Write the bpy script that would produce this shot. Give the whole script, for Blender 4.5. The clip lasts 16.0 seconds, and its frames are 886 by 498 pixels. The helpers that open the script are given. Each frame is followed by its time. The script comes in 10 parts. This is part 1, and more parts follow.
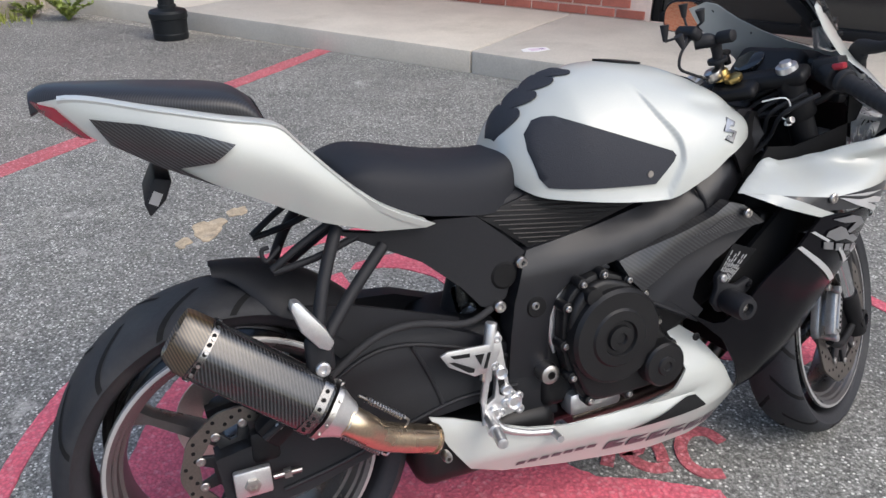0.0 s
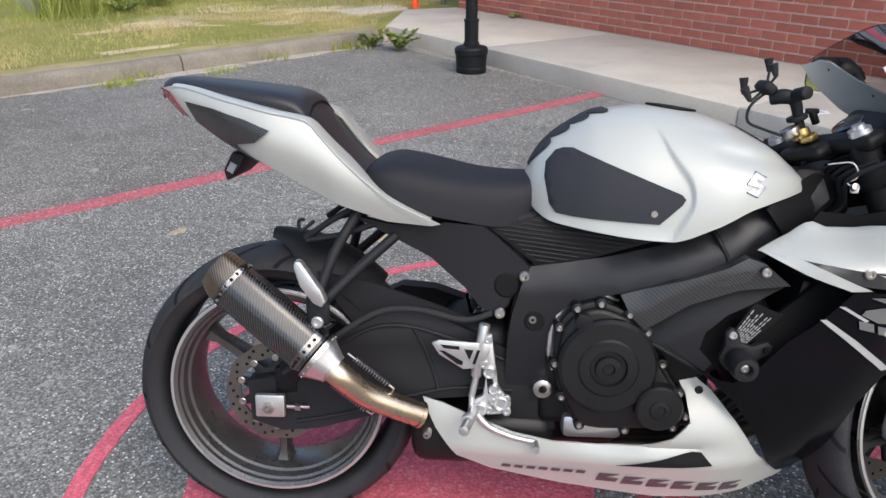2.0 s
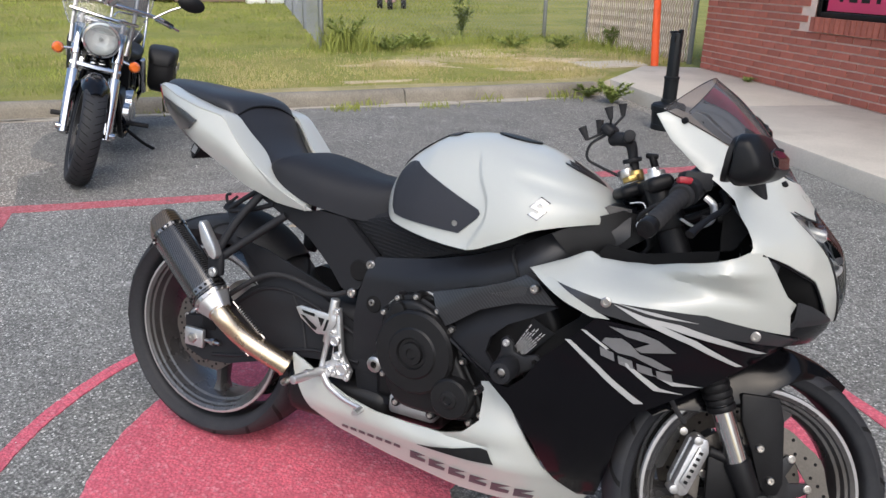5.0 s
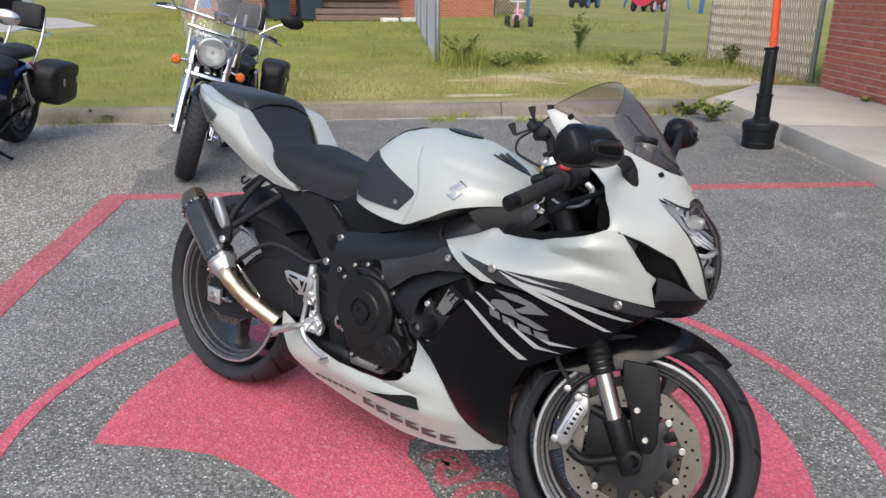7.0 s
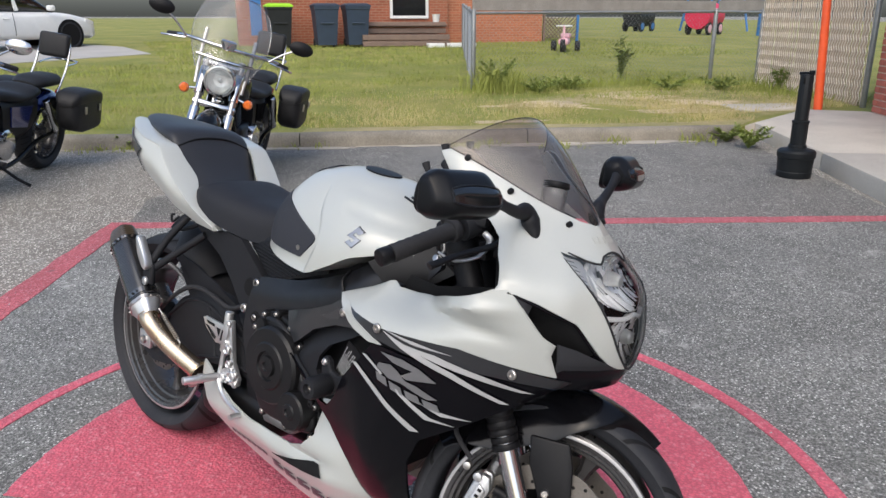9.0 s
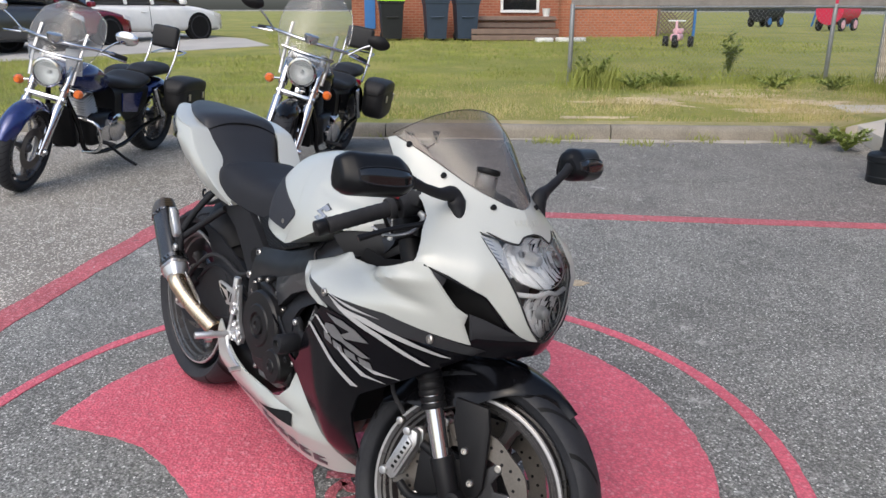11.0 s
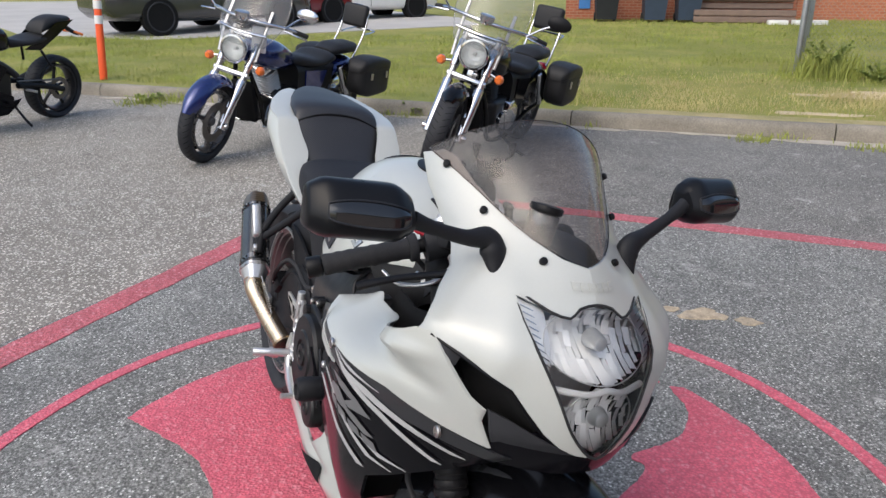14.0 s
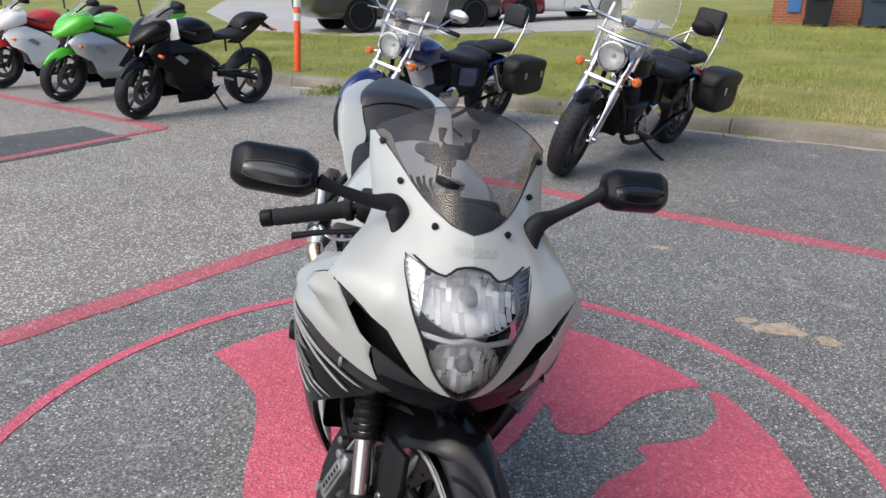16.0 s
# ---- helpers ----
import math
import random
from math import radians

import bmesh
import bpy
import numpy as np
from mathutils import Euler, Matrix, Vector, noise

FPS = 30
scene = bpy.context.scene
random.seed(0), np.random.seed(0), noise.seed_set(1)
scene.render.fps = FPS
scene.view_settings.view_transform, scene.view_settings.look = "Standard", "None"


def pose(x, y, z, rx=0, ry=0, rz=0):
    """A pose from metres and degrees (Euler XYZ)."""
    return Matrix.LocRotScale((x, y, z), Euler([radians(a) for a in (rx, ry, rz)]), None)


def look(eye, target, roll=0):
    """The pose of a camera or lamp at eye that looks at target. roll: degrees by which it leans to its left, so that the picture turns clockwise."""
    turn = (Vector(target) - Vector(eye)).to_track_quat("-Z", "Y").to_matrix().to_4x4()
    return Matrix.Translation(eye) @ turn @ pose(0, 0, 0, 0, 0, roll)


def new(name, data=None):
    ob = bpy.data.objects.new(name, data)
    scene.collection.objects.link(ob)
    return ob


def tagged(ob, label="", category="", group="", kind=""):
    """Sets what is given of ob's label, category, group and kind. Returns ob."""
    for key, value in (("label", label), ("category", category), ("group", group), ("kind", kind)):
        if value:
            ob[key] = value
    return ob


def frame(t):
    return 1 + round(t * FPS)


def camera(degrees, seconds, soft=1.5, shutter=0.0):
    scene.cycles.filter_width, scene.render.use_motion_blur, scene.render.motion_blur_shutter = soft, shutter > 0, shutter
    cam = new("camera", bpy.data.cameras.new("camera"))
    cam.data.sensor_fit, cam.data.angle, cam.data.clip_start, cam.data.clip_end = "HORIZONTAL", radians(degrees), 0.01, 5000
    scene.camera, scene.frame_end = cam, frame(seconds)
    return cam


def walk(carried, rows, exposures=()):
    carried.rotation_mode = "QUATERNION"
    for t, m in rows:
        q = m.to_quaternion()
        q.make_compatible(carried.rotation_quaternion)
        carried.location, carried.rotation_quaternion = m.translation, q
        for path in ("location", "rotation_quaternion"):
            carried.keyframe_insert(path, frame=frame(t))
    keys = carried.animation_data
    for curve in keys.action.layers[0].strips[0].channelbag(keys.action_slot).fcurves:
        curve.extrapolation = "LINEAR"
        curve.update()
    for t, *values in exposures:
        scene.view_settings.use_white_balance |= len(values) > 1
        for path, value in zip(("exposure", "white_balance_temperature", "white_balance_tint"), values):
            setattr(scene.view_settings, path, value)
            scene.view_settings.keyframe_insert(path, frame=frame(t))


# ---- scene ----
# camera and its walk
cam = camera(61.2, 16.0)
PATH = [
    (0, (0.264, 0.259, 1.24), (0.192, 2.035, 0.323), 0.2),
    (0.5, (0.408, 0.203, 1.242), (0.124, 1.973, 0.354), 0.0),
    (1, (0.574, 0.241, 1.234), (0.088, 1.976, 0.366), -0.1),
    (1.5, (0.695, 0.247, 1.248), (0.007, 1.925, 0.405), -0.3),
    (2, (0.848, 0.217, 1.245), (-0.03, 1.821, 0.436), -0.3),
    (2.5, (0.997, 0.246, 1.26), (-0.049, 1.769, 0.497), -0.1),
    (3, (1.133, 0.352, 1.252), (-0.044, 1.8, 0.532), 0.3),
    (3.5, (1.256, 0.409, 1.251), (-0.011, 1.792, 0.557), 0.8),
    (4, (1.424, 0.416, 1.244), (0.09, 1.74, 0.56), 1.0),
    (4.5, (1.569, 0.461, 1.246), (0.179, 1.724, 0.559), 1.3),
    (5, (1.7, 0.555, 1.238), (0.249, 1.745, 0.547), 1.3),
    (5.2, (1.744, 0.579, 1.239), (0.271, 1.739, 0.545), 1.4),
    (7.3, (2.242, 0.816, 1.251), (0.564, 1.692, 0.607), 0.3),
    (7.5, (2.261, 0.859, 1.254), (0.572, 1.72, 0.616), 0.0),
    (8, (2.238, 0.945, 1.249), (0.529, 1.776, 0.626), -0.2),
    (8.5, (2.15, 1.049, 1.248), (0.427, 1.86, 0.638), -0.1),
    (10.8, (2.407, 1.394, 1.269), (0.577, 1.932, 0.667), 0.3),
    (11, (2.437, 1.416, 1.266), (0.6, 1.916, 0.653), 0.2),
    (11.5, (2.469, 1.504, 1.264), (0.618, 1.906, 0.622), 0.2),
    (12, (2.465, 1.609, 1.258), (0.604, 1.907, 0.591), 0.1),
    (12.5, (2.412, 1.663, 1.252), (0.542, 1.863, 0.571), -0.1),
    (13, (2.294, 1.656, 1.253), (0.418, 1.776, 0.57), -0.2),
    (13.5, (2.169, 1.665, 1.254), (0.287, 1.708, 0.578), -0.2),
    (14, (2.07, 1.77, 1.257), (0.183, 1.736, 0.595), 0.2),
    (14.5, (2.057, 1.901, 1.265), (0.173, 1.77, 0.606), 0.5),
    (15, (2.138, 2.022, 1.254), (0.265, 1.771, 0.597), 0.7),
    (15.5, (2.201, 2.132, 1.257), (0.353, 1.744, 0.599), 0.6),
    (16, (2.202, 2.241, 1.264), (0.389, 1.717, 0.602), 0.4),
]
walk(cam, [(t, look(eye, target, roll)) for t, eye, target, roll in PATH], [(0, 0.75, 6270, 8), (2, 0.74, 6270, 8), (5, 0.66, 6270, 8), (8, 0.60, 6270, 8), (11, 0.58, 6270, 8), (14, 0.59, 6270, 8), (16, 0.62, 6270, 8)])

# ---- light: hazy overcast daylight ----
world = bpy.data.worlds.new("world")
scene.world = world
world.use_nodes = True
wn = world.node_tree
sky = wn.nodes.new("ShaderNodeTexSky")
sky.sky_type = "NISHITA"
sky.sun_disc = False
SUN_EL, SUN_AZ = radians(50), radians(125)
sky.sun_elevation = SUN_EL
sky.sun_rotation = SUN_AZ
sky.dust_density = 4.0
sky.air_density = 1.0
wn.links.new(sky.outputs[0], wn.nodes["Background"].inputs[0])
wn.nodes["Background"].inputs[1].default_value = 0.15
sun = new("sun", bpy.data.lights.new("sun", "SUN"))
sun.data.energy = 0.5
sun.data.angle = radians(65)
sun.data.color = (1.0, 0.97, 0.94)
sun_dir = Vector((math.sin(SUN_AZ) * math.cos(SUN_EL), math.cos(SUN_AZ) * math.cos(SUN_EL), math.sin(SUN_EL)))
sun.matrix_world = look(sun_dir * 30, (0, 0, 0))


# ---- materials ----
def ramp(nt, fac, stops):
    r = nt.nodes.new("ShaderNodeValToRGB")
    el = r.color_ramp.elements
    while len(el) < len(stops):
        el.new(0.5)
    for e, (p, c) in zip(el, stops):
        e.position = p
        e.color = (*c, 1) if len(c) == 3 else c
    nt.links.new(fac, r.inputs[0])
    return r.outputs[0]


def mixc(nt, fac, a, b, mode="MIX"):
    m = nt.nodes.new("ShaderNodeMix")
    m.data_type, m.blend_type = "RGBA", mode
    for sock, v in ((m.inputs[0], fac), (m.inputs[6], a), (m.inputs[7], b)):
        if isinstance(v, (int, float)):
            sock.default_value = v
        elif isinstance(v, tuple):
            sock.default_value = (*v, 1)
        else:
            nt.links.new(v, sock)
    return m.outputs[2]


def coords(nt, kind="Object", scale=(1, 1, 1), rot=(0, 0, 0)):
    tc = nt.nodes.new("ShaderNodeTexCoord")
    mp = nt.nodes.new("ShaderNodeMapping")
    mp.inputs[3].default_value = scale
    mp.inputs[2].default_value = rot
    nt.links.new(tc.outputs[kind], mp.inputs[0])
    return mp.outputs[0]


def noise_tex(nt, vec, scale, detail=4, rough=0.55, out=0):
    n = nt.nodes.new("ShaderNodeTexNoise")
    n.inputs["Scale"].default_value, n.inputs["Detail"].default_value, n.inputs["Roughness"].default_value = scale, detail, rough
    nt.links.new(vec, n.inputs[0])
    return n.outputs[out]


def voro(nt, vec, scale, feature="F1", out=0):
    n = nt.nodes.new("ShaderNodeTexVoronoi")
    n.feature = feature
    n.inputs["Scale"].default_value = scale
    nt.links.new(vec, n.inputs[0])
    return n.outputs[out]


def base(name, rough=0.5, metal=0.0):
    m = bpy.data.materials.new(name)
    m.use_nodes = True
    nt = m.node_tree
    b = nt.nodes["Principled BSDF"]
    b.inputs["Roughness"].default_value, b.inputs["Metallic"].default_value = rough, metal
    return m, nt, b


def bump(nt, b, height, strength=0.3, dist=0.002):
    n = nt.nodes.new("ShaderNodeBump")
    n.inputs["Strength"].default_value, n.inputs["Distance"].default_value = strength, dist
    nt.links.new(height, n.inputs["Height"])
    nt.links.new(n.outputs[0], b.inputs["Normal"])


def surface(name, col, dev=0.12, rough=0.5, metal=0.0, scale=9.0, fine=140.0, relief=0.15, coat=0.0, dirt=None, rand=0.0):
    """A paint, plastic, rubber or metal: two scales of variation in colour and gloss, and a fine relief."""
    m, nt, b = base(name, rough, metal)
    v = coords(nt)
    big, small = noise_tex(nt, v, scale), noise_tex(nt, v, fine, 3)
    lo, hi = tuple(c * (1 - dev) for c in col), tuple(min(1, c * (1 + dev)) for c in col)
    c = ramp(nt, big, [(0.3, lo), (0.7, hi)])
    c = mixc(nt, 0.35, c, ramp(nt, small, [(0.35, lo), (0.65, hi)]))
    if dirt:
        c = mixc(nt, ramp(nt, noise_tex(nt, v, scale * 0.6, 6, 0.65), [(0.52, (0, 0, 0)), (0.75, (0.6, 0.6, 0.6))]), c, dirt)
    if rand:
        oi = nt.nodes.new("ShaderNodeObjectInfo")
        c = mixc(nt, ramp(nt, oi.outputs["Random"], [(0, (0, 0, 0)), (1, (rand, rand, rand))]), c, tuple(x * 0.35 for x in col))
    nt.links.new(c, b.inputs["Base Color"])
    mr = nt.nodes.new("ShaderNodeMapRange")
    mr.inputs[3].default_value, mr.inputs[4].default_value = max(0.02, rough * 0.8), min(1, rough * 1.25)
    nt.links.new(big, mr.inputs[0])
    nt.links.new(mr.outputs[0], b.inputs["Roughness"])
    if relief:
        bump(nt, b, small, relief, 0.001)
    b.inputs["Coat Weight"].default_value = coat
    b.inputs["Coat Roughness"].default_value = 0.08
    if max(col) < 0.06 and not coat:
        b.inputs["Specular IOR Level"].default_value = 0.25
    return m


def glass(name, col=(1, 1, 1), rough=0.0, haze=0.0):
    """Thin clear or smoked sheet: part clear, part glossy."""
    m = bpy.data.materials.new(name)
    m.use_nodes = True
    nt = m.node_tree
    nt.nodes.clear()
    out = nt.nodes.new("ShaderNodeOutputMaterial")
    tr, gl, mx = nt.nodes.new("ShaderNodeBsdfTransparent"), nt.nodes.new("ShaderNodeBsdfGlossy"), nt.nodes.new("ShaderNodeMixShader")
    fr = nt.nodes.new("ShaderNodeFresnel")
    fr.inputs[0].default_value = 1.45
    tr.inputs[0].default_value = (*col, 1)
    gl.inputs["Roughness"].default_value = rough
    nt.links.new(fr.outputs[0], mx.inputs[0])
    nt.links.new(tr.outputs[0], mx.inputs[1])
    nt.links.new(gl.outputs[0], mx.inputs[2])
    if haze:
        df, m2 = nt.nodes.new("ShaderNodeBsdfDiffuse"), nt.nodes.new("ShaderNodeMixShader")
        df.inputs[0].default_value = (0.62, 0.60, 0.58, 1)
        m2.inputs[0].default_value = haze
        nt.links.new(mx.outputs[0], m2.inputs[1])
        nt.links.new(df.outputs[0], m2.inputs[2])
        mx = m2
    nt.links.new(mx.outputs[0], out.inputs[0])
    return m


def asphalt(name, dark, light, chips, lo, hi, cell, coarse=0.5, gap=1.0):
    """Worn asphalt: grey binder, here smooth and there full of pale chips; lo and hi: the share of pale stones in the two."""
    m, nt, b = base(name, 0.9)
    v = coords(nt)
    c = ramp(nt, noise_tex(nt, v, 0.8, 6, 0.68), [(0.36, dark), (0.64, light)])
    c = mixc(nt, ramp(nt, noise_tex(nt, v, 2.1, 6, 0.7), [(0.48, (0, 0, 0)), (0.64, (0.65, 0.65, 0.65))]), c, tuple(x * 0.62 for x in dark))
    c = mixc(nt, ramp(nt, noise_tex(nt, v, 6.0, 5, 0.7), [(0.50, (0, 0, 0)), (0.72, (0.5, 0.5, 0.5))]), c, (light[0] * 1.18, light[1] * 1.2, light[2] * 1.10))
    c = mixc(nt, ramp(nt, noise_tex(nt, v, 45, 5, 0.8), [(0.42, (0.5, 0.5, 0.5)), (0.60, (0, 0, 0))]), c, tuple(x * 0.55 for x in dark))
    grain = noise_tex(nt, v, 130, 3, 0.7)
    c = mixc(nt, ramp(nt, grain, [(0.40, (0.85, 0.85, 0.85)), (0.49, (0, 0, 0))]), c, tuple(x * 0.30 for x in dark))
    c = mixc(nt, ramp(nt, grain, [(0.55, (0, 0, 0)), (0.64, (0.8, 0.8, 0.8))]), c, tuple(min(1, x * 1.75) for x in light))
    # stones: each its own tone; pale ones crowd together where the binder has worn away
    stone_c, stone_d = voro(nt, v, cell, "F1", 1), voro(nt, v, cell, "F1", 0)
    sep = nt.nodes.new("ShaderNodeSeparateColor")
    nt.links.new(stone_c, sep.inputs[0])
    worn = ramp(nt, noise_tex(nt, v, 1.7, 5, 0.65), [(0.40, (lo, lo, lo)), (0.62, (hi, hi, hi))])
    tone = mixc(nt, ramp(nt, sep.outputs[0], [(0.0, (coarse, coarse, coarse)), (0.55, (0, 0, 0))]), c, tuple(x * 0.42 for x in dark))
    tone = mixc(nt, ramp(nt, sep.outputs[2], [(0.60, (0, 0, 0)), (1.0, (coarse, coarse, coarse))]), tone, tuple(min(1, x * 1.55) for x in light))
    pale = nt.nodes.new("ShaderNodeMath")
    pale.operation = "LESS_THAN"
    nt.links.new(sep.outputs[1], pale.inputs[0])
    nt.links.new(worn, pale.inputs[1])
    hue = mixc(nt, sep.outputs[0], tuple(x * 0.62 for x in chips), chips)
    stone = mixc(nt, pale.outputs[0], tone, hue)
    c = mixc(nt, gap, tuple(x * 0.42 for x in dark), c)
    c = mixc(nt, ramp(nt, stone_d, [(0.34, (0.9, 0.9, 0.9)), (0.44, (0.0, 0.0, 0.0))]), c, stone)
    # pale scuffs
    c = mixc(nt, ramp(nt, noise_tex(nt, v, 5.0, 6, 0.72), [(0.60, (0, 0, 0)), (0.71, (0.65, 0.65, 0.65))]), c, (0.50, 0.485, 0.45))
    nt.links.new(c, b.inputs["Base Color"])
    h = mixc(nt, 0.5, stone_d, noise_tex(nt, v, 60, 4))
    bump(nt, b, h, 0.55, 0.006)
    return m


def worn_paint(name, col, under, wear):
    """Road paint over rough asphalt: lighter on the stones, darker in the pits, scuffed through in places."""
    m, nt, b = base(name, 0.8)
    v = coords(nt)
    c = ramp(nt, noise_tex(nt, v, 2.2, 5), [(0.3, tuple(x * 0.80 for x in col)), (0.7, tuple(min(1, x * 1.12) for x in col))])
    pit = voro(nt, v, 110, "F1", 0)
    sep = nt.nodes.new("ShaderNodeSeparateColor")
    nt.links.new(voro(nt, v, 110, "F1", 1), sep.inputs[0])
    grit, rough_n = noise_tex(nt, v, 120, 3), noise_tex(nt, v, 38, 6, 0.8)
    c = mixc(nt, ramp(nt, pit, [(0.36, (0, 0, 0)), (0.62, (wear, wear, wear))]), c, tuple(x * 0.42 for x in col))
    c = mixc(nt, ramp(nt, rough_n, [(0.36, (wear, wear, wear)), (0.50, (0, 0, 0))]), c, tuple(x * 0.45 for x in col))
    c = mixc(nt, ramp(nt, sep.outputs[0], [(0.80, (0, 0, 0)), (1.0, (wear, wear, wear))]), c, (0.74, 0.36, 0.39))
    c = mixc(nt, ramp(nt, noise_tex(nt, v, 9, 7, 0.8), [(0.60, (0, 0, 0)), (0.66, (wear, wear, wear))]), c, under)
    nt.links.new(c, b.inputs["Base Color"])
    bump(nt, b, mixc(nt, 0.5, pit, rough_n), 0.9, 0.008)
    return m


def turf(name, greens, straw, amount):
    m, nt, b = base(name, 0.95)
    v = coords(nt)
    c = ramp(nt, noise_tex(nt, v, 60, 4), [(0.3, greens[0]), (0.7, greens[1])])
    c = mixc(nt, ramp(nt, noise_tex(nt, v, 0.9, 6, 0.65), [(0.4, (0, 0, 0)), (0.62, (amount, amount, amount))]), c, straw)
    c = mixc(nt, ramp(nt, noise_tex(nt, v, 0.25, 4), [(0.35, (0, 0, 0)), (0.7, (0.4, 0.4, 0.4))]), c, greens[0])
    nt.links.new(c, b.inputs["Base Color"])
    bump(nt, b, noise_tex(nt, v, 90, 5), 0.8, 0.03)
    return m


def carbon(name, a=(0.008, 0.008, 0.009), hi=(0.060, 0.060, 0.064), rough=0.32, scale=70.0, rot=(0.5, 0.75, 0.6)):
    """Twill weave: diagonal bands of lighter and darker tow."""
    m, nt, b = base(name, rough)
    v = coords(nt, "Object", (1, 1, 1), rot)
    w = nt.nodes.new("ShaderNodeTexWave")
    w.wave_type, w.bands_direction = "BANDS", "X"
    w.inputs["Scale"].default_value = scale
    nt.links.new(v, w.inputs[0])
    c = ramp(nt, w.outputs[1], [(0.35, a), (0.75, hi)])
    c = mixc(nt, ramp(nt, noise_tex(nt, v, 12, 4), [(0.3, (0, 0, 0)), (0.8, (0.5, 0.5, 0.5))]), c, a)
    nt.links.new(c, b.inputs["Base Color"])
    b.inputs["Coat Weight"].default_value = 0.5
    b.inputs["Coat Roughness"].default_value = 0.15
    return m


M = {}
M["asphalt_old"] = asphalt("asphalt_old", (0.31, 0.284, 0.242), (0.54, 0.502, 0.442), (0.82, 0.775, 0.695), 0.18, 0.46, 72.0, 0.8, 0.35)
M["asphalt_dark"] = asphalt("asphalt_dark", (0.182, 0.182, 0.170), (0.318, 0.317, 0.297), (0.80, 0.795, 0.745), 0.06, 0.26, 112.0, 0.8, 0.8)
M["asphalt_mid"] = asphalt("asphalt_mid", (0.185, 0.179, 0.163), (0.330, 0.320, 0.294), (0.64, 0.62, 0.57), 0.09, 0.30, 90.0, 0.8, 0.65)
M["asphalt_seal"] = asphalt("asphalt_seal", (0.085, 0.086, 0.09), (0.12, 0.121, 0.124), (0.30, 0.30, 0.30), 0.02, 0.08, 120.0, 0.3)
M["paint_red"] = worn_paint("paint_red", (0.71, 0.140, 0.195), (0.22, 0.075, 0.09), 0.42)
M["paint_red_faded"] = worn_paint("paint_red_faded", (0.56, 0.14, 0.165), (0.12, 0.11, 0.11), 0.6)
M["concrete"] = surface("concrete", (0.49, 0.455, 0.395), 0.16, 0.9, 0, 2.2, 90, 0.4, 0, (0.30, 0.27, 0.22))
M["kerb"] = surface("kerb", (0.235, 0.212, 0.172), 0.4, 0.92, 0, 3.0, 70, 0.6, 0, (0.12, 0.105, 0.078))
M["turf"] = turf("turf", ((0.145, 0.172, 0.030), (0.31, 0.325, 0.075)), (0.42, 0.36, 0.11), 0.7)
M["turf_dry"] = turf("turf_dry", ((0.19, 0.20, 0.05), (0.34, 0.33, 0.12)), (0.52, 0.42, 0.24), 1.0)
M["brick"] = surface("brick", (0.43, 0.135, 0.095), 0.22, 0.85, 0, 14, 120, 0.5, rand=0.35)
M["brick_far"] = surface("brick_far", (0.36, 0.12, 0.06), 0.2, 0.85, 0, 6, 60, 0.4, rand=0.3)
M["mortar"] = surface("mortar", (0.70, 0.55, 0.47), 0.15, 0.95, 0, 8, 120, 0.4)
M["white_paint"] = surface("white_paint", (0.435, 0.450, 0.425), 0.03, 0.28, 0, 4, 400, 0.02, 0.6)
M["white_plain"] = surface("white_plain", (0.75, 0.75, 0.73), 0.06, 0.5, 0, 5, 200, 0.05)
M["black_gloss"] = surface("black_gloss", (0.004, 0.004, 0.005), 0.2, 0.13, 0, 7, 300, 0.02)
M["black_fairing"] = surface("black_fairing", (0.004, 0.0038, 0.0055), 0.25, 0.17, 0, 7, 300, 0.03)
M["grey_fairing"] = surface("grey_fairing", (0.022, 0.023, 0.026), 0.2, 0.35, 0, 7, 300, 0.04, 0.3)
M["black_satin"] = surface("black_satin", (0.008, 0.008, 0.009), 0.25, 0.45, 0, 8, 220, 0.12)
M["frame_black"] = surface("frame_black", (0.0115, 0.012, 0.0150), 0.18, 0.42, 0.2, 8, 400, 0.12)
M["engine_black"] = surface("engine_black", (0.011, 0.011, 0.012), 0.2, 0.42, 0.3, 9, 350, 0.15)
M["plastic_black"] = surface("plastic_black", (0.0105, 0.011, 0.0135), 0.2, 0.6, 0, 8, 300, 0.2)
# near-black: holds the shade of holes and hollows as colour; also dark trim
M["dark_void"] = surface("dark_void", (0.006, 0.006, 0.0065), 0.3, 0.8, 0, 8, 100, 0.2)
M["tyre"] = surface("tyre", (0.021, 0.0222, 0.026), 0.25, 0.6, 0, 9, 120, 0.3, dirt=(0.048, 0.047, 0.047))
M["rim_grey"] = surface("rim_grey", (0.125, 0.122, 0.124), 0.12, 0.27, 0.7, 9, 300, 0.08, dirt=(0.07, 0.058, 0.05))
M["rim_black"] = surface("rim_black", (0.03, 0.03, 0.032), 0.2, 0.35, 0.4, 9, 300, 0.08)
M["rim_line"] = surface("rim_line", (0.36, 0.355, 0.355), 0.1, 0.35, 0.4, 9, 300, 0.05)
M["steel"] = surface("steel", (0.48, 0.46, 0.44), 0.15, 0.3, 1.0, 12, 260, 0.1)
M["disc_steel"] = surface("disc_steel", (0.17, 0.155, 0.14), 0.2, 0.42, 0.9, 15, 260, 0.15)
M["titanium"] = surface("titanium", (0.62, 0.50, 0.36), 0.22, 0.27, 1.0, 7, 240, 0.08)
M["alloy"] = surface("alloy", (0.62, 0.62, 0.62), 0.12, 0.34, 0.85, 14, 260, 0.12)
M["caliper_silver"] = surface("caliper_silver", (0.44, 0.44, 0.445), 0.2, 0.34, 0.8, 30, 260, 0.2, dirt=(0.16, 0.15, 0.145))
M["chrome"] = surface("chrome", (0.60, 0.60, 0.61), 0.05, 0.08, 1.0, 9, 200, 0.02)
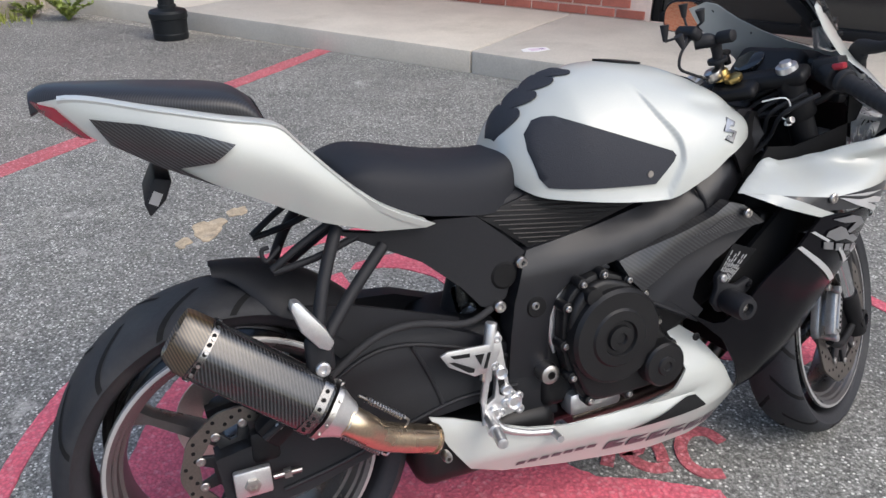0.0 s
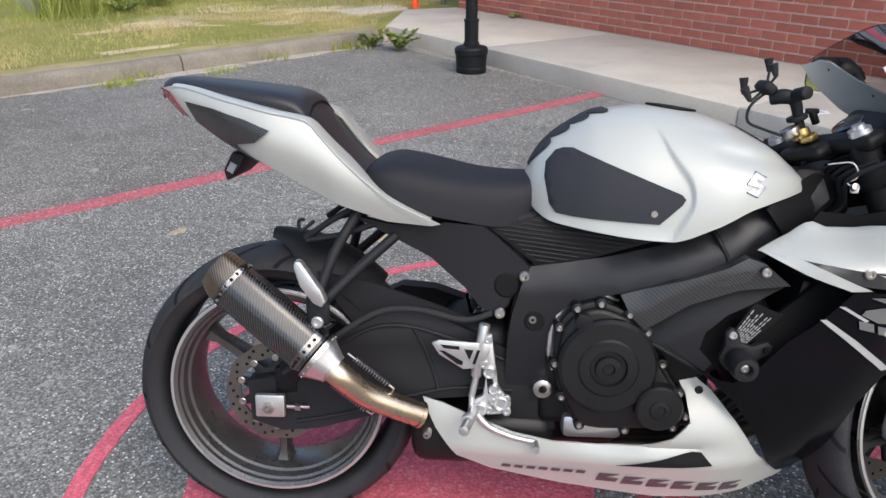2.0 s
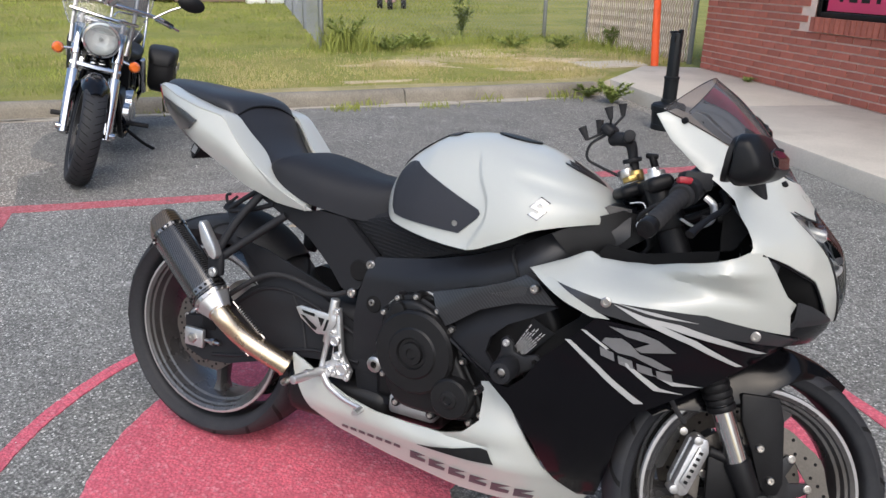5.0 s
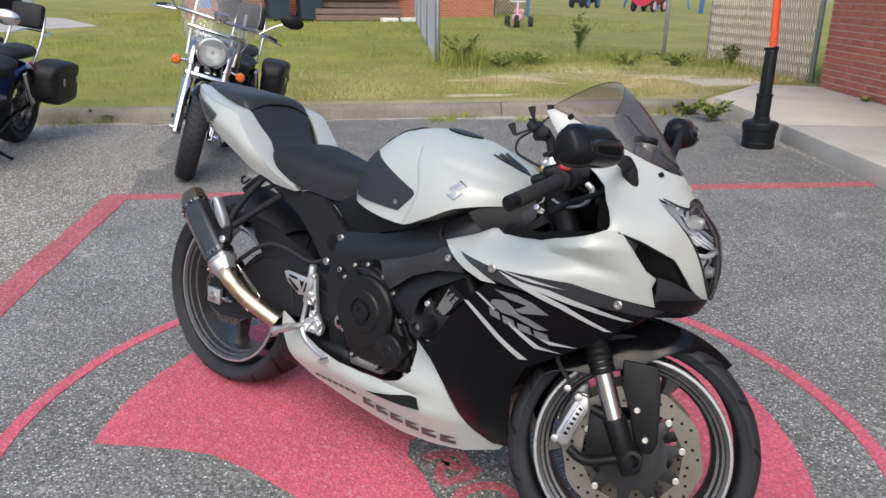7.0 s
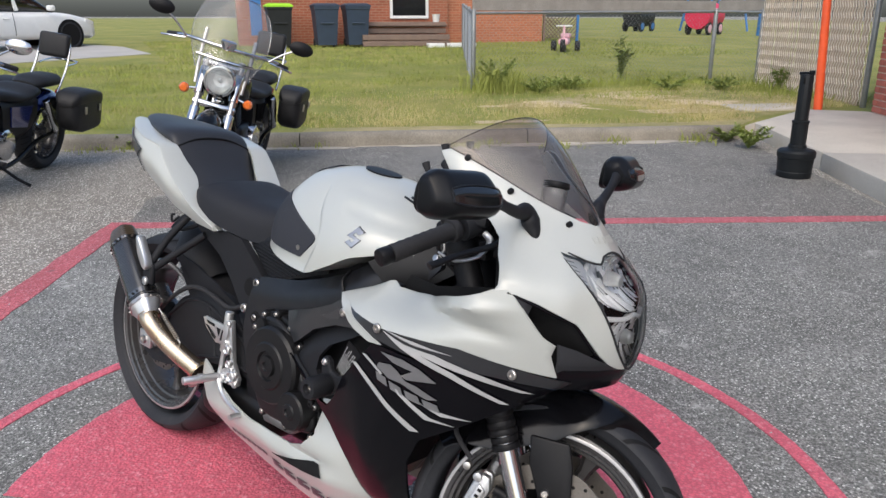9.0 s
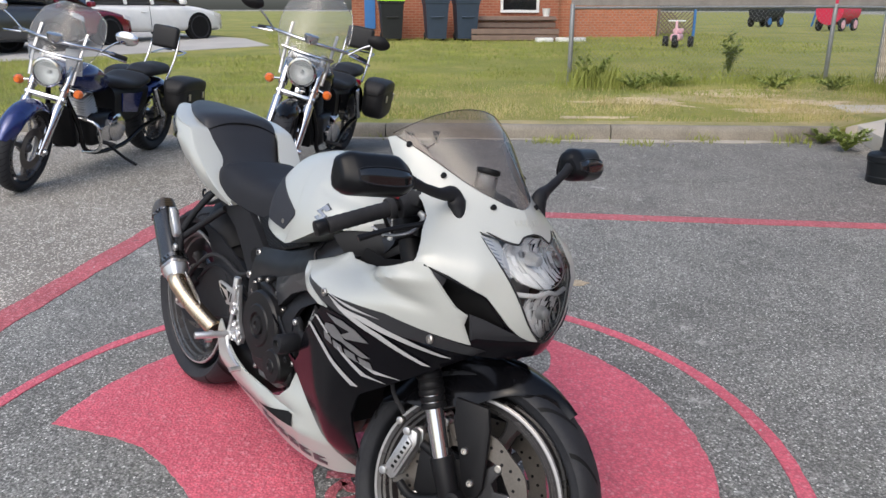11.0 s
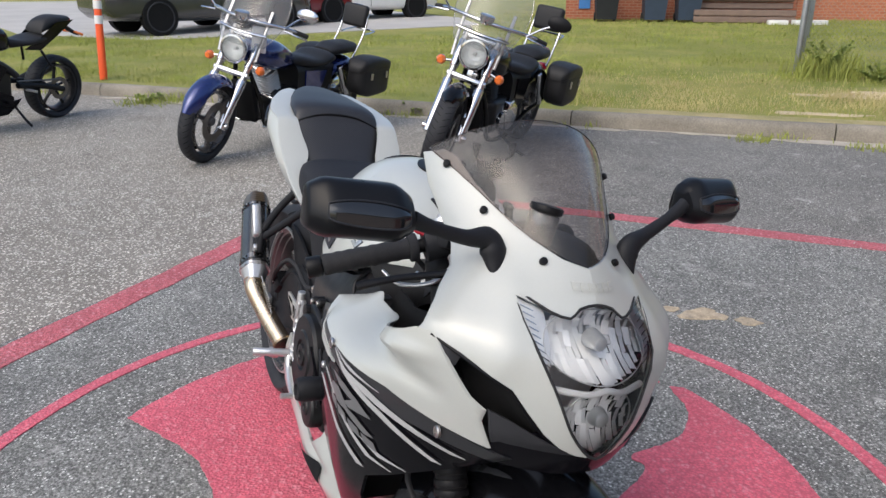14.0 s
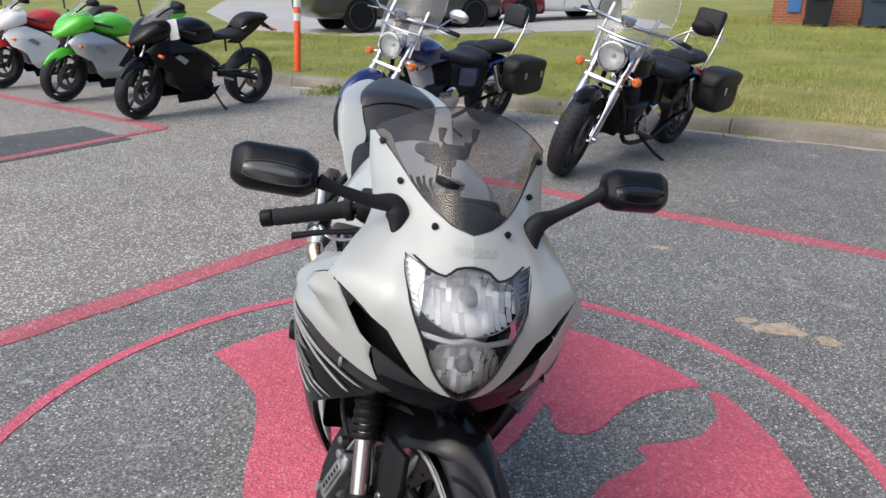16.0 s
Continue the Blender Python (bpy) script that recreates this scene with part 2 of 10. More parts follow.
M["reflector"] = surface("reflector", (0.97, 0.97, 0.97), 0.03, 0.17, 0.08, 60, 200, 0.05)
M["lamp_silver"] = surface("lamp_silver", (0.50, 0.505, 0.515), 0.08, 0.32, 0.6, 30, 200, 0.05)
M["lamp_grey"] = surface("lamp_grey", (0.58, 0.585, 0.59), 0.12, 0.3, 0.4, 30, 200, 0.05)
M["emblem_bright"] = surface("emblem_bright", (0.46, 0.46, 0.465), 0.04, 0.18, 0.7, 20, 300, 0.02)
M["emblem_grey"] = surface("emblem_grey", (0.19, 0.19, 0.195), 0.08, 0.35, 0.3, 20, 300, 0.03)
M["belly_decal"] = surface("belly_decal", (0.085, 0.062, 0.075), 0.2, 0.45, 0, 20, 300, 0.03)
M["brass"] = surface("brass", (0.50, 0.36, 0.13), 0.15, 0.35, 1.0, 9, 200, 0.05)
M["seat_vinyl"] = surface("seat_vinyl", (0.0165, 0.0175, 0.0215), 0.15, 0.62, 0, 6, 500, 0.35)
M["pad_rubber"] = surface("pad_rubber", (0.030, 0.032, 0.039), 0.12, 0.7, 0, 8, 420, 0.6)
M["rubber"] = surface("rubber", (0.025, 0.025, 0.027), 0.2, 0.75, 0, 9, 300, 0.3)
M["carbon"] = carbon("carbon", (0.007, 0.007, 0.008), (0.062, 0.062, 0.067))
M["cowl"] = carbon("cowl", (0.010, 0.010, 0.012), (0.028, 0.028, 0.031), 0.5, 85, (0, 0, 0.62))
M["cowl"].node_tree.nodes["Principled BSDF"].inputs["Coat Weight"].default_value = 0.1
M["carbon_cover"] = carbon("carbon_cover", (0.010, 0.010, 0.012), (0.030, 0.031, 0.034), 0.42, 48, (0.2, 0.9, 0.3))
M["mirror_black"] = surface("mirror_black", (0.008, 0.0085, 0.010), 0.15, 0.30, 0, 8, 300, 0.04)
M["bollard_black"] = surface("bollard_black", (0.009, 0.011, 0.013), 0.2, 0.5, 0, 8, 120, 0.15)
M["nose_grey"] = surface("nose_grey", (0.030, 0.031, 0.035), 0.15, 0.48, 0, 8, 300, 0.1)
M["band_steel"] = surface("band_steel", (0.22, 0.215, 0.21), 0.12, 0.25, 1.0, 20, 260, 0.08)
M["carbon_can"] = carbon("carbon_can", (0.007, 0.007, 0.008), (0.050, 0.050, 0.052), 0.16, 62, (0, -0.05, 0.0))
M["carbon_brown"] = carbon("carbon_brown", (0.022, 0.016, 0.010), (0.10, 0.075, 0.045), 0.3, 70, (0, 0.3, 0))
M["red_lens"] = surface("red_lens", (0.30, 0.004, 0.025), 0.1, 0.12, 0, 30, 300, 0.1, 0.8)
M["red_part"] = surface("red_part", (0.55, 0.03, 0.03), 0.1, 0.35, 0, 9, 300, 0.05)
M["switch_red"] = surface("switch_red", (0.30, 0.010, 0.022), 0.1, 0.4, 0, 9, 300, 0.05)
M["amber"] = surface("amber", (0.70, 0.15, 0.02), 0.1, 0.2, 0, 20, 300, 0.1, 0.6)
M["silver_decal"] = surface("silver_decal", (0.32, 0.32, 0.33), 0.08, 0.35, 0.5, 20, 300, 0.03)
M["white_decal"] = surface("white_decal", (0.42, 0.42, 0.42), 0.05, 0.35, 0, 20, 300, 0.02)
M["dark_decal"] = surface("dark_decal", (0.02, 0.02, 0.022), 0.1, 0.4, 0.2, 20, 300, 0.02)
M["lilac"] = surface("lilac", (0.62, 0.52, 0.62), 0.1, 0.6, 0, 20, 300, 0.02)
M["violet_decal"] = surface("violet_decal", (0.20, 0.15, 0.30), 0.1, 0.4, 0, 20, 300, 0.02)
M["grey_decal"] = surface("grey_decal", (0.42, 0.43, 0.40), 0.05, 0.4, 0, 20, 300, 0.02)
M["smoke_glass"] = glass("smoke_glass", (0.52, 0.475, 0.465), 0.0, 0.035)
M["clear_glass"] = glass("clear_glass", (0.96, 0.97, 0.965))
M["screen_clear"] = glass("screen_clear", (0.84, 0.86, 0.87), 0.0, 0.16)
M["mirror"] = surface("mirror", (0.85, 0.87, 0.9), 0.02, 0.02, 1.0, 4, 50, 0.0)
M["dark_glass"] = surface("dark_glass", (0.008, 0.009, 0.010), 0.1, 0.10, 0, 3, 50, 0.0, 0.5)
M["orange_plastic"] = surface("orange_plastic", (0.80, 0.10, 0.02), 0.1, 0.55, 0, 6, 120, 0.1)
M["white_tape"] = surface("white_tape", (0.72, 0.70, 0.68), 0.06, 0.5, 0, 9, 120, 0.05)
M["galvanised"] = surface("galvanised", (0.30, 0.31, 0.31), 0.2, 0.5, 0.7, 9, 120, 0.15)
M["silt"] = surface("silt", (0.40, 0.365, 0.31), 0.3, 0.95, 0, 6, 90, 0.5)
M["grit"] = surface("grit", (0.50, 0.49, 0.465), 0.3, 0.9, 0, 5, 60, 0.0)
M["wire_pale"] = surface("wire_pale", (0.78, 0.70, 0.60), 0.1, 0.6, 0, 9, 120, 0.1)
M["tan_slat"] = surface("tan_slat", (0.52, 0.41, 0.31), 0.15, 0.75, 0, 5, 60, 0.3, rand=0.25)
M["old_wood"] = surface("old_wood", (0.27, 0.25, 0.225), 0.25, 0.85, 0, 5, 60, 0.5)
M["pink_sign"] = surface("pink_sign", (0.62, 0.05, 0.14), 0.06, 0.5, 0, 3, 100, 0.05)
M["blue_metal"] = surface("blue_metal", (0.012, 0.025, 0.13), 0.15, 0.15, 0.4, 8, 200, 0.03, 0.9)
M["leather"] = surface("leather", (0.018, 0.018, 0.019), 0.2, 0.5, 0, 7, 260, 0.4)
M["green_paint"] = surface("green_paint", (0.10, 0.55, 0.02), 0.06, 0.25, 0, 6, 200, 0.03, 0.7)
M["silver_paint"] = surface("silver_paint", (0.42, 0.44, 0.46), 0.05, 0.3, 0.4, 6, 200, 0.03, 0.6)
M["maroon_paint"] = surface("maroon_paint", (0.16, 0.008, 0.02), 0.08, 0.2, 0.2, 3, 200, 0.02, 0.8)
M["grey_paint"] = surface("grey_paint", (0.055, 0.056, 0.06), 0.08, 0.2, 0.3, 3, 200, 0.02, 0.8)
M["paper"] = surface("paper", (0.74, 0.74, 0.74), 0.04, 0.6, 0, 9, 100, 0.05)
M["bin_blue"] = surface("bin_blue", (0.028, 0.045, 0.075), 0.15, 0.5, 0, 6, 100, 0.1)
M["bin_black"] = surface("bin_black", (0.02, 0.022, 0.024), 0.15, 0.5, 0, 6, 100, 0.1)
M["lime_plastic"] = surface("lime_plastic", (0.35, 0.70, 0.03), 0.08, 0.5, 0, 6, 100, 0.05)
M["pink_plastic"] = surface("pink_plastic", (0.72, 0.42, 0.47), 0.08, 0.5, 0, 6, 100, 0.05)
M["toy_red"] = surface("toy_red", (0.58, 0.03, 0.08), 0.08, 0.45, 0, 6, 100, 0.05)
M["toy_blue"] = surface("toy_blue", (0.04, 0.16, 0.42), 0.08, 0.45, 0, 6, 100, 0.05)
M["leaf"] = surface("leaf", (0.235, 0.29, 0.065), 0.35, 0.6, 0, 30, 200, 0.1, rand=0.4)
M["grass_blade"] = surface("grass_blade", (0.265, 0.295, 0.060), 0.4, 0.7, 0, 1.5, 60, 0.0)
M["straw_blade"] = surface("straw_blade", (0.48, 0.41, 0.19), 0.3, 0.8, 0, 1.5, 60, 0.0)
M["sand"] = surface("sand", (0.52, 0.42, 0.27), 0.3, 0.95, 0, 3, 90, 0.5)
M["stain"] = surface("stain", (0.42, 0.34, 0.235), 0.45, 0.9, 0, 26, 110, 0.6, 0, (0.17, 0.165, 0.16))
M["deck_wood"] = surface("deck_wood", (0.20, 0.14, 0.11), 0.2, 0.8, 0, 5, 60, 0.4)
M["driveway"] = surface("driveway", (0.42, 0.40, 0.37), 0.15, 0.9, 0, 1.0, 40, 0.3)
for nm, k in (("frame_black", 0.5), ("engine_black", 0.4), ("black_satin", 0.20), ("black_fairing", 0.18), ("plastic_black", 0.32), ("black_gloss", 0.24), ("mirror_black", 0.17), ("tyre", 0.3)):
    M[nm].node_tree.nodes["Principled BSDF"].inputs["Specular IOR Level"].default_value = k
# even gloss on the white paint
wp_nodes = M["white_paint"].node_tree
for ln in list(wp_nodes.links):
    if ln.to_socket.name == "Roughness":
        wp_nodes.links.remove(ln)
wp_nodes.nodes["Principled BSDF"].inputs["Roughness"].default_value = 0.34
wp_nodes.nodes["Principled BSDF"].inputs["Coat Roughness"].default_value = 0.07


# ---- mesh tools ----
import mathutils

def finish(bm, sharp=38):
    bmesh.ops.remove_doubles(bm, verts=bm.verts, dist=1e-5)
    bmesh.ops.recalc_face_normals(bm, faces=bm.faces)
    lim = radians(sharp)
    for f in bm.faces:
        f.smooth = True
    for e in bm.edges:
        if len(e.link_faces) == 2 and e.calc_face_angle(0) > lim:
            e.smooth = False
    return bm


def part(name, bm, material, parent=None, label="", sharp=38, m=None):
    finish(bm, sharp)
    me = bpy.data.meshes.new(name)
    bm.to_mesh(me)
    bm.free()
    me.materials.append(M[material] if isinstance(material, str) else material)
    ob = new(name, me)
    if parent is not None:
        ob.parent = parent
    if m is not None:
        ob.matrix_basis = m
    return tagged(ob, label)


def thing(name, m, label, category, group="", kind=""):
    ob = new(name)
    ob.matrix_basis = m
    return tagged(ob, label, category, group, kind)


def bevelled(bm, w, seg=2, ang=30):
    bmesh.ops.recalc_face_normals(bm, faces=bm.faces)
    es = [e for e in bm.edges if len(e.link_faces) == 2 and e.calc_face_angle(0) > radians(ang)]
    if w > 0 and es:
        bmesh.ops.bevel(bm, geom=es, offset=w, segments=seg, profile=0.5, affect="EDGES", clamp_overlap=True)
    return bm


def box(c, s, w=0.0, seg=2, m=None, bm=None):
    b = bmesh.new()
    bmesh.ops.create_cube(b, size=1.0, matrix=Matrix.Diagonal((*s, 1)))
    bevelled(b, w, seg)
    b.transform(Matrix.Translation(c) @ (m or Matrix()))
    return join(bm, b)


def join(bm, b):
    if bm is None:
        return b
    me = bpy.data.meshes.new("tmp")
    b.to_mesh(me)
    b.free()
    bm.from_mesh(me)
    bpy.data.meshes.remove(me)
    return bm


def smooth_line(pts, n=4, closed=False):
    """A curve through the points, n steps from one to the next."""
    out, k = [], len(pts)
    P = [Vector(p) for p in pts]
    for i in range(k if closed else k - 1):
        a, b, c, d = (P[(i + j - 1) % k] if closed else P[min(max(i + j - 1, 0), k - 1)] for j in range(4))
        for s in range(n):
            t = s / n
            out.append(0.5 * ((2 * b) + (c - a) * t + (2 * a - 5 * b + 4 * c - d) * t * t + (3 * b - 3 * c + d - a) * t ** 3))
    if not closed:
        out.append(P[-1])
    return out


def tube(pts, r, seg=12, n=4, bm=None, cap=True, flat=1.0):
    """A pipe along a curve; r: one radius, or one for each point."""
    line = smooth_line(pts, n) if n > 1 else [Vector(p) for p in pts]
    rs = [r] * len(line) if not isinstance(r, (list, tuple)) else list(np.interp(np.linspace(0, len(pts) - 1, len(line)), range(len(pts)), r))
    b = bmesh.new()
    rings, up = [], None
    for i, p in enumerate(line):
        d = (line[min(i + 1, len(line) - 1)] - line[max(i - 1, 0)]).normalized()
        if up is None:
            up = Vector((0, 0, 1)) if abs(d.z) < 0.9 else Vector((1, 0, 0))
        x = d.cross(up).normalized()
        up = x.cross(d).normalized()
        rings.append([b.verts.new(p + x * math.cos(a) * rs[i] + up * math.sin(a) * rs[i] * flat) for a in (2 * math.pi * k / seg for k in range(seg))])
    for q, w in zip(rings, rings[1:]):
        for k in range(seg):
            b.faces.new((q[k], q[(k + 1) % seg], w[(k + 1) % seg], w[k]))
    if cap:
        b.faces.new(rings[0][::-1])
        b.faces.new(rings[-1])
    return join(bm, b)


def revolve(profile, centre=(0, 0, 0), axis="y", seg=48, bm=None, closed=False, cap=True):
    """Turns (distance along the axis, radius) points round an axis."""
    b = bmesh.new()
    rings = []
    for a in range(seg):
        t = 2 * math.pi * a / seg
        ring = []
        for u, r in profile:
            c, s = r * math.cos(t), r * math.sin(t)
            ring.append(b.verts.new({"y": (c, u, s), "x": (u, c, s), "z": (c, s, u)}[axis]))
        rings.append(ring)
    k = len(profile)
    for a in range(seg):
        p, q = rings[a], rings[(a + 1) % seg]
        for i in range(k if closed else k - 1):
            j = (i + 1) % k
            b.faces.new((p[i], p[j], q[j], q[i]))
    if cap and not closed:
        for i in (0, k - 1):
            if profile[i][1] > 1e-6:
                b.faces.new([r[i] for r in rings])
    bmesh.ops.remove_doubles(b, verts=b.verts, dist=1e-6)
    b.transform(Matrix.Translation(centre))
    return join(bm, b)


def rod(a, c, r, seg=14, w=0.0, bm=None):
    """A straight round bar from a to c; r may be a pair."""
    a, c = Vector(a), Vector(c)
    r0, r1 = r if isinstance(r, tuple) else (r, r)
    b = bmesh.new()
    bmesh.ops.create_cone(b, cap_ends=True, segments=seg, radius1=r0, radius2=r1, depth=(c - a).length)
    bevelled(b, w, 2, 40)
    b.transform(Matrix.Translation((a + c) / 2) @ (c - a).to_track_quat("Z", "Y").to_matrix().to_4x4())
    return join(bm, b)


def loft(sections, bm=None, cap=True, ring=True):
    b = bmesh.new()
    rows = [[b.verts.new(p) for p in s] for s in sections]
    n = len(rows[0])
    for p, q in zip(rows, rows[1:]):
        for k in range(n if ring else n - 1):
            b.faces.new((p[k], p[(k + 1) % n], q[(k + 1) % n], q[k]))
    if cap and ring:
        b.faces.new(rows[0][::-1])
        b.faces.new(rows[-1])
    return join(bm, b)


def prism(outline, z0, z1, bm=None, w=0.0):
    """A flat outline in x, y raised from z0 to z1."""
    b = bmesh.new()
    f = b.faces.new([b.verts.new((x, y, z0)) for x, y in outline])
    g = bmesh.ops.extrude_face_region(b, geom=[f])
    bmesh.ops.translate(b, vec=(0, 0, z1 - z0), verts=[v for v in g["geom"] if isinstance(v, bmesh.types.BMVert)])
    bevelled(b, w)
    return join(bm, b)


def plate(outline, y0, y1, w=0.002, bm=None, seg=2):
    """A flat outline in x, z between two depths in y, with eased edges."""
    b = bmesh.new()
    f = b.faces.new([b.verts.new((x, y0, z)) for x, z in outline])
    g = bmesh.ops.extrude_face_region(b, geom=[f])
    bmesh.ops.translate(b, vec=(0, y1 - y0, 0), verts=[v for v in g["geom"] if isinstance(v, bmesh.types.BMVert)])
    bevelled(b, w, seg)
    return join(bm, b)


def inside(p, poly):
    x, y, odd = p[0], p[1], False
    for (x0, y0), (x1, y1) in zip(poly, poly[1:] + poly[:1]):
        if (y0 > y) != (y1 > y) and x < (x1 - x0) * (y - y0) / (y1 - y0) + x0:
            odd = not odd
    return odd


def edge_dist(p, poly):
    best = 1e9
    for (x0, y0), (x1, y1) in zip(poly, poly[1:] + poly[:1]):
        dx, dy = x1 - x0, y1 - y0
        t = max(0, min(1, ((p[0] - x0) * dx + (p[1] - y0) * dy) / max(1e-12, dx * dx + dy * dy)))
        best = min(best, math.hypot(p[0] - x0 - t * dx, p[1] - y0 - t * dy))
    return best


def filled(outline, step):
    """Points and triangles that fill an outline evenly."""
    poly = []
    for a, b in zip(outline, outline[1:] + outline[:1]):
        k = max(1, round(math.dist(a, b) / step))
        poly += [(a[0] + (b[0] - a[0]) * i / k, a[1] + (b[1] - a[1]) * i / k) for i in range(k)]
    us, vs = [q[0] for q in poly], [q[1] for q in poly]
    pts, row, v = list(poly), 0, min(vs) + step * 0.5
    while v < max(vs):
        u = min(us) + step * (0.5 if row % 2 else 0.0)
        while u < max(us):
            if inside((u, v), poly) and edge_dist((u, v), poly) > step * 0.45:
                pts.append((u, v))
            u += step
        v += step * 0.87
        row += 1
    n = len(poly)
    vo, _, fo, *_ = mathutils.geometry.delaunay_2d_cdt([Vector(q) for q in pts], [(i, (i + 1) % n) for i in range(n)], [], 1, 1e-7)
    return vo, fo


def panel(outline, fun, thick=0.004, step=0.03, axis="y", side=-1, lift=0.0, bm=None, round_n=0):
    """A curved sheet: an outline in (x, z), or (y, z) for axis 'x', laid on the surface that fun gives."""
    pts = [tuple(p) for p in outline]
    if round_n:
        pts = [(p.x, p.y) for p in smooth_line([(u, v, 0) for u, v in pts], round_n, True)]
    vo, fo = filled(pts, step)
    b = bmesh.new()
    vv = []
    for q in vo:
        u, w = q
        vv.append(b.verts.new((u, side * (fun(u, w) + lift), w) if axis == "y" else (fun(u, w) + lift, u, w)))
    for f in fo:
        b.faces.new([vv[i] for i in f])
    for v in [v for v in b.verts if not v.link_faces]:
        b.verts.remove(v)
    if thick:
        g = bmesh.ops.extrude_face_region(b, geom=b.faces[:])
        vec = (0, -side * thick, 0) if axis == "y" else (-thick, 0, 0)
        bmesh.ops.translate(b, vec=vec, verts=[v for v in g["geom"] if isinstance(v, bmesh.types.BMVert)])
    return join(bm, b)


def table(tab):
    """A smooth curve through (x, y) points that does not overshoot."""
    xs, ys = zip(*tab)
    n = len(xs)
    d = [(ys[i + 1] - ys[i]) / (xs[i + 1] - xs[i]) for i in range(n - 1)]
    m = [d[0]] + [0 if d[i - 1] * d[i] <= 0 else 2 * d[i - 1] * d[i] / (d[i - 1] + d[i]) for i in range(1, n - 1)] + [d[-1]]

    def at(v):
        if v <= xs[0]:
            return ys[0]
        if v >= xs[-1]:
            return ys[-1]
        i = 0
        while v > xs[i + 1]:
            i += 1
        h = xs[i + 1] - xs[i]
        t = (v - xs[i]) / h
        return (1 + 2 * t) * (1 - t) ** 2 * ys[i] + t * (1 - t) ** 2 * h * m[i] + t * t * (3 - 2 * t) * ys[i + 1] + t * t * (t - 1) * h * m[i + 1]

    return at


def text_mesh(words, size, depth, m, shear=0.0, squash=1.0):
    """Raised letters lying in the x, y plane of m."""
    cu = bpy.data.curves.new("text", "FONT")
    cu.body, cu.size, cu.extrude, cu.shear, cu.align_x = words, size, depth, shear, "LEFT"
    ob = bpy.data.objects.new("text", cu)
    scene.collection.objects.link(ob)
    dg = bpy.context.evaluated_depsgraph_get()
    dg.update()
    b = bmesh.new()
    me = bpy.data.meshes.new_from_object(ob.evaluated_get(dg))
    b.from_mesh(me)
    bpy.data.meshes.remove(me)
    bpy.data.objects.remove(ob)
    bpy.data.curves.remove(cu)
    b.transform(m @ Matrix.Diagonal((squash, 1, 1, 1)))
    return b


def mirror_y(bm):
    bm.transform(Matrix.Diagonal((1, -1, 1, 1)))
    return bm


# ---- setting ----
def sheet(name, outline, z0, z1, mat, label, category, w=0.0, kind="structure"):
    return tagged(part(name, prism(outline, z0, z1, None, w), mat), label, category, "", kind)


def frayed(outline, amp=0.005, step=0.016):
    """The same outline with the small uneven edge of paint on coarse asphalt."""
    out = []
    for a, b in zip(outline, outline[1:] + outline[:1]):
        a, b = Vector(a), Vector(b)
        k = max(1, round((b - a).length / step))
        n = (b - a).normalized().orthogonal()
        for i in range(k):
            q = a.lerp(b, i / k)
            out.append(tuple(q + n * amp * (noise.noise((q.x * 45, q.y * 45, 2)) + 0.8 * noise.noise((q.x * 14, q.y * 14, 7)))))
    return out


bm = bmesh.new()
bmesh.ops.create_grid(bm, x_segments=40, y_segments=40, size=400)
tagged(part("ground", bm, "asphalt_old"), "weathered grey asphalt parking lot with pale stone chips", "ground", "", "structure")

BOX = [(-2.72, 1.13), (-0.84, 5.82), (4.3, 2.9), (3.4, -1.6)]
sheet("asphalt_patch", BOX, -0.02, 0.004, "asphalt_dark", "darker sealed asphalt inside the painted box", "asphalt")
FAR = (Vector((-0.84, 5.82)) - Vector((-2.72, 1.13))).normalized()
SIDE = Vector((FAR.y, -FAR.x))


def stripe(a, b, width, name="parking_line", mat="paint_red_faded"):
    a, b = Vector(a), Vector(b)
    n = (b - a).normalized()
    n = Vector((-n.y, n.x)) * width / 2
    k = max(2, int((b - a).length / 0.12))
    rim = []
    for s in (1, -1):
        row = [a.lerp(b, i / k) + n * s * (1 + random.uniform(-0.10, 0.10)) for i in range(k + 1)]
        rim += row if s > 0 else row[::-1]
    return sheet(name, frayed([tuple(p) for p in rim], 0.004, 0.02), -0.01, 0.0072, mat, "faded red painted parking line on the asphalt", "road marking")


K0 = Vector((-2.72, 1.13))
stripe(K0 - FAR * 0.06, (-0.84, 5.82), 0.125)
stripe(K0 + SIDE * 0.065, K0 + SIDE * 6.2, 0.14)
# second painted box further along the lot
P0, P1, P2 = Vector((-3.73, -2.18)), Vector((-5.1, -5.6)), Vector((-2.0, -2.58))
stripe(P0, P1, 0.11)
stripe(P0, P0 + (P2 - P0) * 1.9, 0.10)
sheet("asphalt_patch", [(-3.58, -2.95), (-3.20, -2.12), (-2.09, -2.45), (-1.2, -2.9), (-1.6, -3.9), (-2.5, -3.42)], -0.02, 0.005, "asphalt_seal", "dark sealed asphalt patch with a red border", "asphalt")

rough_edge = [(-0.90 + 0.02, 5.80), (-3.70, 7.18), (-4.30, 5.35), (-5.02, 2.95), (-5.25, 2.30)]
for k in range(9):
    f = k / 8
    rough_edge.append((-5.15 + 2.40 * f + 0.20 * noise.noise((f * 6, 1, 0)), 1.95 - 0.75 * f + 0.26 * noise.noise((f * 7, 5, 0))))
sheet("asphalt_patch", rough_edge, -0.02, 0.003, "asphalt_mid", "grey worn asphalt between the painted box and the kerb", "asphalt")

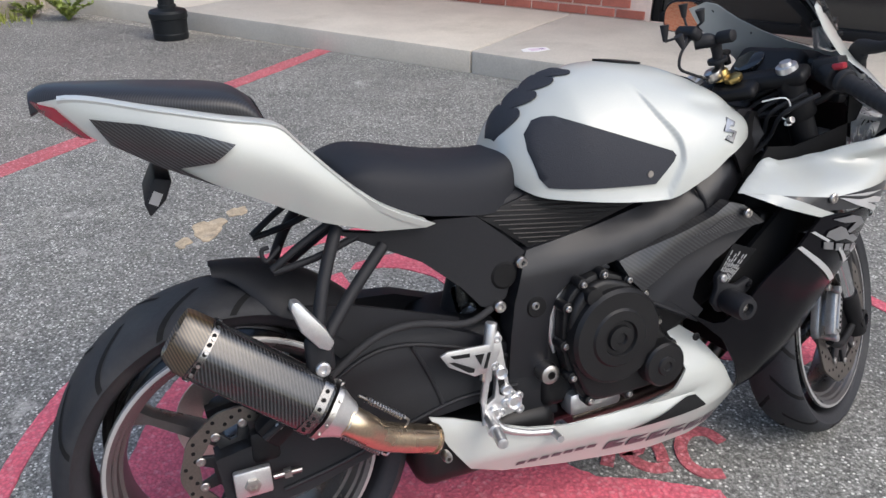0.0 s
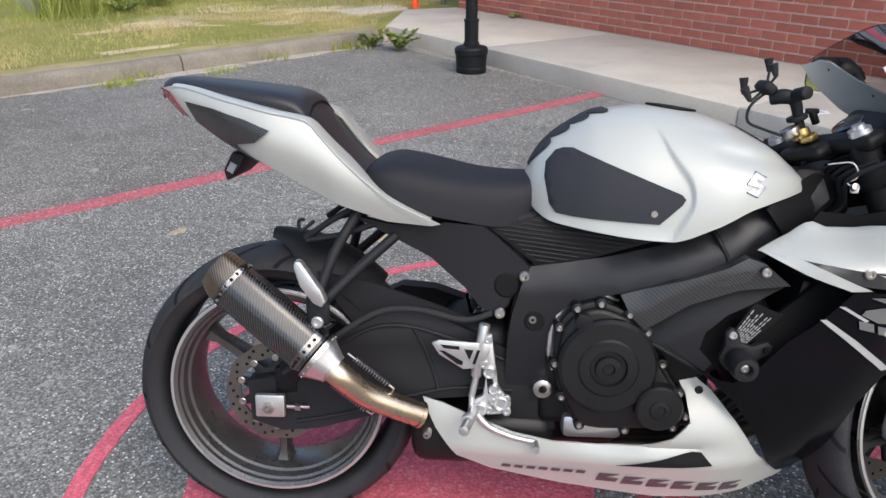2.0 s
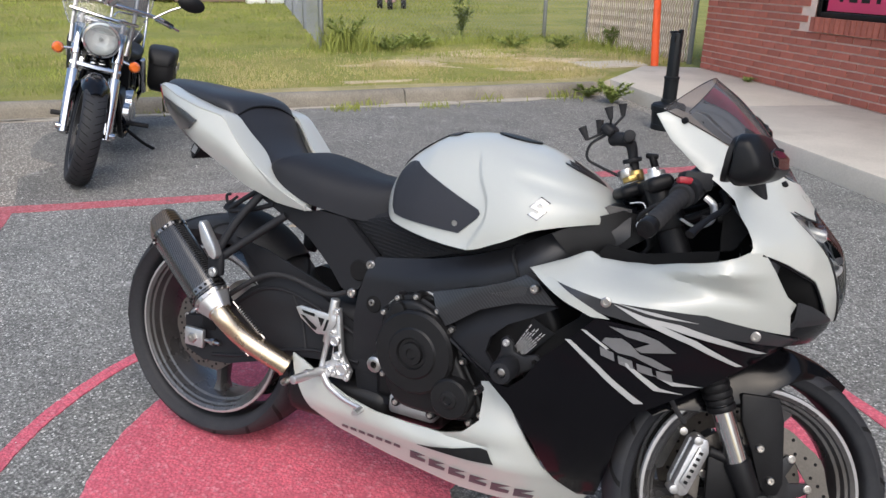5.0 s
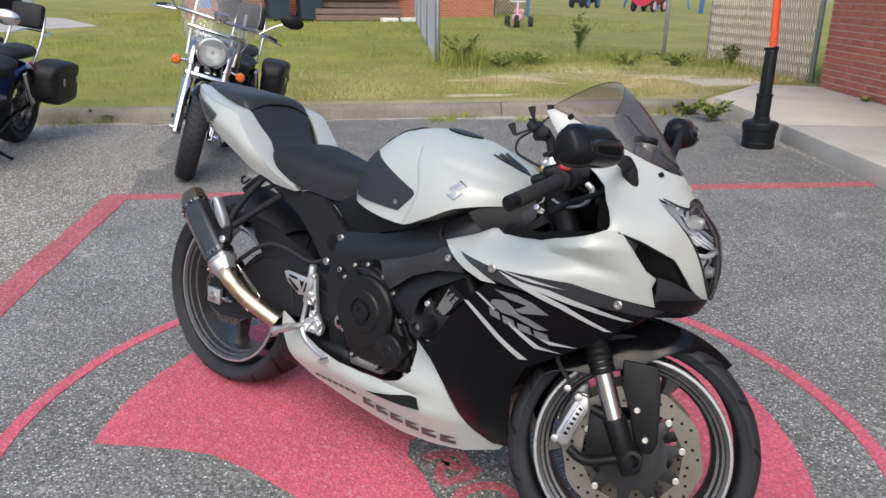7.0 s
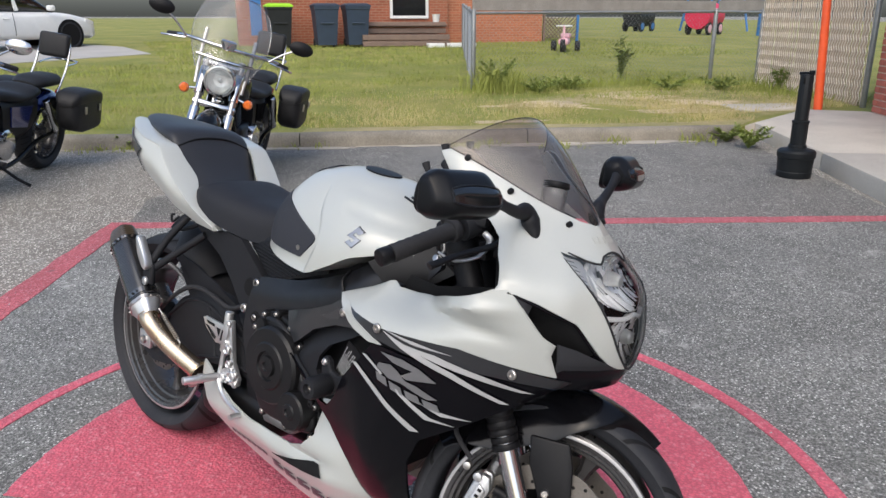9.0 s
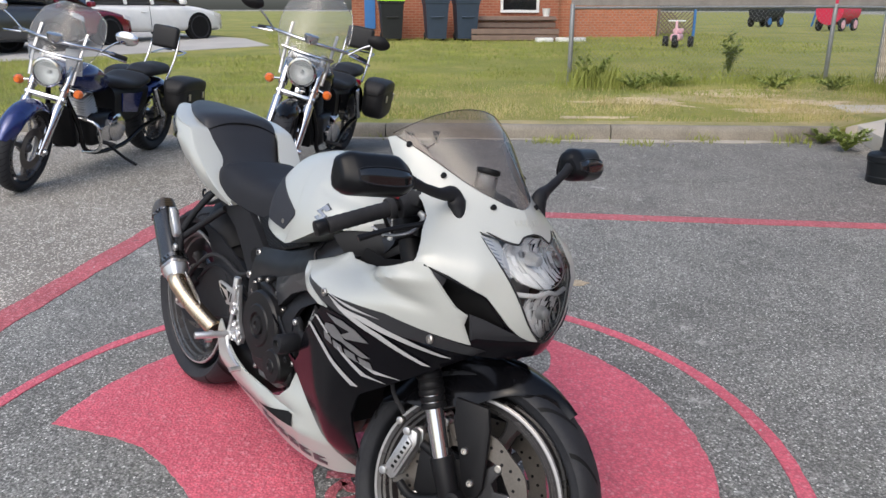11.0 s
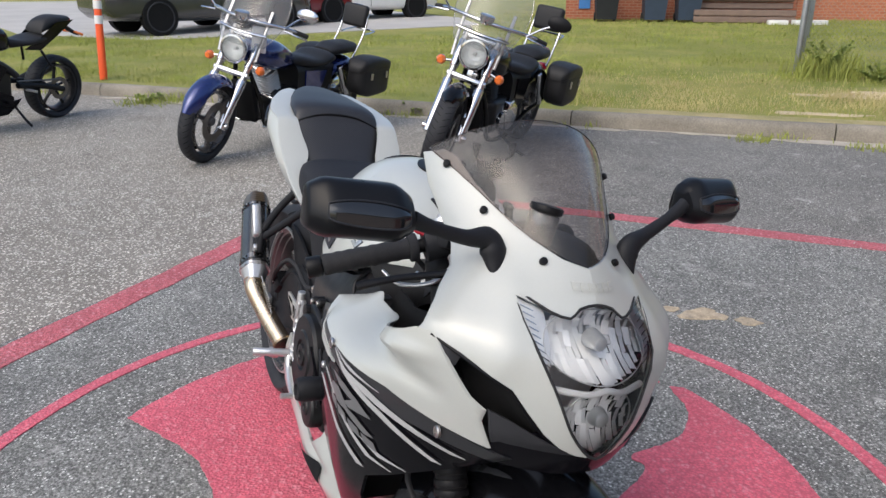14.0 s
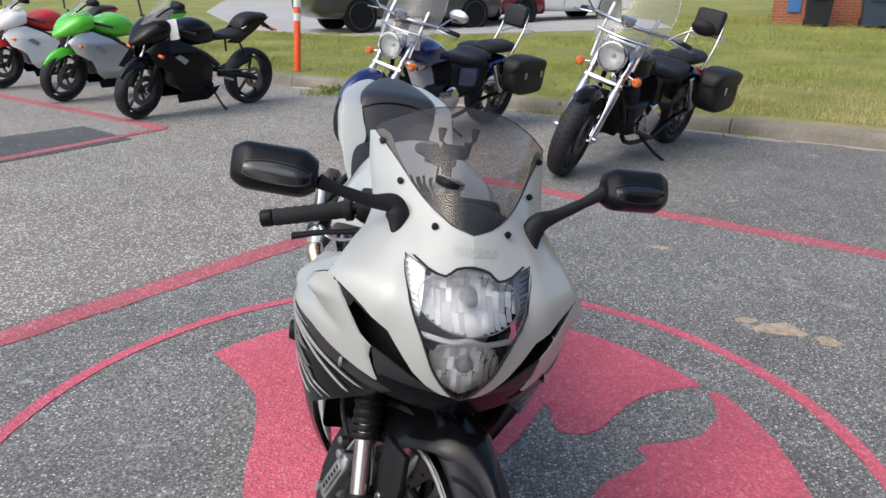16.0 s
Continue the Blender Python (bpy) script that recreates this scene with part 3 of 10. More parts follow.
# round painted emblem
EC, ER = Vector((0.475, 1.695)), 1.258
seg = 420
bm = bmesh.new()
ring = [[bm.verts.new((EC.x + (ER + d + 0.004 * noise.noise((50 * math.cos(a), 50 * math.sin(a), d * 90))) * math.cos(a), EC.y + (ER + d + 0.004 * noise.noise((50 * math.cos(a), 50 * math.sin(a), d * 90))) * math.sin(a), z)) for d, z in ((-0.024, 0.002), (-0.024, 0.0075), (0.024, 0.0075), (0.024, 0.002))]
        for a in (2 * math.pi * i / seg for i in range(seg))]
for i in range(seg):
    for k in range(3):
        bm.faces.new((ring[i][k], ring[i][k + 1], ring[(i + 1) % seg][k + 1], ring[(i + 1) % seg][k]))
tagged(part("emblem_ring", bm, "paint_red"), "thin red painted ring on the asphalt", "road marking", "", "structure")


def arc(a0, a1, r, n):
    return [(EC.x + r * math.cos(radians(a0 + (a1 - a0) * i / n)), EC.y + r * math.sin(radians(a0 + (a1 - a0) * i / n))) for i in range(n + 1)]


def curve2(pts, n=5):
    return [(p.x, p.y) for p in smooth_line([(x, y, 0) for x, y in pts], n)]


body = curve2([(0.095, 0.768), (0.18, 0.90), (0.27, 1.02), (0.37, 1.10), (0.53, 1.18), (0.70, 1.25), (0.80, 1.31), (0.85, 1.42), (0.83, 1.515)])
body += [(0.79, 1.518), (0.68, 1.538), (0.56, 1.546), (0.50, 1.58), (0.47, 1.66), (0.50, 1.80)]
body += curve2([(0.40, 1.90), (0.30, 1.93), (0.10, 1.98), (0.24, 2.04), (0.20, 2.15), (0.07, 2.21), (-0.07, 2.30), (-0.17, 2.46)])
body += arc(129, 247, 1.0, 24)[1:]
sheet("emblem_shape", frayed(body), -0.01, 0.0075, "paint_red", "large solid red painted emblem on the asphalt", "road marking")
lobe = curve2([(-0.14, 2.48), (0.02, 2.50), (0.16, 2.43), (0.22, 2.33), (0.26, 2.27), (0.31, 2.30), (0.43, 2.21), (0.51, 2.17), (0.75, 2.12), (0.95, 2.02), (1.2, 2.0)])
lobe += arc(20, 126, 1.03, 22)[1:]
sheet("emblem_shape", frayed(lobe), -0.01, 0.0075, "paint_red", "curved red painted lobe of the emblem", "road marking")

def stroke(pts, w):
    """Outline of one brush stroke of lettering."""
    line = curve2(pts, 4)
    l_, r_ = [], []
    for i, p in enumerate(line):
        a, b = Vector(line[max(0, i - 1)]), Vector(line[min(len(line) - 1, i + 1)])
        n = (b - a).normalized().orthogonal() * w / 2
        l_.append(tuple(Vector(p) + n))
        r_.append(tuple(Vector(p) - n))
    return l_ + r_[::-1]


for pts in ([(0.878, 1.672), (0.85, 1.706), (0.805, 1.700), (0.776, 1.655), (0.776, 1.600), (0.806, 1.566), (0.852, 1.566)],
            [(0.606, 1.672), (0.602, 1.624), (0.590, 1.580)], [(0.62, 1.676), (0.668, 1.672), (0.672, 1.636), (0.625, 1.626)], [(0.64, 1.622), (0.668, 1.588), (0.70, 1.576), (0.735, 1.584)], [(0.70, 1.690), (0.720, 1.650), (0.724, 1.600)]):
    sheet("emblem_stroke", stroke(pts, 0.030), -0.01, 0.008, "paint_red_faded", "worn red painted lettering stroke on the asphalt", "road marking")
for i, (x, y, r) in enumerate(((-0.72, 2.78, 0.11), (-0.66, 2.93, 0.06), (-0.78, 2.65, 0.05), (-1.60, 2.30, 0.05))):
    blot = [(x + r * (0.7 + 0.5 * noise.noise((math.cos(a) * 1.3 + i * 7, math.sin(a) * 1.3, i))) * math.cos(a) * 0.8,
             y + r * (0.8 + 0.5 * noise.noise((math.cos(a) * 1.3, math.sin(a) * 1.3, i + 3))) * math.sin(a)) for a in (2 * math.pi * k / 22 for k in range(22))]
    sheet("stain", blot, -0.01, 0.0075, "stain", "pale orange stain worn into the asphalt", "stain")

# lawn behind the kerb
KERB = [(-14.9, -25.0), (-6.97, -2.53), (-5.08, 2.85), (-3.74, 7.22)]


def off(line, d):
    out = []
    for i, p in enumerate(line):
        a, b = Vector(line[max(i - 1, 0)]), Vector(line[min(i + 1, len(line) - 1)])
        t = (b - a).normalized()
        out.append((p[0] - t.y * d, p[1] + t.x * d))
    return out


KD = Vector((3.23, 9.75)).normalized()


def lawn_z(x, y):
    """The lawn rises gently away from the kerb."""
    d = (x + 6.97) * -KD.y + (y + 2.53) * KD.x
    return 0.11 + 0.024 * min(max(0.0, d - 1), 16)


def drape(outline, lift, th, step, fun=lawn_z):
    """A sheet with an outline in x, y laid over the lawn."""
    b = panel([(y, x) for x, y in outline], lambda y, x: fun(x, y), 0, step, "x", 1, lift)
    for v in b.verts:
        v.co = (v.co.z, v.co.y, v.co.x)
    g = bmesh.ops.extrude_face_region(b, geom=b.faces[:])
    bmesh.ops.translate(b, vec=(0, 0, -th), verts=[v for v in g["geom"] if isinstance(v, bmesh.types.BMVert)])
    return b


def ground_sheet(name, outline, lift, th, step, mat, label, category):
    return tagged(part(name, drape(outline, lift, th, step), mat), label, category, "", "structure")


def blob(x, y, r, q, ang, seed, n=28):
    out = []
    for k in range(n):
        a = 2 * math.pi * k / n
        f = 1 + 0.75 * noise.noise((math.cos(a) * 1.6 + seed, math.sin(a) * 1.6, seed * 0.7)) + 0.35 * noise.noise((math.cos(a) * 5 + seed, math.sin(a) * 5, 3))
        u, v = r * f * math.cos(a), q * f * math.sin(a)
        out.append((x + u * math.cos(ang) - v * math.sin(ang), y + u * math.sin(ang) + v * math.cos(ang)))
    return out


lawn = off(KERB, 0.10) + [(-4.45, 9.2), (-4.3, 9.6), (1.0, 19.5), (10, 60), (-160, 120), (-160, -110), (-14.9, -110)]
ground_sheet("lawn", lawn, 0.0, 0.2, 5.0, "turf", "mown green lawn with yellowed patches", "lawn")
verge = off(KERB[1:], 0.12)[1:] + [(-4.4, 8.2), (-4.5, 9.0), (-5.6, 10.3), (-6.6, 9.7), (-7.0, 8.2), (-6.9, 6.6), (-6.7, 5.2), (-6.2, 4.0), (-5.9, 3.2)]
ground_sheet("verge", verge, 0.008, 0.1, 0.6, "turf_dry", "dry patchy weedy verge along the kerb", "verge")
for i, (x, y, r, q) in enumerate(((-6.05, 6.3, 0.62, 0.24), (-5.25, 5.2, 0.40, 0.13), (-6.1, 4.7, 0.42, 0.15), (-5.1, 7.5, 0.45, 0.16), (-5.6, 8.3, 0.40, 0.15), (-6.4, 7.9, 0.5, 0.16))):
    ground_sheet("sand_patch", blob(x, y, r * 1.25, q * 1.5, radians(72), i * 3.1), 0.014, 0.05, 0.3, "sand", "bare patch of pale sandy soil", "soil")
ground_sheet("driveway", [(-17.2, 2.3), (-16.2, 0.6), (-14.7, -1.8), (-13.4, -4.5), (-15, -8), (-22, -13.5), (-34, -20), (-38, -14), (-26, -2), (-20, 1.8)], 0.012, 0.1, 2.5, "driveway", "pale concrete driveway", "driveway")

# kerb along the lot
prof = [(0.0, -0.05), (0.012, 0.08), (0.035, 0.12), (0.065, 0.135), (0.16, 0.132), (0.17, 0.05)]


def kerb_run(a, b, name="kerb"):
    a, b = Vector(a), Vector(b)
    k = max(1, round((b - a).length / 3.0))
    t = (b - a).normalized()
    n = Vector((-t.y, t.x))
    root = None
    for i in range(k):
        p, q = a.lerp(b, i / k) + t * 0.006, a.lerp(b, (i + 1) / k) - t * 0.006
        secs = []
        for j in range(7):
            c = p.lerp(q, j / 6)
            w = 0.006 * noise.noise((c.x * 2, c.y * 2, 0))
            secs.append([(c.x + n.x * (d + w), c.y + n.y * (d + w), z + (w if z > 0 else 0)) for d, z in prof])
        tagged(part(name, loft(secs), "kerb"), "worn grey concrete kerb with dirt in its joints", "kerb", "kerb stones", "structure")


for p, q in zip(KERB, KERB[1:]):
    kerb_run(p, q)

# pale silt washed into the gutter
for i, (t, r, q_) in enumerate(((0.06, 0.5, 0.06), (0.16, 0.8, 0.08), (0.30, 0.7, 0.07), (0.44, 0.5, 0.06), (0.55, 0.9, 0.10), (0.70, 0.6, 0.08), (0.82, 0.8, 0.09), (0.94, 0.6, 0.07))):
    c = Vector((-6.97, -2.53)).lerp(Vector((-3.9, 6.7)), t)
    n = Vector((KD.y, -KD.x)) * (0.05 + 0.05 * math.sin(i * 2.3))
    tagged(part("gutter_silt", drape(blob(c.x + n.x + 0.05, c.y + n.y, r, q_, radians(71.7), 5 + i * 1.7), 0.007, 0.05, 0.2, lambda x, y: 0.0), "silt"), "pale sandy silt along the foot of the kerb", "silt", "", "structure")

# pavement before the building
WD, WN, WC = Vector((0.869, -0.494)), Vector((0.494, 0.869)), Vector((-3.95, 9.45))


def wall_pt(s, d=0.0):
    p = WC + WD * s + WN * d
    return p.x, p.y


pavement = thing("pavement", Matrix(), "broad grey concrete pavement slab with a square kerb edge", "pavement", "", "structure")
DEPTH = 1.63
cuts = [-0.02, 2.9, 5.75, 8.7, 11.6, 14.6]
for i, (a, b) in enumerate(zip(cuts, cuts[1:])):
    out = [wall_pt(a + 0.004, -DEPTH), wall_pt(b - 0.004, -DEPTH), wall_pt(b - 0.004, -0.003), wall_pt(a + 0.004, -0.003)]
    if i == 0:
        out = [(-3.74, 7.26), wall_pt(1.1, -DEPTH - 0.02), wall_pt(b - 0.004, -DEPTH), wall_pt(b - 0.004, -0.003), wall_pt(-0.05, -0.003), (-4.48, 8.95)]
    part("slab", prism(out, -0.1, 0.15, None, 0.012), "concrete", pavement)
sheet("utility_cover", [(-5.3, 8.40), (-5.02, 9.45), (-4.55, 9.15), (-4.72, 8.22)], 0.0, 0.15, "concrete", "flat grey concrete utility cover in the verge", "cover", 0.006)

# brick building
wall = thing("wall_building", Matrix.Translation((WC.x, WC.y, 0)) @ Matrix.Rotation(math.atan2(WD.y, WD.x), 4, "Z"),
             "red brick shop wall with pale mortar joints", "wall", "", "structure")
WIN, DOOR, TOP = (2.17, 5.45, 0.90, 2.25), (6.40, 8.60, 0.15, 2.35), 3.3


def wall_blocks(x0, x1, holes, top):
    """Rectangles of the wall round its openings."""
    xs = sorted({x0, x1, *[v for h in holes for v in h[:2]]})
    for a, b in zip(xs, xs[1:]):
        hs = sorted([h for h in holes if h[0] <= a and h[1] >= b], key=lambda h: h[2])
        z = 0.0
        for h in hs:
            if h[2] > z:
                yield a, b, z, h[2]
            z = h[3]
        yield a, b, z, top


bm = None
for a, b, z0, z1 in wall_blocks(0.0, 15.0, [WIN, DOOR], TOP):
    bm = box(((a + b) / 2, 0.125, (z0 + z1) / 2), (b - a, 0.23, z1 - z0), 0, 1, None, bm)
bm = box((0.115, 5.0, TOP / 2), (0.23, 9.5, TOP), 0, 1, None, bm)
bm = box((7.5, 9.6, TOP / 2), (15, 0.23, TOP), 0, 1, None, bm)
bm = box((14.9, 5.0, TOP / 2), (0.23, 9.5, TOP), 0, 1, None, bm)
part("mortar", bm, "mortar", wall)
part("roof", box((7.5, 4.8, TOP + 0.1), (15.6, 10.2, 0.2), 0.02), "galvanised", wall, "flat grey roof edge")
win = part("window", box(((WIN[0] + WIN[1]) / 2, 0.08, (WIN[2] + WIN[3]) / 2), (WIN[1] - WIN[0], 0.012, WIN[3] - WIN[2])), "dark_glass", wall, "dark shop window pane")
bm = None
for x in (WIN[0] + 0.03, 3.72, WIN[1] - 0.03):
    bm = box((x, 0.06, (WIN[2] + WIN[3]) / 2), (0.06, 0.07, WIN[3] - WIN[2]), 0.004, 2, None, bm)
for z in (WIN[2] + 0.03, WIN[3] - 0.03):
    bm = box(((WIN[0] + WIN[1]) / 2, 0.058, z), (WIN[1] - WIN[0] - 0.12, 0.066, 0.06), 0.004, 2, None, bm)
part("window_frame", bm, "black_satin", win)
bm = None
for x0, x1 in ((WIN[0] + 0.09, 3.66), (3.78, WIN[1] - 0.09)):
    bm = box(((x0 + x1) / 2, 0.068, WIN[2] + 0.24), (x1 - x0, 0.006, 0.34), 0, 1, None, bm)
part("window_banner", bm, "pink_sign", win, "pink printed banner strip behind the pane")
bm = None
for x0, n in ((2.45, 6), (3.95, 7)):
    for i in range(n):
        bm = box((x0 + i * 0.17, 0.063, WIN[2] + 0.235), (0.11 if i % 3 else 0.05, 0.003, 0.15), 0, 1, None, bm)
part("banner_print", bm, "dark_decal", win)
door = part("door", box(((DOOR[0] + DOOR[1]) / 2, 0.09, 1.25), (DOOR[1] - DOOR[0] - 0.1, 0.012, 2.2)), "dark_glass", wall, "dark glass shop door")
bm = None
for x in (DOOR[0] + 0.03, 7.5, DOOR[1] - 0.03):
    bm = box((x, 0.07, 1.25), (0.06, 0.08, 2.2), 0.004, 2, None, bm)
bm = box((7.5, 0.07, 0.185), (2.08, 0.078, 0.07), 0.004, 2, None, bm)
part("door_frame", bm, "black_satin", door)


# ---- the white sport motorcycle ----
# its own frame: x forward from the rear axle, y to its left, z up; it leans on its side stand
BIKE = Matrix.Translation((-0.1216, 1.2485, 0)) @ pose(0, 0, 0, 0, 0, 25.2) @ pose(0, 0, 0, -9.5, 0, 0)
bike = thing("sport_motorcycle", BIKE, "white and black sport motorcycle leaning on its side stand", "motorcycle")
RAKE, STEER_DEG = radians(24), 25.0
FX, FZ = 1.364, 0.262
axis_pt = Vector((FX - 0.034, 0, FZ))
STEER = Matrix.Translation(axis_pt + Vector((0, -0.034, 0))) @ Matrix.Rotation(radians(STEER_DEG), 4, Vector((-math.sin(RAKE), 0, math.cos(RAKE)))) @ Matrix.Translation(-axis_pt)


def bp(name, bm, mat, label="", parent=None, sharp=38, steer=False):
    return part(name, bm, mat, parent or bike, label, sharp, STEER if steer and parent is None else None)


def bolt(p, r=0.008, out=-1, mat="steel", parent=None, h=0.006, steer=False):
    """A round-head screw with a hex socket, its axis along y."""
    prof_ = [(0, 0), (0, r), (out * h * 0.7, r), (out * h, r * 0.8), (out * h, r * 0.45), (out * h * 0.4, r * 0.4), (out * h * 0.4, 0)]
    return bp("bolt", revolve(prof_, p, "y", 12), mat, "", parent, 30, steer)


def tyre_profile(R, half, rim):
    pts = []
    mid, h = (R + rim) / 2 + 0.004, (R - rim) / 2 - 0.004
    for i in range(25):
        a = radians(-128 + 256 * i / 24)
        s, c = math.sin(a), math.cos(a)
        pts.append((half * (abs(s) ** 0.86) * (1 if s > 0 else -1) * (1 if abs(a) < 1.57 else 0.92), mid + h * (abs(c) ** 0.9) * (1 if c > 0 else -1)))
    return pts


def wheel(name, C, R, half, rim, spokes, a0, steer, label, disc_sides, disc_r, rim_mat="rim_grey", parent=None, lines=True, seg=72, spoke_w=0.05, grooves=True):
    tyre_pts = tyre_profile(R, half, rim)
    w = bp(name, revolve([(u * 0.97, r) for u, r in tyre_pts], C, "y", seg, None, True), "tyre", label, parent, 50, steer)
    hw = half * 0.80
    prof_ = [(-hw, rim + 0.004), (-hw - 0.004, rim - 0.003), (-hw, rim - 0.012), (-hw * 0.90, rim - 0.014), (-hw * 0.87, rim - 0.020), (-hw * 0.66, rim - 0.024), (-hw * 0.63, rim - 0.030), (-hw * 0.3, rim - 0.036), (hw * 0.3, rim - 0.036), (hw * 0.63, rim - 0.030), (hw * 0.66, rim - 0.024), (hw * 0.87, rim - 0.020), (hw * 0.90, rim - 0.014), (hw, rim - 0.012), (hw + 0.004, rim - 0.003), (hw, rim + 0.004)]
    rm = bp("rim", revolve(prof_, C, "y", seg, None, False, False), rim_mat, "grey cast alloy rim", w)
    if lines:
        for s in (-1, 1):
            bp("rim_stripe", revolve([(s * (hw + 0.0045), rim + 0.002), (s * (hw + 0.0058), rim - 0.0005), (s * (hw + 0.0054), rim - 0.0045)], C, "y", seg, None, False, False), "rim_line", "", rm)
    for k in range(spokes):
        a = radians(a0 + 360 / spokes * k)
        secs = []
        for r_, ww, hh in ((0.03, spoke_w * 0.75, 0.032), (0.09, spoke_w * 0.62, 0.026), (rim - 0.06, spoke_w * 0.5, 0.021), (rim - 0.035, spoke_w * 0.85, 0.026), (rim - 0.024, spoke_w * 1.2, 0.030)):
            d, n = Vector((math.cos(a), 0, math.sin(a))), Vector((-math.sin(a), 0, math.cos(a)))
            secs.append([Vector(C) + d * r_ + n * (ww / 2) * c + Vector((0, 1, 0)) * hh * s for c, s in ((1, 0.45), (0.55, 1), (-0.55, 1), (-1, 0.45), (-1, -0.45), (-0.55, -1), (0.55, -1), (1, -0.45))])
        bp("spoke", loft(secs), rim_mat, "", w)
    bp("hub", revolve([(-hw * 0.9, 0.0), (-hw * 0.9, 0.03), (-hw * 0.7, 0.042), (-0.03, 0.048), (0.03, 0.048), (hw * 0.7, 0.042), (hw * 0.9, 0.03), (hw * 0.9, 0)], C, "y", 28), rim_mat, "", w)
    for s, yd in disc_sides:
        bm = bmesh.new()
        n, ri = 60, disc_r * 0.72
        rings = []
        for i in range(n):
            t = 2 * math.pi * i / n
            wob = 1 + 0.018 * math.cos(10 * t)
            rings.append([bm.verts.new((C[0] + r_ * math.cos(t), C[1] + yd + dy, C[2] + r_ * math.sin(t))) for r_, dy in ((ri / wob, -0.0025), (disc_r * wob, -0.0025), (disc_r * wob, 0.0025), (ri / wob, 0.0025))])
        for i in range(n):
            for j in range(4):
                bm.faces.new((rings[i][j], rings[i][(j + 1) % 4], rings[(i + 1) % n][(j + 1) % 4], rings[(i + 1) % n][j]))
        d = bp("brake_disc", bm, "disc_steel", "drilled steel brake disc", w)
        bm = None
        for i in range(40):
            t = 2 * math.pi * i / 40
            r_ = disc_r * (0.80 + 0.13 * ((i * 2) % 3) / 2)
            q = Vector((C[0] + r_ * math.cos(t), C[1] + yd, C[2] + r_ * math.sin(t)))
            bm = rod(q - Vector((0, 0.0031, 0)), q + Vector((0, 0.0031, 0)), 0.0036, 8, 0, bm)
        tagged(bp("disc_holes", bm, "dark_void", "", d), kind="stuff")
        star = []
        for i in range(10):
            t = 2 * math.pi * i / 10 + 0.3
            for dt, r_ in ((-0.20, ri * 0.72), (-0.09, ri * 1.03), (0.09, ri * 1.03), (0.20, ri * 0.72)):
                star.append((C[0] + r_ * math.cos(t + dt), C[2] + r_ * math.sin(t + dt)))
        car = bp("disc_carrier", plate(star, C[1] + yd - 0.004, C[1] + yd + 0.004, 0.001), "rim_black", "", d)
        for i in range(10):
            t = 2 * math.pi * i / 10 + 0.3
            q = (C[0] + ri * 1.0 * math.cos(t), C[1] + yd, C[2] + ri * 1.0 * math.sin(t))
            bolt((q[0], q[1] + s * 0.004, q[2]), 0.008, s, "steel", d, 0.003)
    if grooves:
        gv, gn, bm = 30, len(tyre_pts), bmesh.new()
        for i in range(gv):
            t0 = 2 * math.pi * i / gv
            s = 1 if i % 2 else -1
            rows = []
            for j in range(9):
                f = j / 8
                k = (0.52 + 0.30 * f) if s > 0 else (0.48 - 0.30 * f)
                pos = k * (gn - 1)
                i0 = int(pos)
                u = tyre_pts[i0][0] + (tyre_pts[min(i0 + 1, gn - 1)][0] - tyre_pts[i0][0]) * (pos - i0)
                r_ = tyre_pts[i0][1] + (tyre_pts[min(i0 + 1, gn - 1)][1] - tyre_pts[i0][1]) * (pos - i0)
                t = t0 + 0.26 * f + 0.05 * math.sin(3 * f)
                row = []
                for e in (-1, 1):
                    tt = t + e * 0.0026 / r_ * (1.3 - 0.6 * abs(f - 0.4)) * 2.2
                    row.append(bm.verts.new((C[0] + (r_ + 0.0009) * math.cos(tt), C[1] + u * 0.975, C[2] + (r_ + 0.0009) * math.sin(tt))))
                rows.append(row)
            for p_, q_ in zip(rows, rows[1:]):
                bm.faces.new((p_[0], p_[1], q_[1], q_[0]))
        tagged(bp("tread_pattern", bm, "dark_void", "", w), kind="stuff")
    return w


rear_wheel = wheel("rear_wheel", (0, 0, 0.309), 0.309, 0.097, 0.229, 3, 147, False, "wide black road tyre on a grey three-spoke rim", ((-1, -0.075),), 0.11)
front_wheel = wheel("front_wheel", (FX, 0, FZ), 0.280, 0.060, 0.214, 3, 70, True, "black road tyre on a grey three-spoke rim", ((-1, -0.066), (1, 0.066)), 0.15)

# tank
zt = table([(0.512, 0.768), (0.53, 0.812), (0.555, 0.846), (0.60, 0.880), (0.65, 0.905), (0.74, 0.917), (0.84, 0.905), (0.92, 0.878), (0.985, 0.842), (1.03, 0.806), (1.055, 0.780)])
zb = table([(0.512, 0.735), (0.557, 0.706), (0.59, 0.700), (0.77, 0.684), (0.85, 0.712), (0.925, 0.748), (1.02, 0.766), (1.055, 0.768)])
wt = table([(0.512, 0.055), (0.53, 0.09), (0.56, 0.128), (0.593, 0.150), (0.65, 0.176), (0.74, 0.197), (0.85, 0.207), (0.92, 0.196), (0.97, 0.170), (1.02, 0.125), (1.055, 0.06)])
ridge = table([(0.68, 0.772), (0.72, 0.795), (0.76, 0.811), (0.778, 0.809), (0.836, 0.776), (0.874, 0.757), (0.90, 0.735)])


def ease(a, b, v):
    t = min(1, max(0, (v - a) / (b - a)))
    return t * t * (3 - 2 * t)


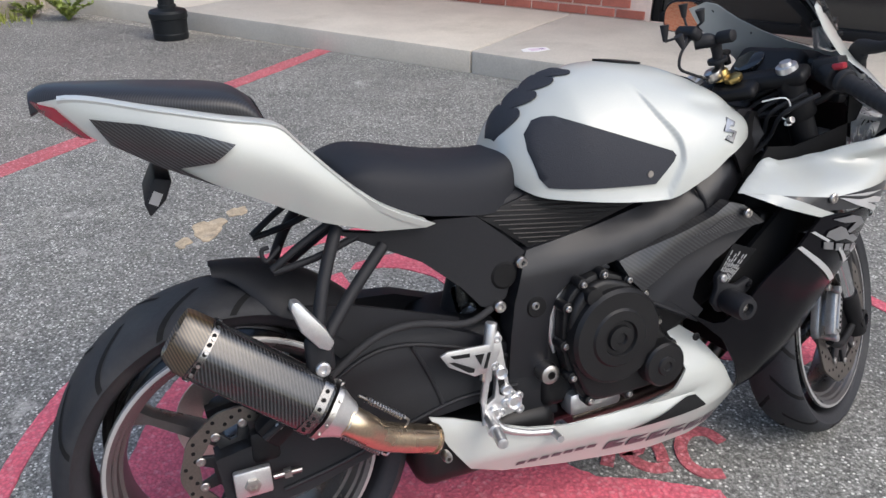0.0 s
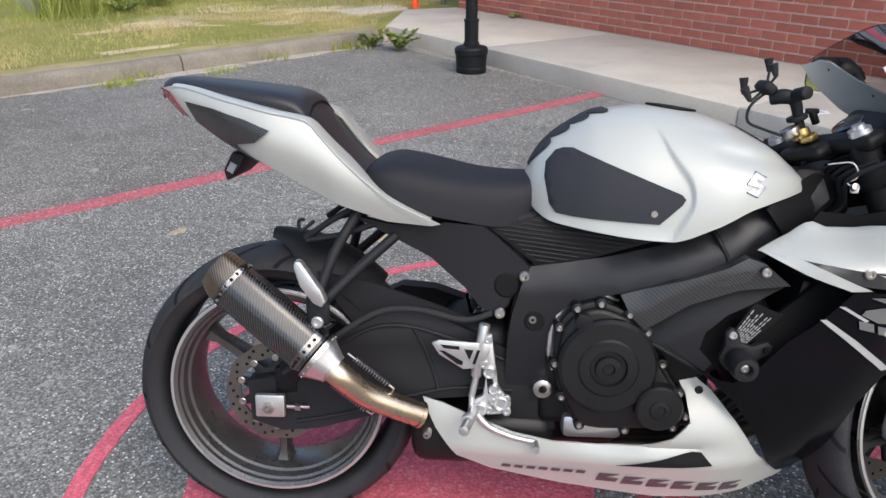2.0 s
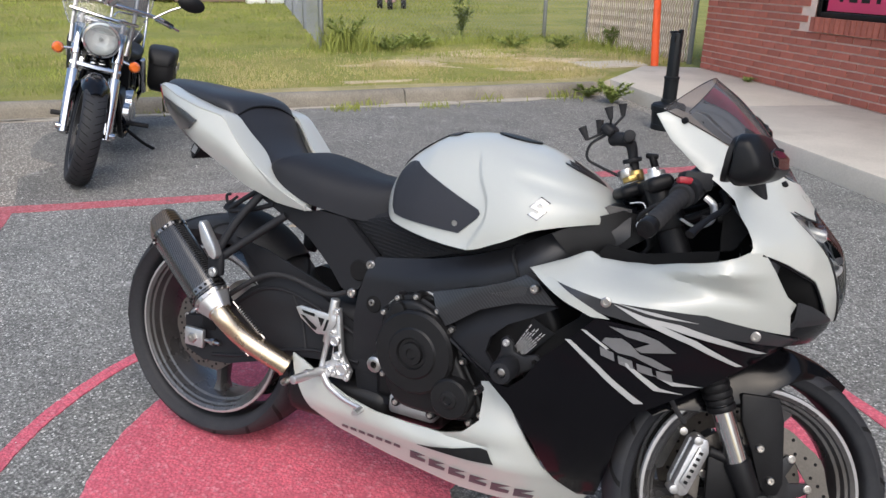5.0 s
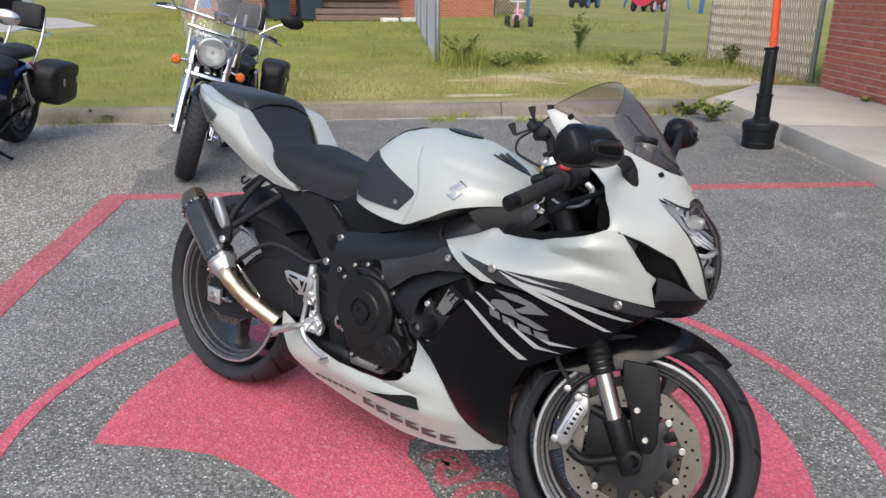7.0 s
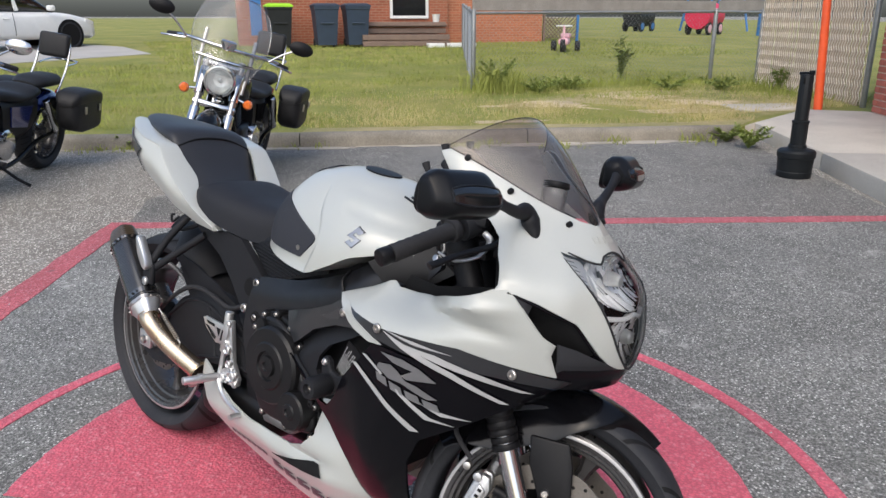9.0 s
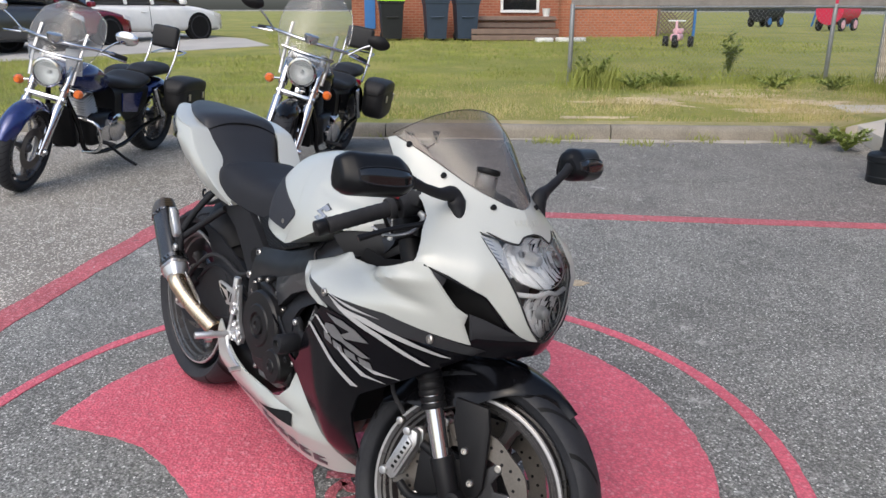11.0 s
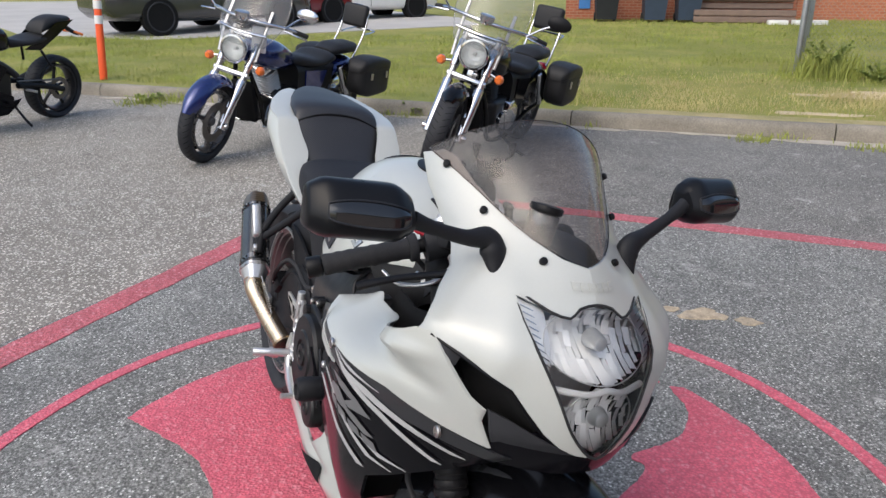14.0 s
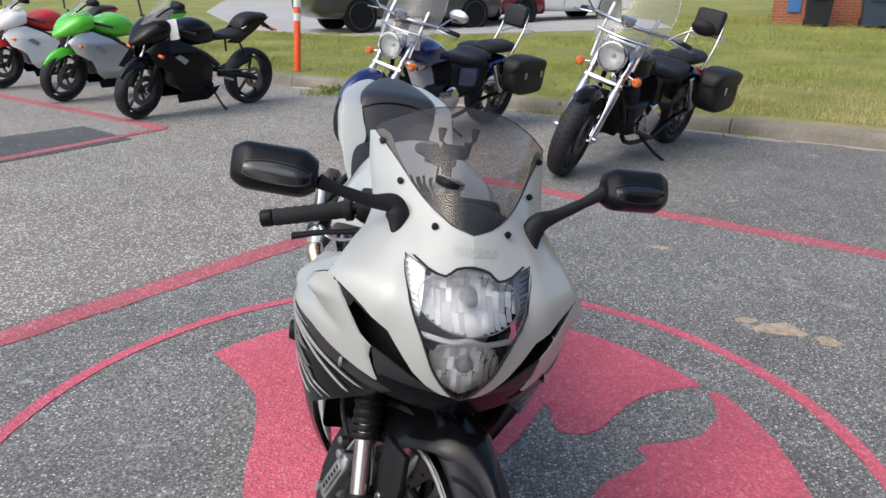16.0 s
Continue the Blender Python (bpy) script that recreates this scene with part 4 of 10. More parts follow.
def tank_y(x, z):
    v = min(1, max(0, (z - zb(x)) / max(1e-4, zt(x) - zb(x))))
    y = wt(x) * math.sqrt(max(0, 1 - v ** 2.3))
    rec = ease(0.0015, -0.0045, x - ridge(z)) * (0.45 + 0.55 * ease(0.60, 0.76, x)) * ease(0.53, 0.57, x) * ease(0.90, 0.845, z) * ease(0.0, 0.14, v + 0.05)
    flute = 0.0105 * math.exp(-((z - (0.834 - 0.20 * (x - 0.90))) / 0.012) ** 2) * ease(0.83, 0.89, x)
    flute += 0.006 * math.exp(-((z - (0.868 - 0.16 * (x - 0.90))) / 0.010) ** 2) * ease(0.78, 0.85, x)
    return max(0, y - 0.0075 * rec - flute)


def spread(tab_x, n):
    return [tab_x[0] + (tab_x[1] - tab_x[0]) * i / n for i in range(n + 1)]


secs = []
for x in spread((0.512, 1.055), 230):
    row = []
    for j in range(81):
        th = math.pi * j / 80
        z = zb(x) + (zt(x) - zb(x)) * math.sin(th) ** 0.95
        row.append((x, (-1 if j < 40 else 1) * tank_y(x, z) if j != 40 else 0, z))
    secs.append(row)
tank = bp("fuel_tank", loft(secs), "white_paint", "pearl white fuel tank with sculpted knee recesses", None, 60)
for s in (-1, 1):
    pad = bp("knee_pad", panel([(0.549, 0.785), (0.552, 0.812), (0.570, 0.834), (0.585, 0.840), (0.602, 0.841), (0.687, 0.808), (0.790, 0.768), (0.796, 0.760), (0.790, 0.750), (0.752, 0.714), (0.60, 0.719), (0.570, 0.722), (0.558, 0.738)], tank_y, 0.003, 0.012, "y", s, 0.003, None, 0), "pad_rubber", "dark grey textured rubber knee pad", tank, 60)
    bp("pad_badge", rod((0.742, s * (tank_y(0.742, 0.733) + 0.003), 0.733), (0.742, s * (tank_y(0.742, 0.733) + 0.0045), 0.733), 0.006, 16), "steel", "", pad)
    o = [(0.900, 0.790), (0.917, 0.810), (0.936, 0.800), (0.926, 0.794), (0.918, 0.799), (0.913, 0.793), (0.933, 0.785), (0.918, 0.768), (0.899, 0.777), (0.909, 0.783), (0.916, 0.778), (0.922, 0.784)]
    bp("emblem_backing", panel([((x - 0.918) * 1.10 + 0.918, (z - 0.789) * 1.10 + 0.789) for x, z in o], tank_y, 0.001, 0.02, "y", s, 0.0014), "dark_decal", "", tank)
    bp("tank_emblem", panel(o, tank_y, 0.001, 0.02, "y", s, 0.0026), "emblem_bright", "small bright angular emblem", tank)


def tank_top(y, x):
    """Height of the tank at (x, y), for what lies on its back."""
    w_ = max(wt(x), 1e-3)
    v = max(0.0, 1 - (min(abs(y), w_ * 0.98) / w_) ** 2) ** (1 / 2.3)
    return zb(x) + (zt(x) - zb(x)) * v


def on_tank(outline, lift, th, step=0.012):
    """A thin pad laid on the tank from above: outline in (y, x)."""
    b = panel(outline, tank_top, 0, step, "x", 1, lift)
    for v in b.verts:
        v.co = (v.co.z, v.co.y, v.co.x)
    g = bmesh.ops.extrude_face_region(b, geom=b.faces[:])
    bmesh.ops.translate(b, vec=(0, 0, -th), verts=[v for v in g["geom"] if isinstance(v, bmesh.types.BMVert)])
    return b


# vertebra-shaped protector along the back of the tank
spine = []
for i in range(53):
    f = i / 52
    lobe = abs(math.sin(math.pi * 4 * f)) ** 0.5
    spine.append((0.020 + 0.034 * lobe * (1 - 0.25 * f), 0.522 + 0.145 * f + 0.016 * lobe))
bp("tank_pad", on_tank(spine + [(-y, x) for y, x in spine[::-1]], 0.0035, 0.002, 0.008), "pad_rubber", "black spine-shaped tank protector", tank, 60)
bp("filler_cap", on_tank([(0.035 * math.cos(a), 0.80 + 0.05 * math.sin(a)) for a in (2 * math.pi * k / 24 for k in range(24))], 0.004, 0.006), "black_satin", "black fuel filler cap", tank, 50)
for k in range(5):
    pts_ = [(-0.058 + 0.015 * k, 0.925 + 0.006 * (k % 2)), (-0.052 + 0.012 * k, 0.950), (-0.034 + 0.009 * k, 0.976), (-0.020 + 0.006 * k, 0.990), (0.0, 1.002 - 0.004 * k)]
    l_ = [(y, x) for y, x in pts_] + [(y + 0.006 + 0.003 * (k % 2), x - 0.004) for y, x in pts_[::-1]]
    bp("tank_sticker", on_tank(l_, 0.0022, 0.001, 0.01), "dark_decal", "thin black scrollwork sticker", tank, 50)

# rider seat
st = table([(0.205, 0.795), (0.225, 0.808), (0.26, 0.816), (0.30, 0.811), (0.36, 0.798), (0.42, 0.786), (0.50, 0.780), (0.54, 0.782), (0.556, 0.775)])
sb_ = table([(0.205, 0.780), (0.24, 0.752), (0.284, 0.728), (0.376, 0.703), (0.478, 0.686), (0.52, 0.700), (0.556, 0.735)])
sw = table([(0.205, 0.105), (0.225, 0.128), (0.27, 0.140), (0.34, 0.138), (0.42, 0.120), (0.48, 0.104), (0.53, 0.085), (0.556, 0.06)])
secs = []
for x in spread((0.205, 0.556), 26):
    row = []
    for j in range(25):
        c = math.cos(math.pi * j / 24)
        v = math.sin(math.pi * j / 24)
        row.append((x, -sw(x) * abs(c) ** 0.62 * (1 if c > 0 else -1), sb_(x) + (st(x) - sb_(x)) * v ** 0.5))
    secs.append(row)
seat = bp("rider_seat", loft(secs), "seat_vinyl", "matt black stitched vinyl rider seat", None, 70)

# tail
tw = table([(-0.21, 0.055), (-0.16, 0.100), (-0.10, 0.138), (-0.03, 0.172), (0.05, 0.190), (0.14, 0.186), (0.22, 0.166), (0.30, 0.152), (0.36, 0.140)])
tmid = table([(-0.2, 0.945), (0.0, 0.875), (0.1, 0.835), (0.2, 0.775), (0.36, 0.702)])


def tail_y(x, z):
    d = z - tmid(x)
    return tw(x) + 0.10 * d - 0.48 * (math.sqrt(d * d + 0.0004) - 0.02)


for s in (-1, 1):
    tail = bp("tail_panel", panel([(-0.197, 0.945), (-0.16, 0.951), (-0.05, 0.930), (0.045, 0.908), (0.108, 0.893), (0.140, 0.859), (0.175, 0.821), (0.21, 0.786), (0.26, 0.745), (0.352, 0.696), (0.335, 0.692), (0.25, 0.700), (0.163, 0.733), (0.09, 0.775), (0.025, 0.812), (-0.06, 0.852), (-0.132, 0.893), (-0.18, 0.93)], tail_y, 0.005, 0.010, "y", s), "white_paint", "white tail fairing panel", None, 50)
    inlay = bp("carbon_inlay", panel([(-0.133, 0.922), (-0.07, 0.912), (0.0, 0.893), (0.046, 0.875), (0.015, 0.852), (-0.030, 0.846), (0.0, 0.826), (0.025, 0.811), (-0.06, 0.853), (-0.112, 0.884)], tail_y, 0.003, 0.010, "y", s, 0.0065), "carbon", "dark carbon fibre inlay", tail, 50)
    bp("tail_light", panel([(-0.206, 0.947), (-0.175, 0.938), (-0.135, 0.893), (-0.15, 0.895), (-0.196, 0.932)], tail_y, 0.006, 0.02, "y", s, 0.003), "red_lens", "red tail light lens", None, 50)
ct = table([(-0.212, 0.957), (-0.19, 0.966), (-0.10, 0.961), (-0.02, 0.953), (0.05, 0.944), (0.082, 0.932), (0.115, 0.884), (0.15, 0.836), (0.19, 0.800), (0.215, 0.788)])
cw = table([(-0.212, 0.035), (-0.16, 0.070), (-0.06, 0.104), (0.05, 0.124), (0.11, 0.122), (0.17, 0.104), (0.215, 0.086)])
tail_top = table([(-0.19, 0.945), (-0.16, 0.950), (-0.05, 0.929), (0.045, 0.907), (0.108, 0.892), (0.140, 0.858), (0.175, 0.820), (0.21, 0.785), (0.26, 0.744), (0.352, 0.695)])
for s in (-1, 1):
    secs = []
    for x in spread((-0.17, 0.335), 42):
        z, yo = tail_top(x), tail_y(x, tail_top(x))
        yi = min(cw(x), yo - 0.012) - 0.003
        yi += (yo - 0.028 - yi) * ease(0.17, 0.25, x)
        secs.append([(x, s * (yo + 0.003), z - 0.001), (x, s * (yo - 0.010), z + 0.004), (x, s * yi, z + 0.001), (x, s * yi, z - 0.010), (x, s * (yo - 0.002), z - 0.012)])
    bp("tail_ledge", loft(secs), "white_paint", "white shelf beside the seat cowl", None, 50)
secs = []
for x in spread((-0.212, 0.215), 34):
    row = []
    for j in range(21):
        c, v = math.cos(math.pi * j / 20), math.sin(math.pi * j / 20)
        row.append((x, -cw(x) * abs(c) ** 0.7 * (1 if c > 0 else -1), ct(x) - 0.030 * (1 - v ** 0.75) - (0.004 if abs(x - 0.098) < 0.006 else 0)))
    dp_ = 0.034 + 0.036 * ease(-0.2, 0.02, x)
    row += [(x, cw(x) * 0.8, ct(x) - dp_), (x, -cw(x) * 0.8, ct(x) - dp_)]
    secs.append(row)
cowl = bp("seat_cowl", loft(secs), "cowl", "black carbon-look single seat cowl", None, 50)
bp("cowl_seam", tube([(0.100, -0.121, 0.888), (0.097, -0.06, 0.911), (0.096, 0, 0.917), (0.097, 0.06, 0.911), (0.100, 0.121, 0.888)], 0.0028, 8), "dark_void", "", cowl)
bm = box((0.04, 0, 0.845), (0.36, 0.14, 0.05), 0.02, 3, pose(0, 0, 0, 0, 27, 0))
bp("undertail", bm, "plastic_black", "black plastic undertray")
bm = plate([(-0.066, 0.822), (-0.040, 0.815), (-0.054, 0.785), (-0.080, 0.762), (-0.086, 0.785)], -0.075, 0.075, 0.004)
bp("plate_bracket", bm, "plastic_black", "small black tail bracket")
bp("plate_print", box((-0.068, -0.076, 0.79), (0.014, 0.001, 0.02), 0, 1, pose(0, 0, 0, 0, 30, 0)), "silver_decal")

# rear subframe cover, side cover and main frame
for s in (-1, 1):
    sub = bp("subframe_cover", panel([(0.178, 0.706), (0.25, 0.690), (0.335, 0.688), (0.36, 0.696), (0.434, 0.690), (0.482, 0.650), (0.532, 0.605), (0.515, 0.585), (0.497, 0.560), (0.486, 0.530), (0.462, 0.512), (0.436, 0.522), (0.40, 0.565), (0.332, 0.624), (0.25, 0.668)], lambda x, z: 0.112 + 0.05 * max(0, z - 0.62) + 0.008 * ease(0.30, 0.45, x), 0.02, 0.03, "y", s), "plastic_black", "matt black subframe cover", None, 50)
    bp("cover_recess", revolve([(s * 0.124, 0), (s * 0.124, 0.022), (s * 0.1205, 0.026)], (0.483, 0, 0.572), "y", 20), "dark_void", "", sub)
    for p in ((0.516, 0.592), (0.470, 0.516)):
        bolt((p[0], s * 0.122, p[1]), 0.0115, s, "steel", sub, 0.010)
    cov_out = [(0.432, 0.692), (0.488, 0.652), (0.541, 0.610), (0.60, 0.618), (0.672, 0.640), (0.787, 0.678), (0.79, 0.688), (0.69, 0.694), (0.603, 0.705), (0.56, 0.712), (0.492, 0.694)]
    cover_b = bp("side_cover", panel([(0.432, 0.692), (0.488, 0.652), (0.541, 0.610), (0.60, 0.618), (0.672, 0.640), (0.787, 0.678), (0.79, 0.688), (0.69, 0.694), (0.603, 0.705), (0.56, 0.712), (0.492, 0.694)], lambda x, z: 0.102 + 0.10 * (x - 0.45) - 0.35 * max(0, z - 0.68), 0.01, 0.03, "y", s), "black_satin", "black ribbed side cover below the seat", None, 50)
    bm = None
    for k in range(13):
        pts_ = []
        for m_ in range(41):
            x = 0.43 + 0.36 * m_ / 40
            z = 0.735 - 0.0085 * k - 0.10 * (x - 0.43)
            if inside((x, z), cov_out) and edge_dist((x, z), cov_out) > 0.004:
                pts_.append((x, s * (0.1022 + 0.10 * (x - 0.45) - 0.35 * max(0, z - 0.68)), z))
        if len(pts_) > 2:
            bm = tube(pts_, 0.0017, 6, 1, bm)
    tagged(bp("cover_ribs", bm, "engine_black", "fine raised ribs", cover_b, 30), kind="stuff")

    def spar_y(x, z):
        up = 0.150 + 0.022 * ease(0.6, 0.85, x) - 0.07 * ease(0.90, 1.08, x)
        k = ease(0.70, 0.52, x)
        top = table([(0.5, 0.61), (0.53, 0.613), (0.671, 0.636), (0.865, 0.699), (0.96, 0.752), (1.05, 0.80)])(x)
        return up - 0.012 * k - 0.030 * ease(0.045, 0.0, top - z) * (1 - k * 0.5) - 0.02 * ease(0.50, 0.30, z)

    spar = bp("frame_spar", panel([(0.528, 0.612), (0.60, 0.622), (0.671, 0.634), (0.77, 0.662), (0.865, 0.698), (0.96, 0.752), (1.03, 0.803), (1.075, 0.80), (1.085, 0.75), (1.02, 0.68), (0.95, 0.645), (0.87, 0.626), (0.79, 0.604), (0.718, 0.577), (0.66, 0.562), (0.611, 0.548), (0.58, 0.520), (0.565, 0.480), (0.562, 0.43), (0.573, 0.342), (0.590, 0.265), (0.503, 0.265), (0.490, 0.32), (0.484, 0.383), (0.486, 0.46), (0.494, 0.52), (0.51, 0.575)], spar_y, 0.05, 0.022, "y", s), "frame_black", "satin black cast aluminium frame spar", None, 45)
    bp("frame_hole", revolve([(s * 0.142, 0), (s * 0.142, 0.018), (s * 0.1375, 0.021)], (0.538, 0, 0.505), "y", 20), "dark_void", "", spar)
    bolt((0.534, s * 0.137, 0.509), 0.008, s, "steel", spar, 0.008)
    bp("pivot_nut", revolve([(s * 0.125, 0.006), (s * 0.154, 0.008), (s * 0.154, 0.013), (s * 0.151, 0.019), (s * 0.125, 0.021)], (0.558, 0, 0.367), "y", 24, None, False), "steel", "bare steel swingarm pivot nut", spar)
    bp("frame_joint", tube([(0.862, s * 0.139, 0.700), (0.868, s * 0.166, 0.682), (0.884, s * 0.172, 0.652), (0.890, s * 0.17, 0.630)], 0.004, 8), "plastic_black", "", spar)
for s in (-1, 1):
    bp("tank_front_cover", panel([(0.945, 0.742), (0.985, 0.764), (1.02, 0.782), (1.06, 0.796), (1.10, 0.790), (1.11, 0.745), (1.05, 0.700), (0.99, 0.69)], lambda x, z: 0.172 - 0.62 * max(0, x - 0.95) - 0.25 * max(0, z - 0.74), 0.01, 0.02, "y", s), "engine_black", "black cover wrapping the front of the tank", None, 50)
bp("steering_head", rod((1.13, 0, 0.70), (1.088, 0, 0.795), 0.040, 24, 0.004), "frame_black", "black steering head")
bp("airbox", box((0.72, 0, 0.66), (0.50, 0.20, 0.12), 0.03, 3), "plastic_black", "black airbox below the tank")

# engine
bm = box((0.72, 0, 0.40), (0.34, 0.26, 0.24), 0.02, 3)
engine = bp("engine", bm, "engine_black", "black engine block")
bp("cylinder_head", box((0.86, 0, 0.52), (0.24, 0.30, 0.22), 0.02, 3, pose(0, 0, 0, 0, -30, 0)), "engine_black", "", engine)
bp("gearbox", box((0.62, 0, 0.30), (0.20, 0.20, 0.16), 0.02, 3), "engine_black", "", engine)
bp("oil_cooler", box((1.02, 0, 0.46), (0.05, 0.34, 0.30), 0.01, 2, pose(0, 0, 0, 0, 12, 0)), "engine_black", "", engine)
case = smooth_line([(x, 0, z) for x, z in ((0.660, 0.556), (0.715, 0.535), (0.752, 0.500), (0.785, 0.435), (0.822, 0.375), (0.838, 0.325), (0.815, 0.300), (0.72, 0.292), (0.63, 0.300), (0.592, 0.36), (0.576, 0.43), (0.582, 0.505), (0.615, 0.545))], 4, True)
case2 = [(p.x, p.z) for p in case]
bm = plate(case2, -0.13, -0.165, 0.006)
bm = plate([((x - 0.69) * 0.93 + 0.69, (z - 0.425) * 0.93 + 0.425) for x, z in case2], -0.16, -0.182, 0.010, bm, 3)
cover = bp("clutch_cover", bm, "engine_black", "black bolted clutch cover", None, 35)
for C_, prof_ in (((0.676, 0, 0.436), [(-0.17, 0.096), (-0.192, 0.094), (-0.199, 0.088), (-0.2, 0.058), (-0.204, 0.054), (-0.205, 0.036), (-0.199, 0.033), (-0.199, 0.026), (-0.206, 0.024), (-0.207, 0.012), (-0.203, 0.010), (-0.203, 0)]),
                 ((0.776, 0, 0.358), [(-0.17, 0.047), (-0.205, 0.045), (-0.210, 0.041), (-0.211, 0.020), (-0.214, 0.018), (-0.215, 0.010), (-0.212, 0.008), (-0.212, 0)]),
                 ((0.628, 0, 0.523), [(-0.165, 0.017), (-0.192, 0.016), (-0.194, 0.0)])):
    bp("cover_dome", revolve(prof_, C_, "y", 44), "engine_black", "", cover, 30)
for i in range(0, len(case2), 4):
    x, z = case2[i]
    x, z = (x - 0.69) * 0.985 + 0.69, (z - 0.425) * 0.985 + 0.425
    bp("cover_lug", rod((x, -0.14, z), (x, -0.172, z), 0.011, 14, 0.002), "engine_black", "", cover)
    bolt((x, -0.172, z), 0.0062, -1, "steel", cover, 0.005)
bp("left_cover", plate([(x, z) for x, z in case2], 0.13, 0.18, 0.02), "engine_black", "black generator cover")
bp("crankcase_edge", tube([(0.578, -0.128, 0.40), (0.571, -0.128, 0.45), (0.578, -0.128, 0.505), (0.606, -0.128, 0.548), (0.655, -0.128, 0.562), (0.70, -0.128, 0.548)], [0.004, 0.010, 0.012, 0.012, 0.010, 0.003], 10, 4), "alloy", "bare alloy crankcase rim", engine)
bp("engine_casting", box((0.66, -0.125, 0.285), (0.12, 0.05, 0.05), 0.012, 2), "alloy", "bare alloy crankcase edge", engine)
# header pipes and lower silencer
for i in range(4):
    y = -0.12 + 0.08 * i
    bp("header_pipe", tube([(0.98, y, 0.52), (1.06, y, 0.42), (1.0, y * 0.7, 0.27), (0.85, y * 0.4, 0.20), (0.66, y * 0.2 - 0.02, 0.19)], 0.019, 10, 4), "disc_steel", "dull steel exhaust header")

# exhaust can on the right
e0, e1 = Vector((-0.050, -0.178, 0.584)), Vector((0.114, -0.203, 0.452))
ed = (e1 - e0).normalized()
eu = Vector((0, 1, 0)).cross(ed).normalized()
ev = ed.cross(eu)


def can_ring(c, r, n=30):
    """Six-sided section with well rounded corners."""
    out = []
    for i in range(n):
        a = 2 * math.pi * i / n
        k = 1 - 0.045 * math.cos(6 * a)
        out.append(c + eu * r * 1.10 * k * math.cos(a) + ev * r * 0.93 * k * math.sin(a))
    return out


can = bp("silencer", loft([can_ring(e0.lerp(e1, f), r) for f, r in ((0, 0.042), (0.04, 0.0432), (0.5, 0.044), (0.96, 0.0432), (1, 0.042))]), "carbon_can", "dark carbon fibre silencer can", None, 50)
bp("end_cap", loft([can_ring(e0, 0.0432), can_ring(e0 - ed * 0.014, 0.0425), can_ring(e0 - ed * 0.032 + eu * -0.004, 0.0385), can_ring(e0 - ed * 0.040 + eu * -0.006, 0.035), can_ring(e0 - ed * 0.036 + eu * -0.006, 0.029), can_ring(e0 - ed * 0.0, 0.025)]), "carbon_brown", "brown woven end cap", can, 50)
bp("band", loft([can_ring(e0 + ed * f, r) for f, r in ((0.002, 0.043), (0.002, 0.0452), (0.012, 0.0452), (0.012, 0.043))]), "band_steel", "riveted dark steel band", can)
bp("band", loft([can_ring(e1 - ed * f, r) for f, r in ((0.022, 0.043), (0.022, 0.0454), (0.006, 0.0454), (0.006, 0.043))]), "band_steel", "", can)
band2 = bp("clamp_band", loft([can_ring(e1 + ed * f, r) for f, r in ((0.004, 0.043), (0.004, 0.0452), (0.014, 0.0445), (0.014, 0.042))]), "steel", "", can)
bm = None
for i in range(14):
    a = 2 * math.pi * i / 14
    for base_, off_ in ((e0, 0.008), (e1, 0.011)):
        c = base_ + ed * off_ + eu * 0.0494 * math.cos(a) + ev * 0.0420 * math.sin(a)
        d = (eu * math.cos(a) + ev * math.sin(a)) * 0.0025
        bm = rod(c - d, c + d, 0.0028, 8, 0, bm)
tagged(bp("rivets", bm, "steel", "", can), kind="stuff")
bm = None
for i in range(20):
    a = 2 * math.pi * (i + 0.5) / 20
    for base_, off_ in ((e0, 0.007), (e1, -0.014)):
        c = base_ + ed * off_ + eu * 0.0496 * math.cos(a) + ev * 0.0420 * math.sin(a)
        d = (eu * math.cos(a) + ev * math.sin(a)) * 0.0016
        bm = rod(c - d, c + d, 0.0034, 8, 0, bm)
tagged(bp("band_slots", bm, "dark_void", "", can), kind="stuff")
bp("end_cone", loft([can_ring(e1 + ed * 0.014, 0.042), can_ring(e1 + ed * 0.042, 0.030), can_ring(e1 + ed * 0.050, 0.028)]), "alloy", "grey welded end cone", can, 50)
pipe_pts = [e1 + ed * 0.042, e1 + ed * 0.070, Vector((0.206, -0.190, 0.366)), Vector((0.255, -0.172, 0.335)), Vector((0.318, -0.150, 0.302))]
mid = bp("link_pipe", tube(pipe_pts, 0.0255, 24, 6), "titanium", "heat-coloured bare steel link pipe", None, 50)
for f in (0.10, 0.97):
    line = smooth_line(pipe_pts, 6)
    i = min(len(line) - 2, int(f * (len(line) - 1)))
    bp("pipe_collar", tube([line[i], line[i].lerp(line[i + 1], 0.6)], 0.0285, 24, 1), "titanium", "", mid)
for s in (1, -1):
    a_, b_ = Vector((0.168, -0.192, 0.410)) + eu * -0.036 * s, Vector((0.232, -0.180, 0.352)) + eu * -0.036 * s
    coil = [a_.lerp(b_, k / 96) + eu * 0.0055 * math.cos(k * 0.9) + Vector((0, 0.0055, 0)) * math.sin(k * 0.9) for k in range(97)]
    bp("pipe_spring", tube(coil, 0.0011, 5, 1), "steel", "small steel retaining spring", mid)
    bp("spring_hook", tube([a_ - (b_ - a_) * 0.2, a_, a_.lerp(b_, 0.02)], 0.0022, 6, 2), "steel", "", mid)
    bp("spring_hook", tube([b_, b_ + (b_ - a_) * 0.15, b_ + (b_ - a_) * 0.17 + eu * 0.012 * s], 0.0022, 6, 2), "steel", "", mid)
bp("lower_silencer", box((0.44, -0.02, 0.235), (0.30, 0.22, 0.12), 0.035, 3), "engine_black", "dark silencer box below the engine")
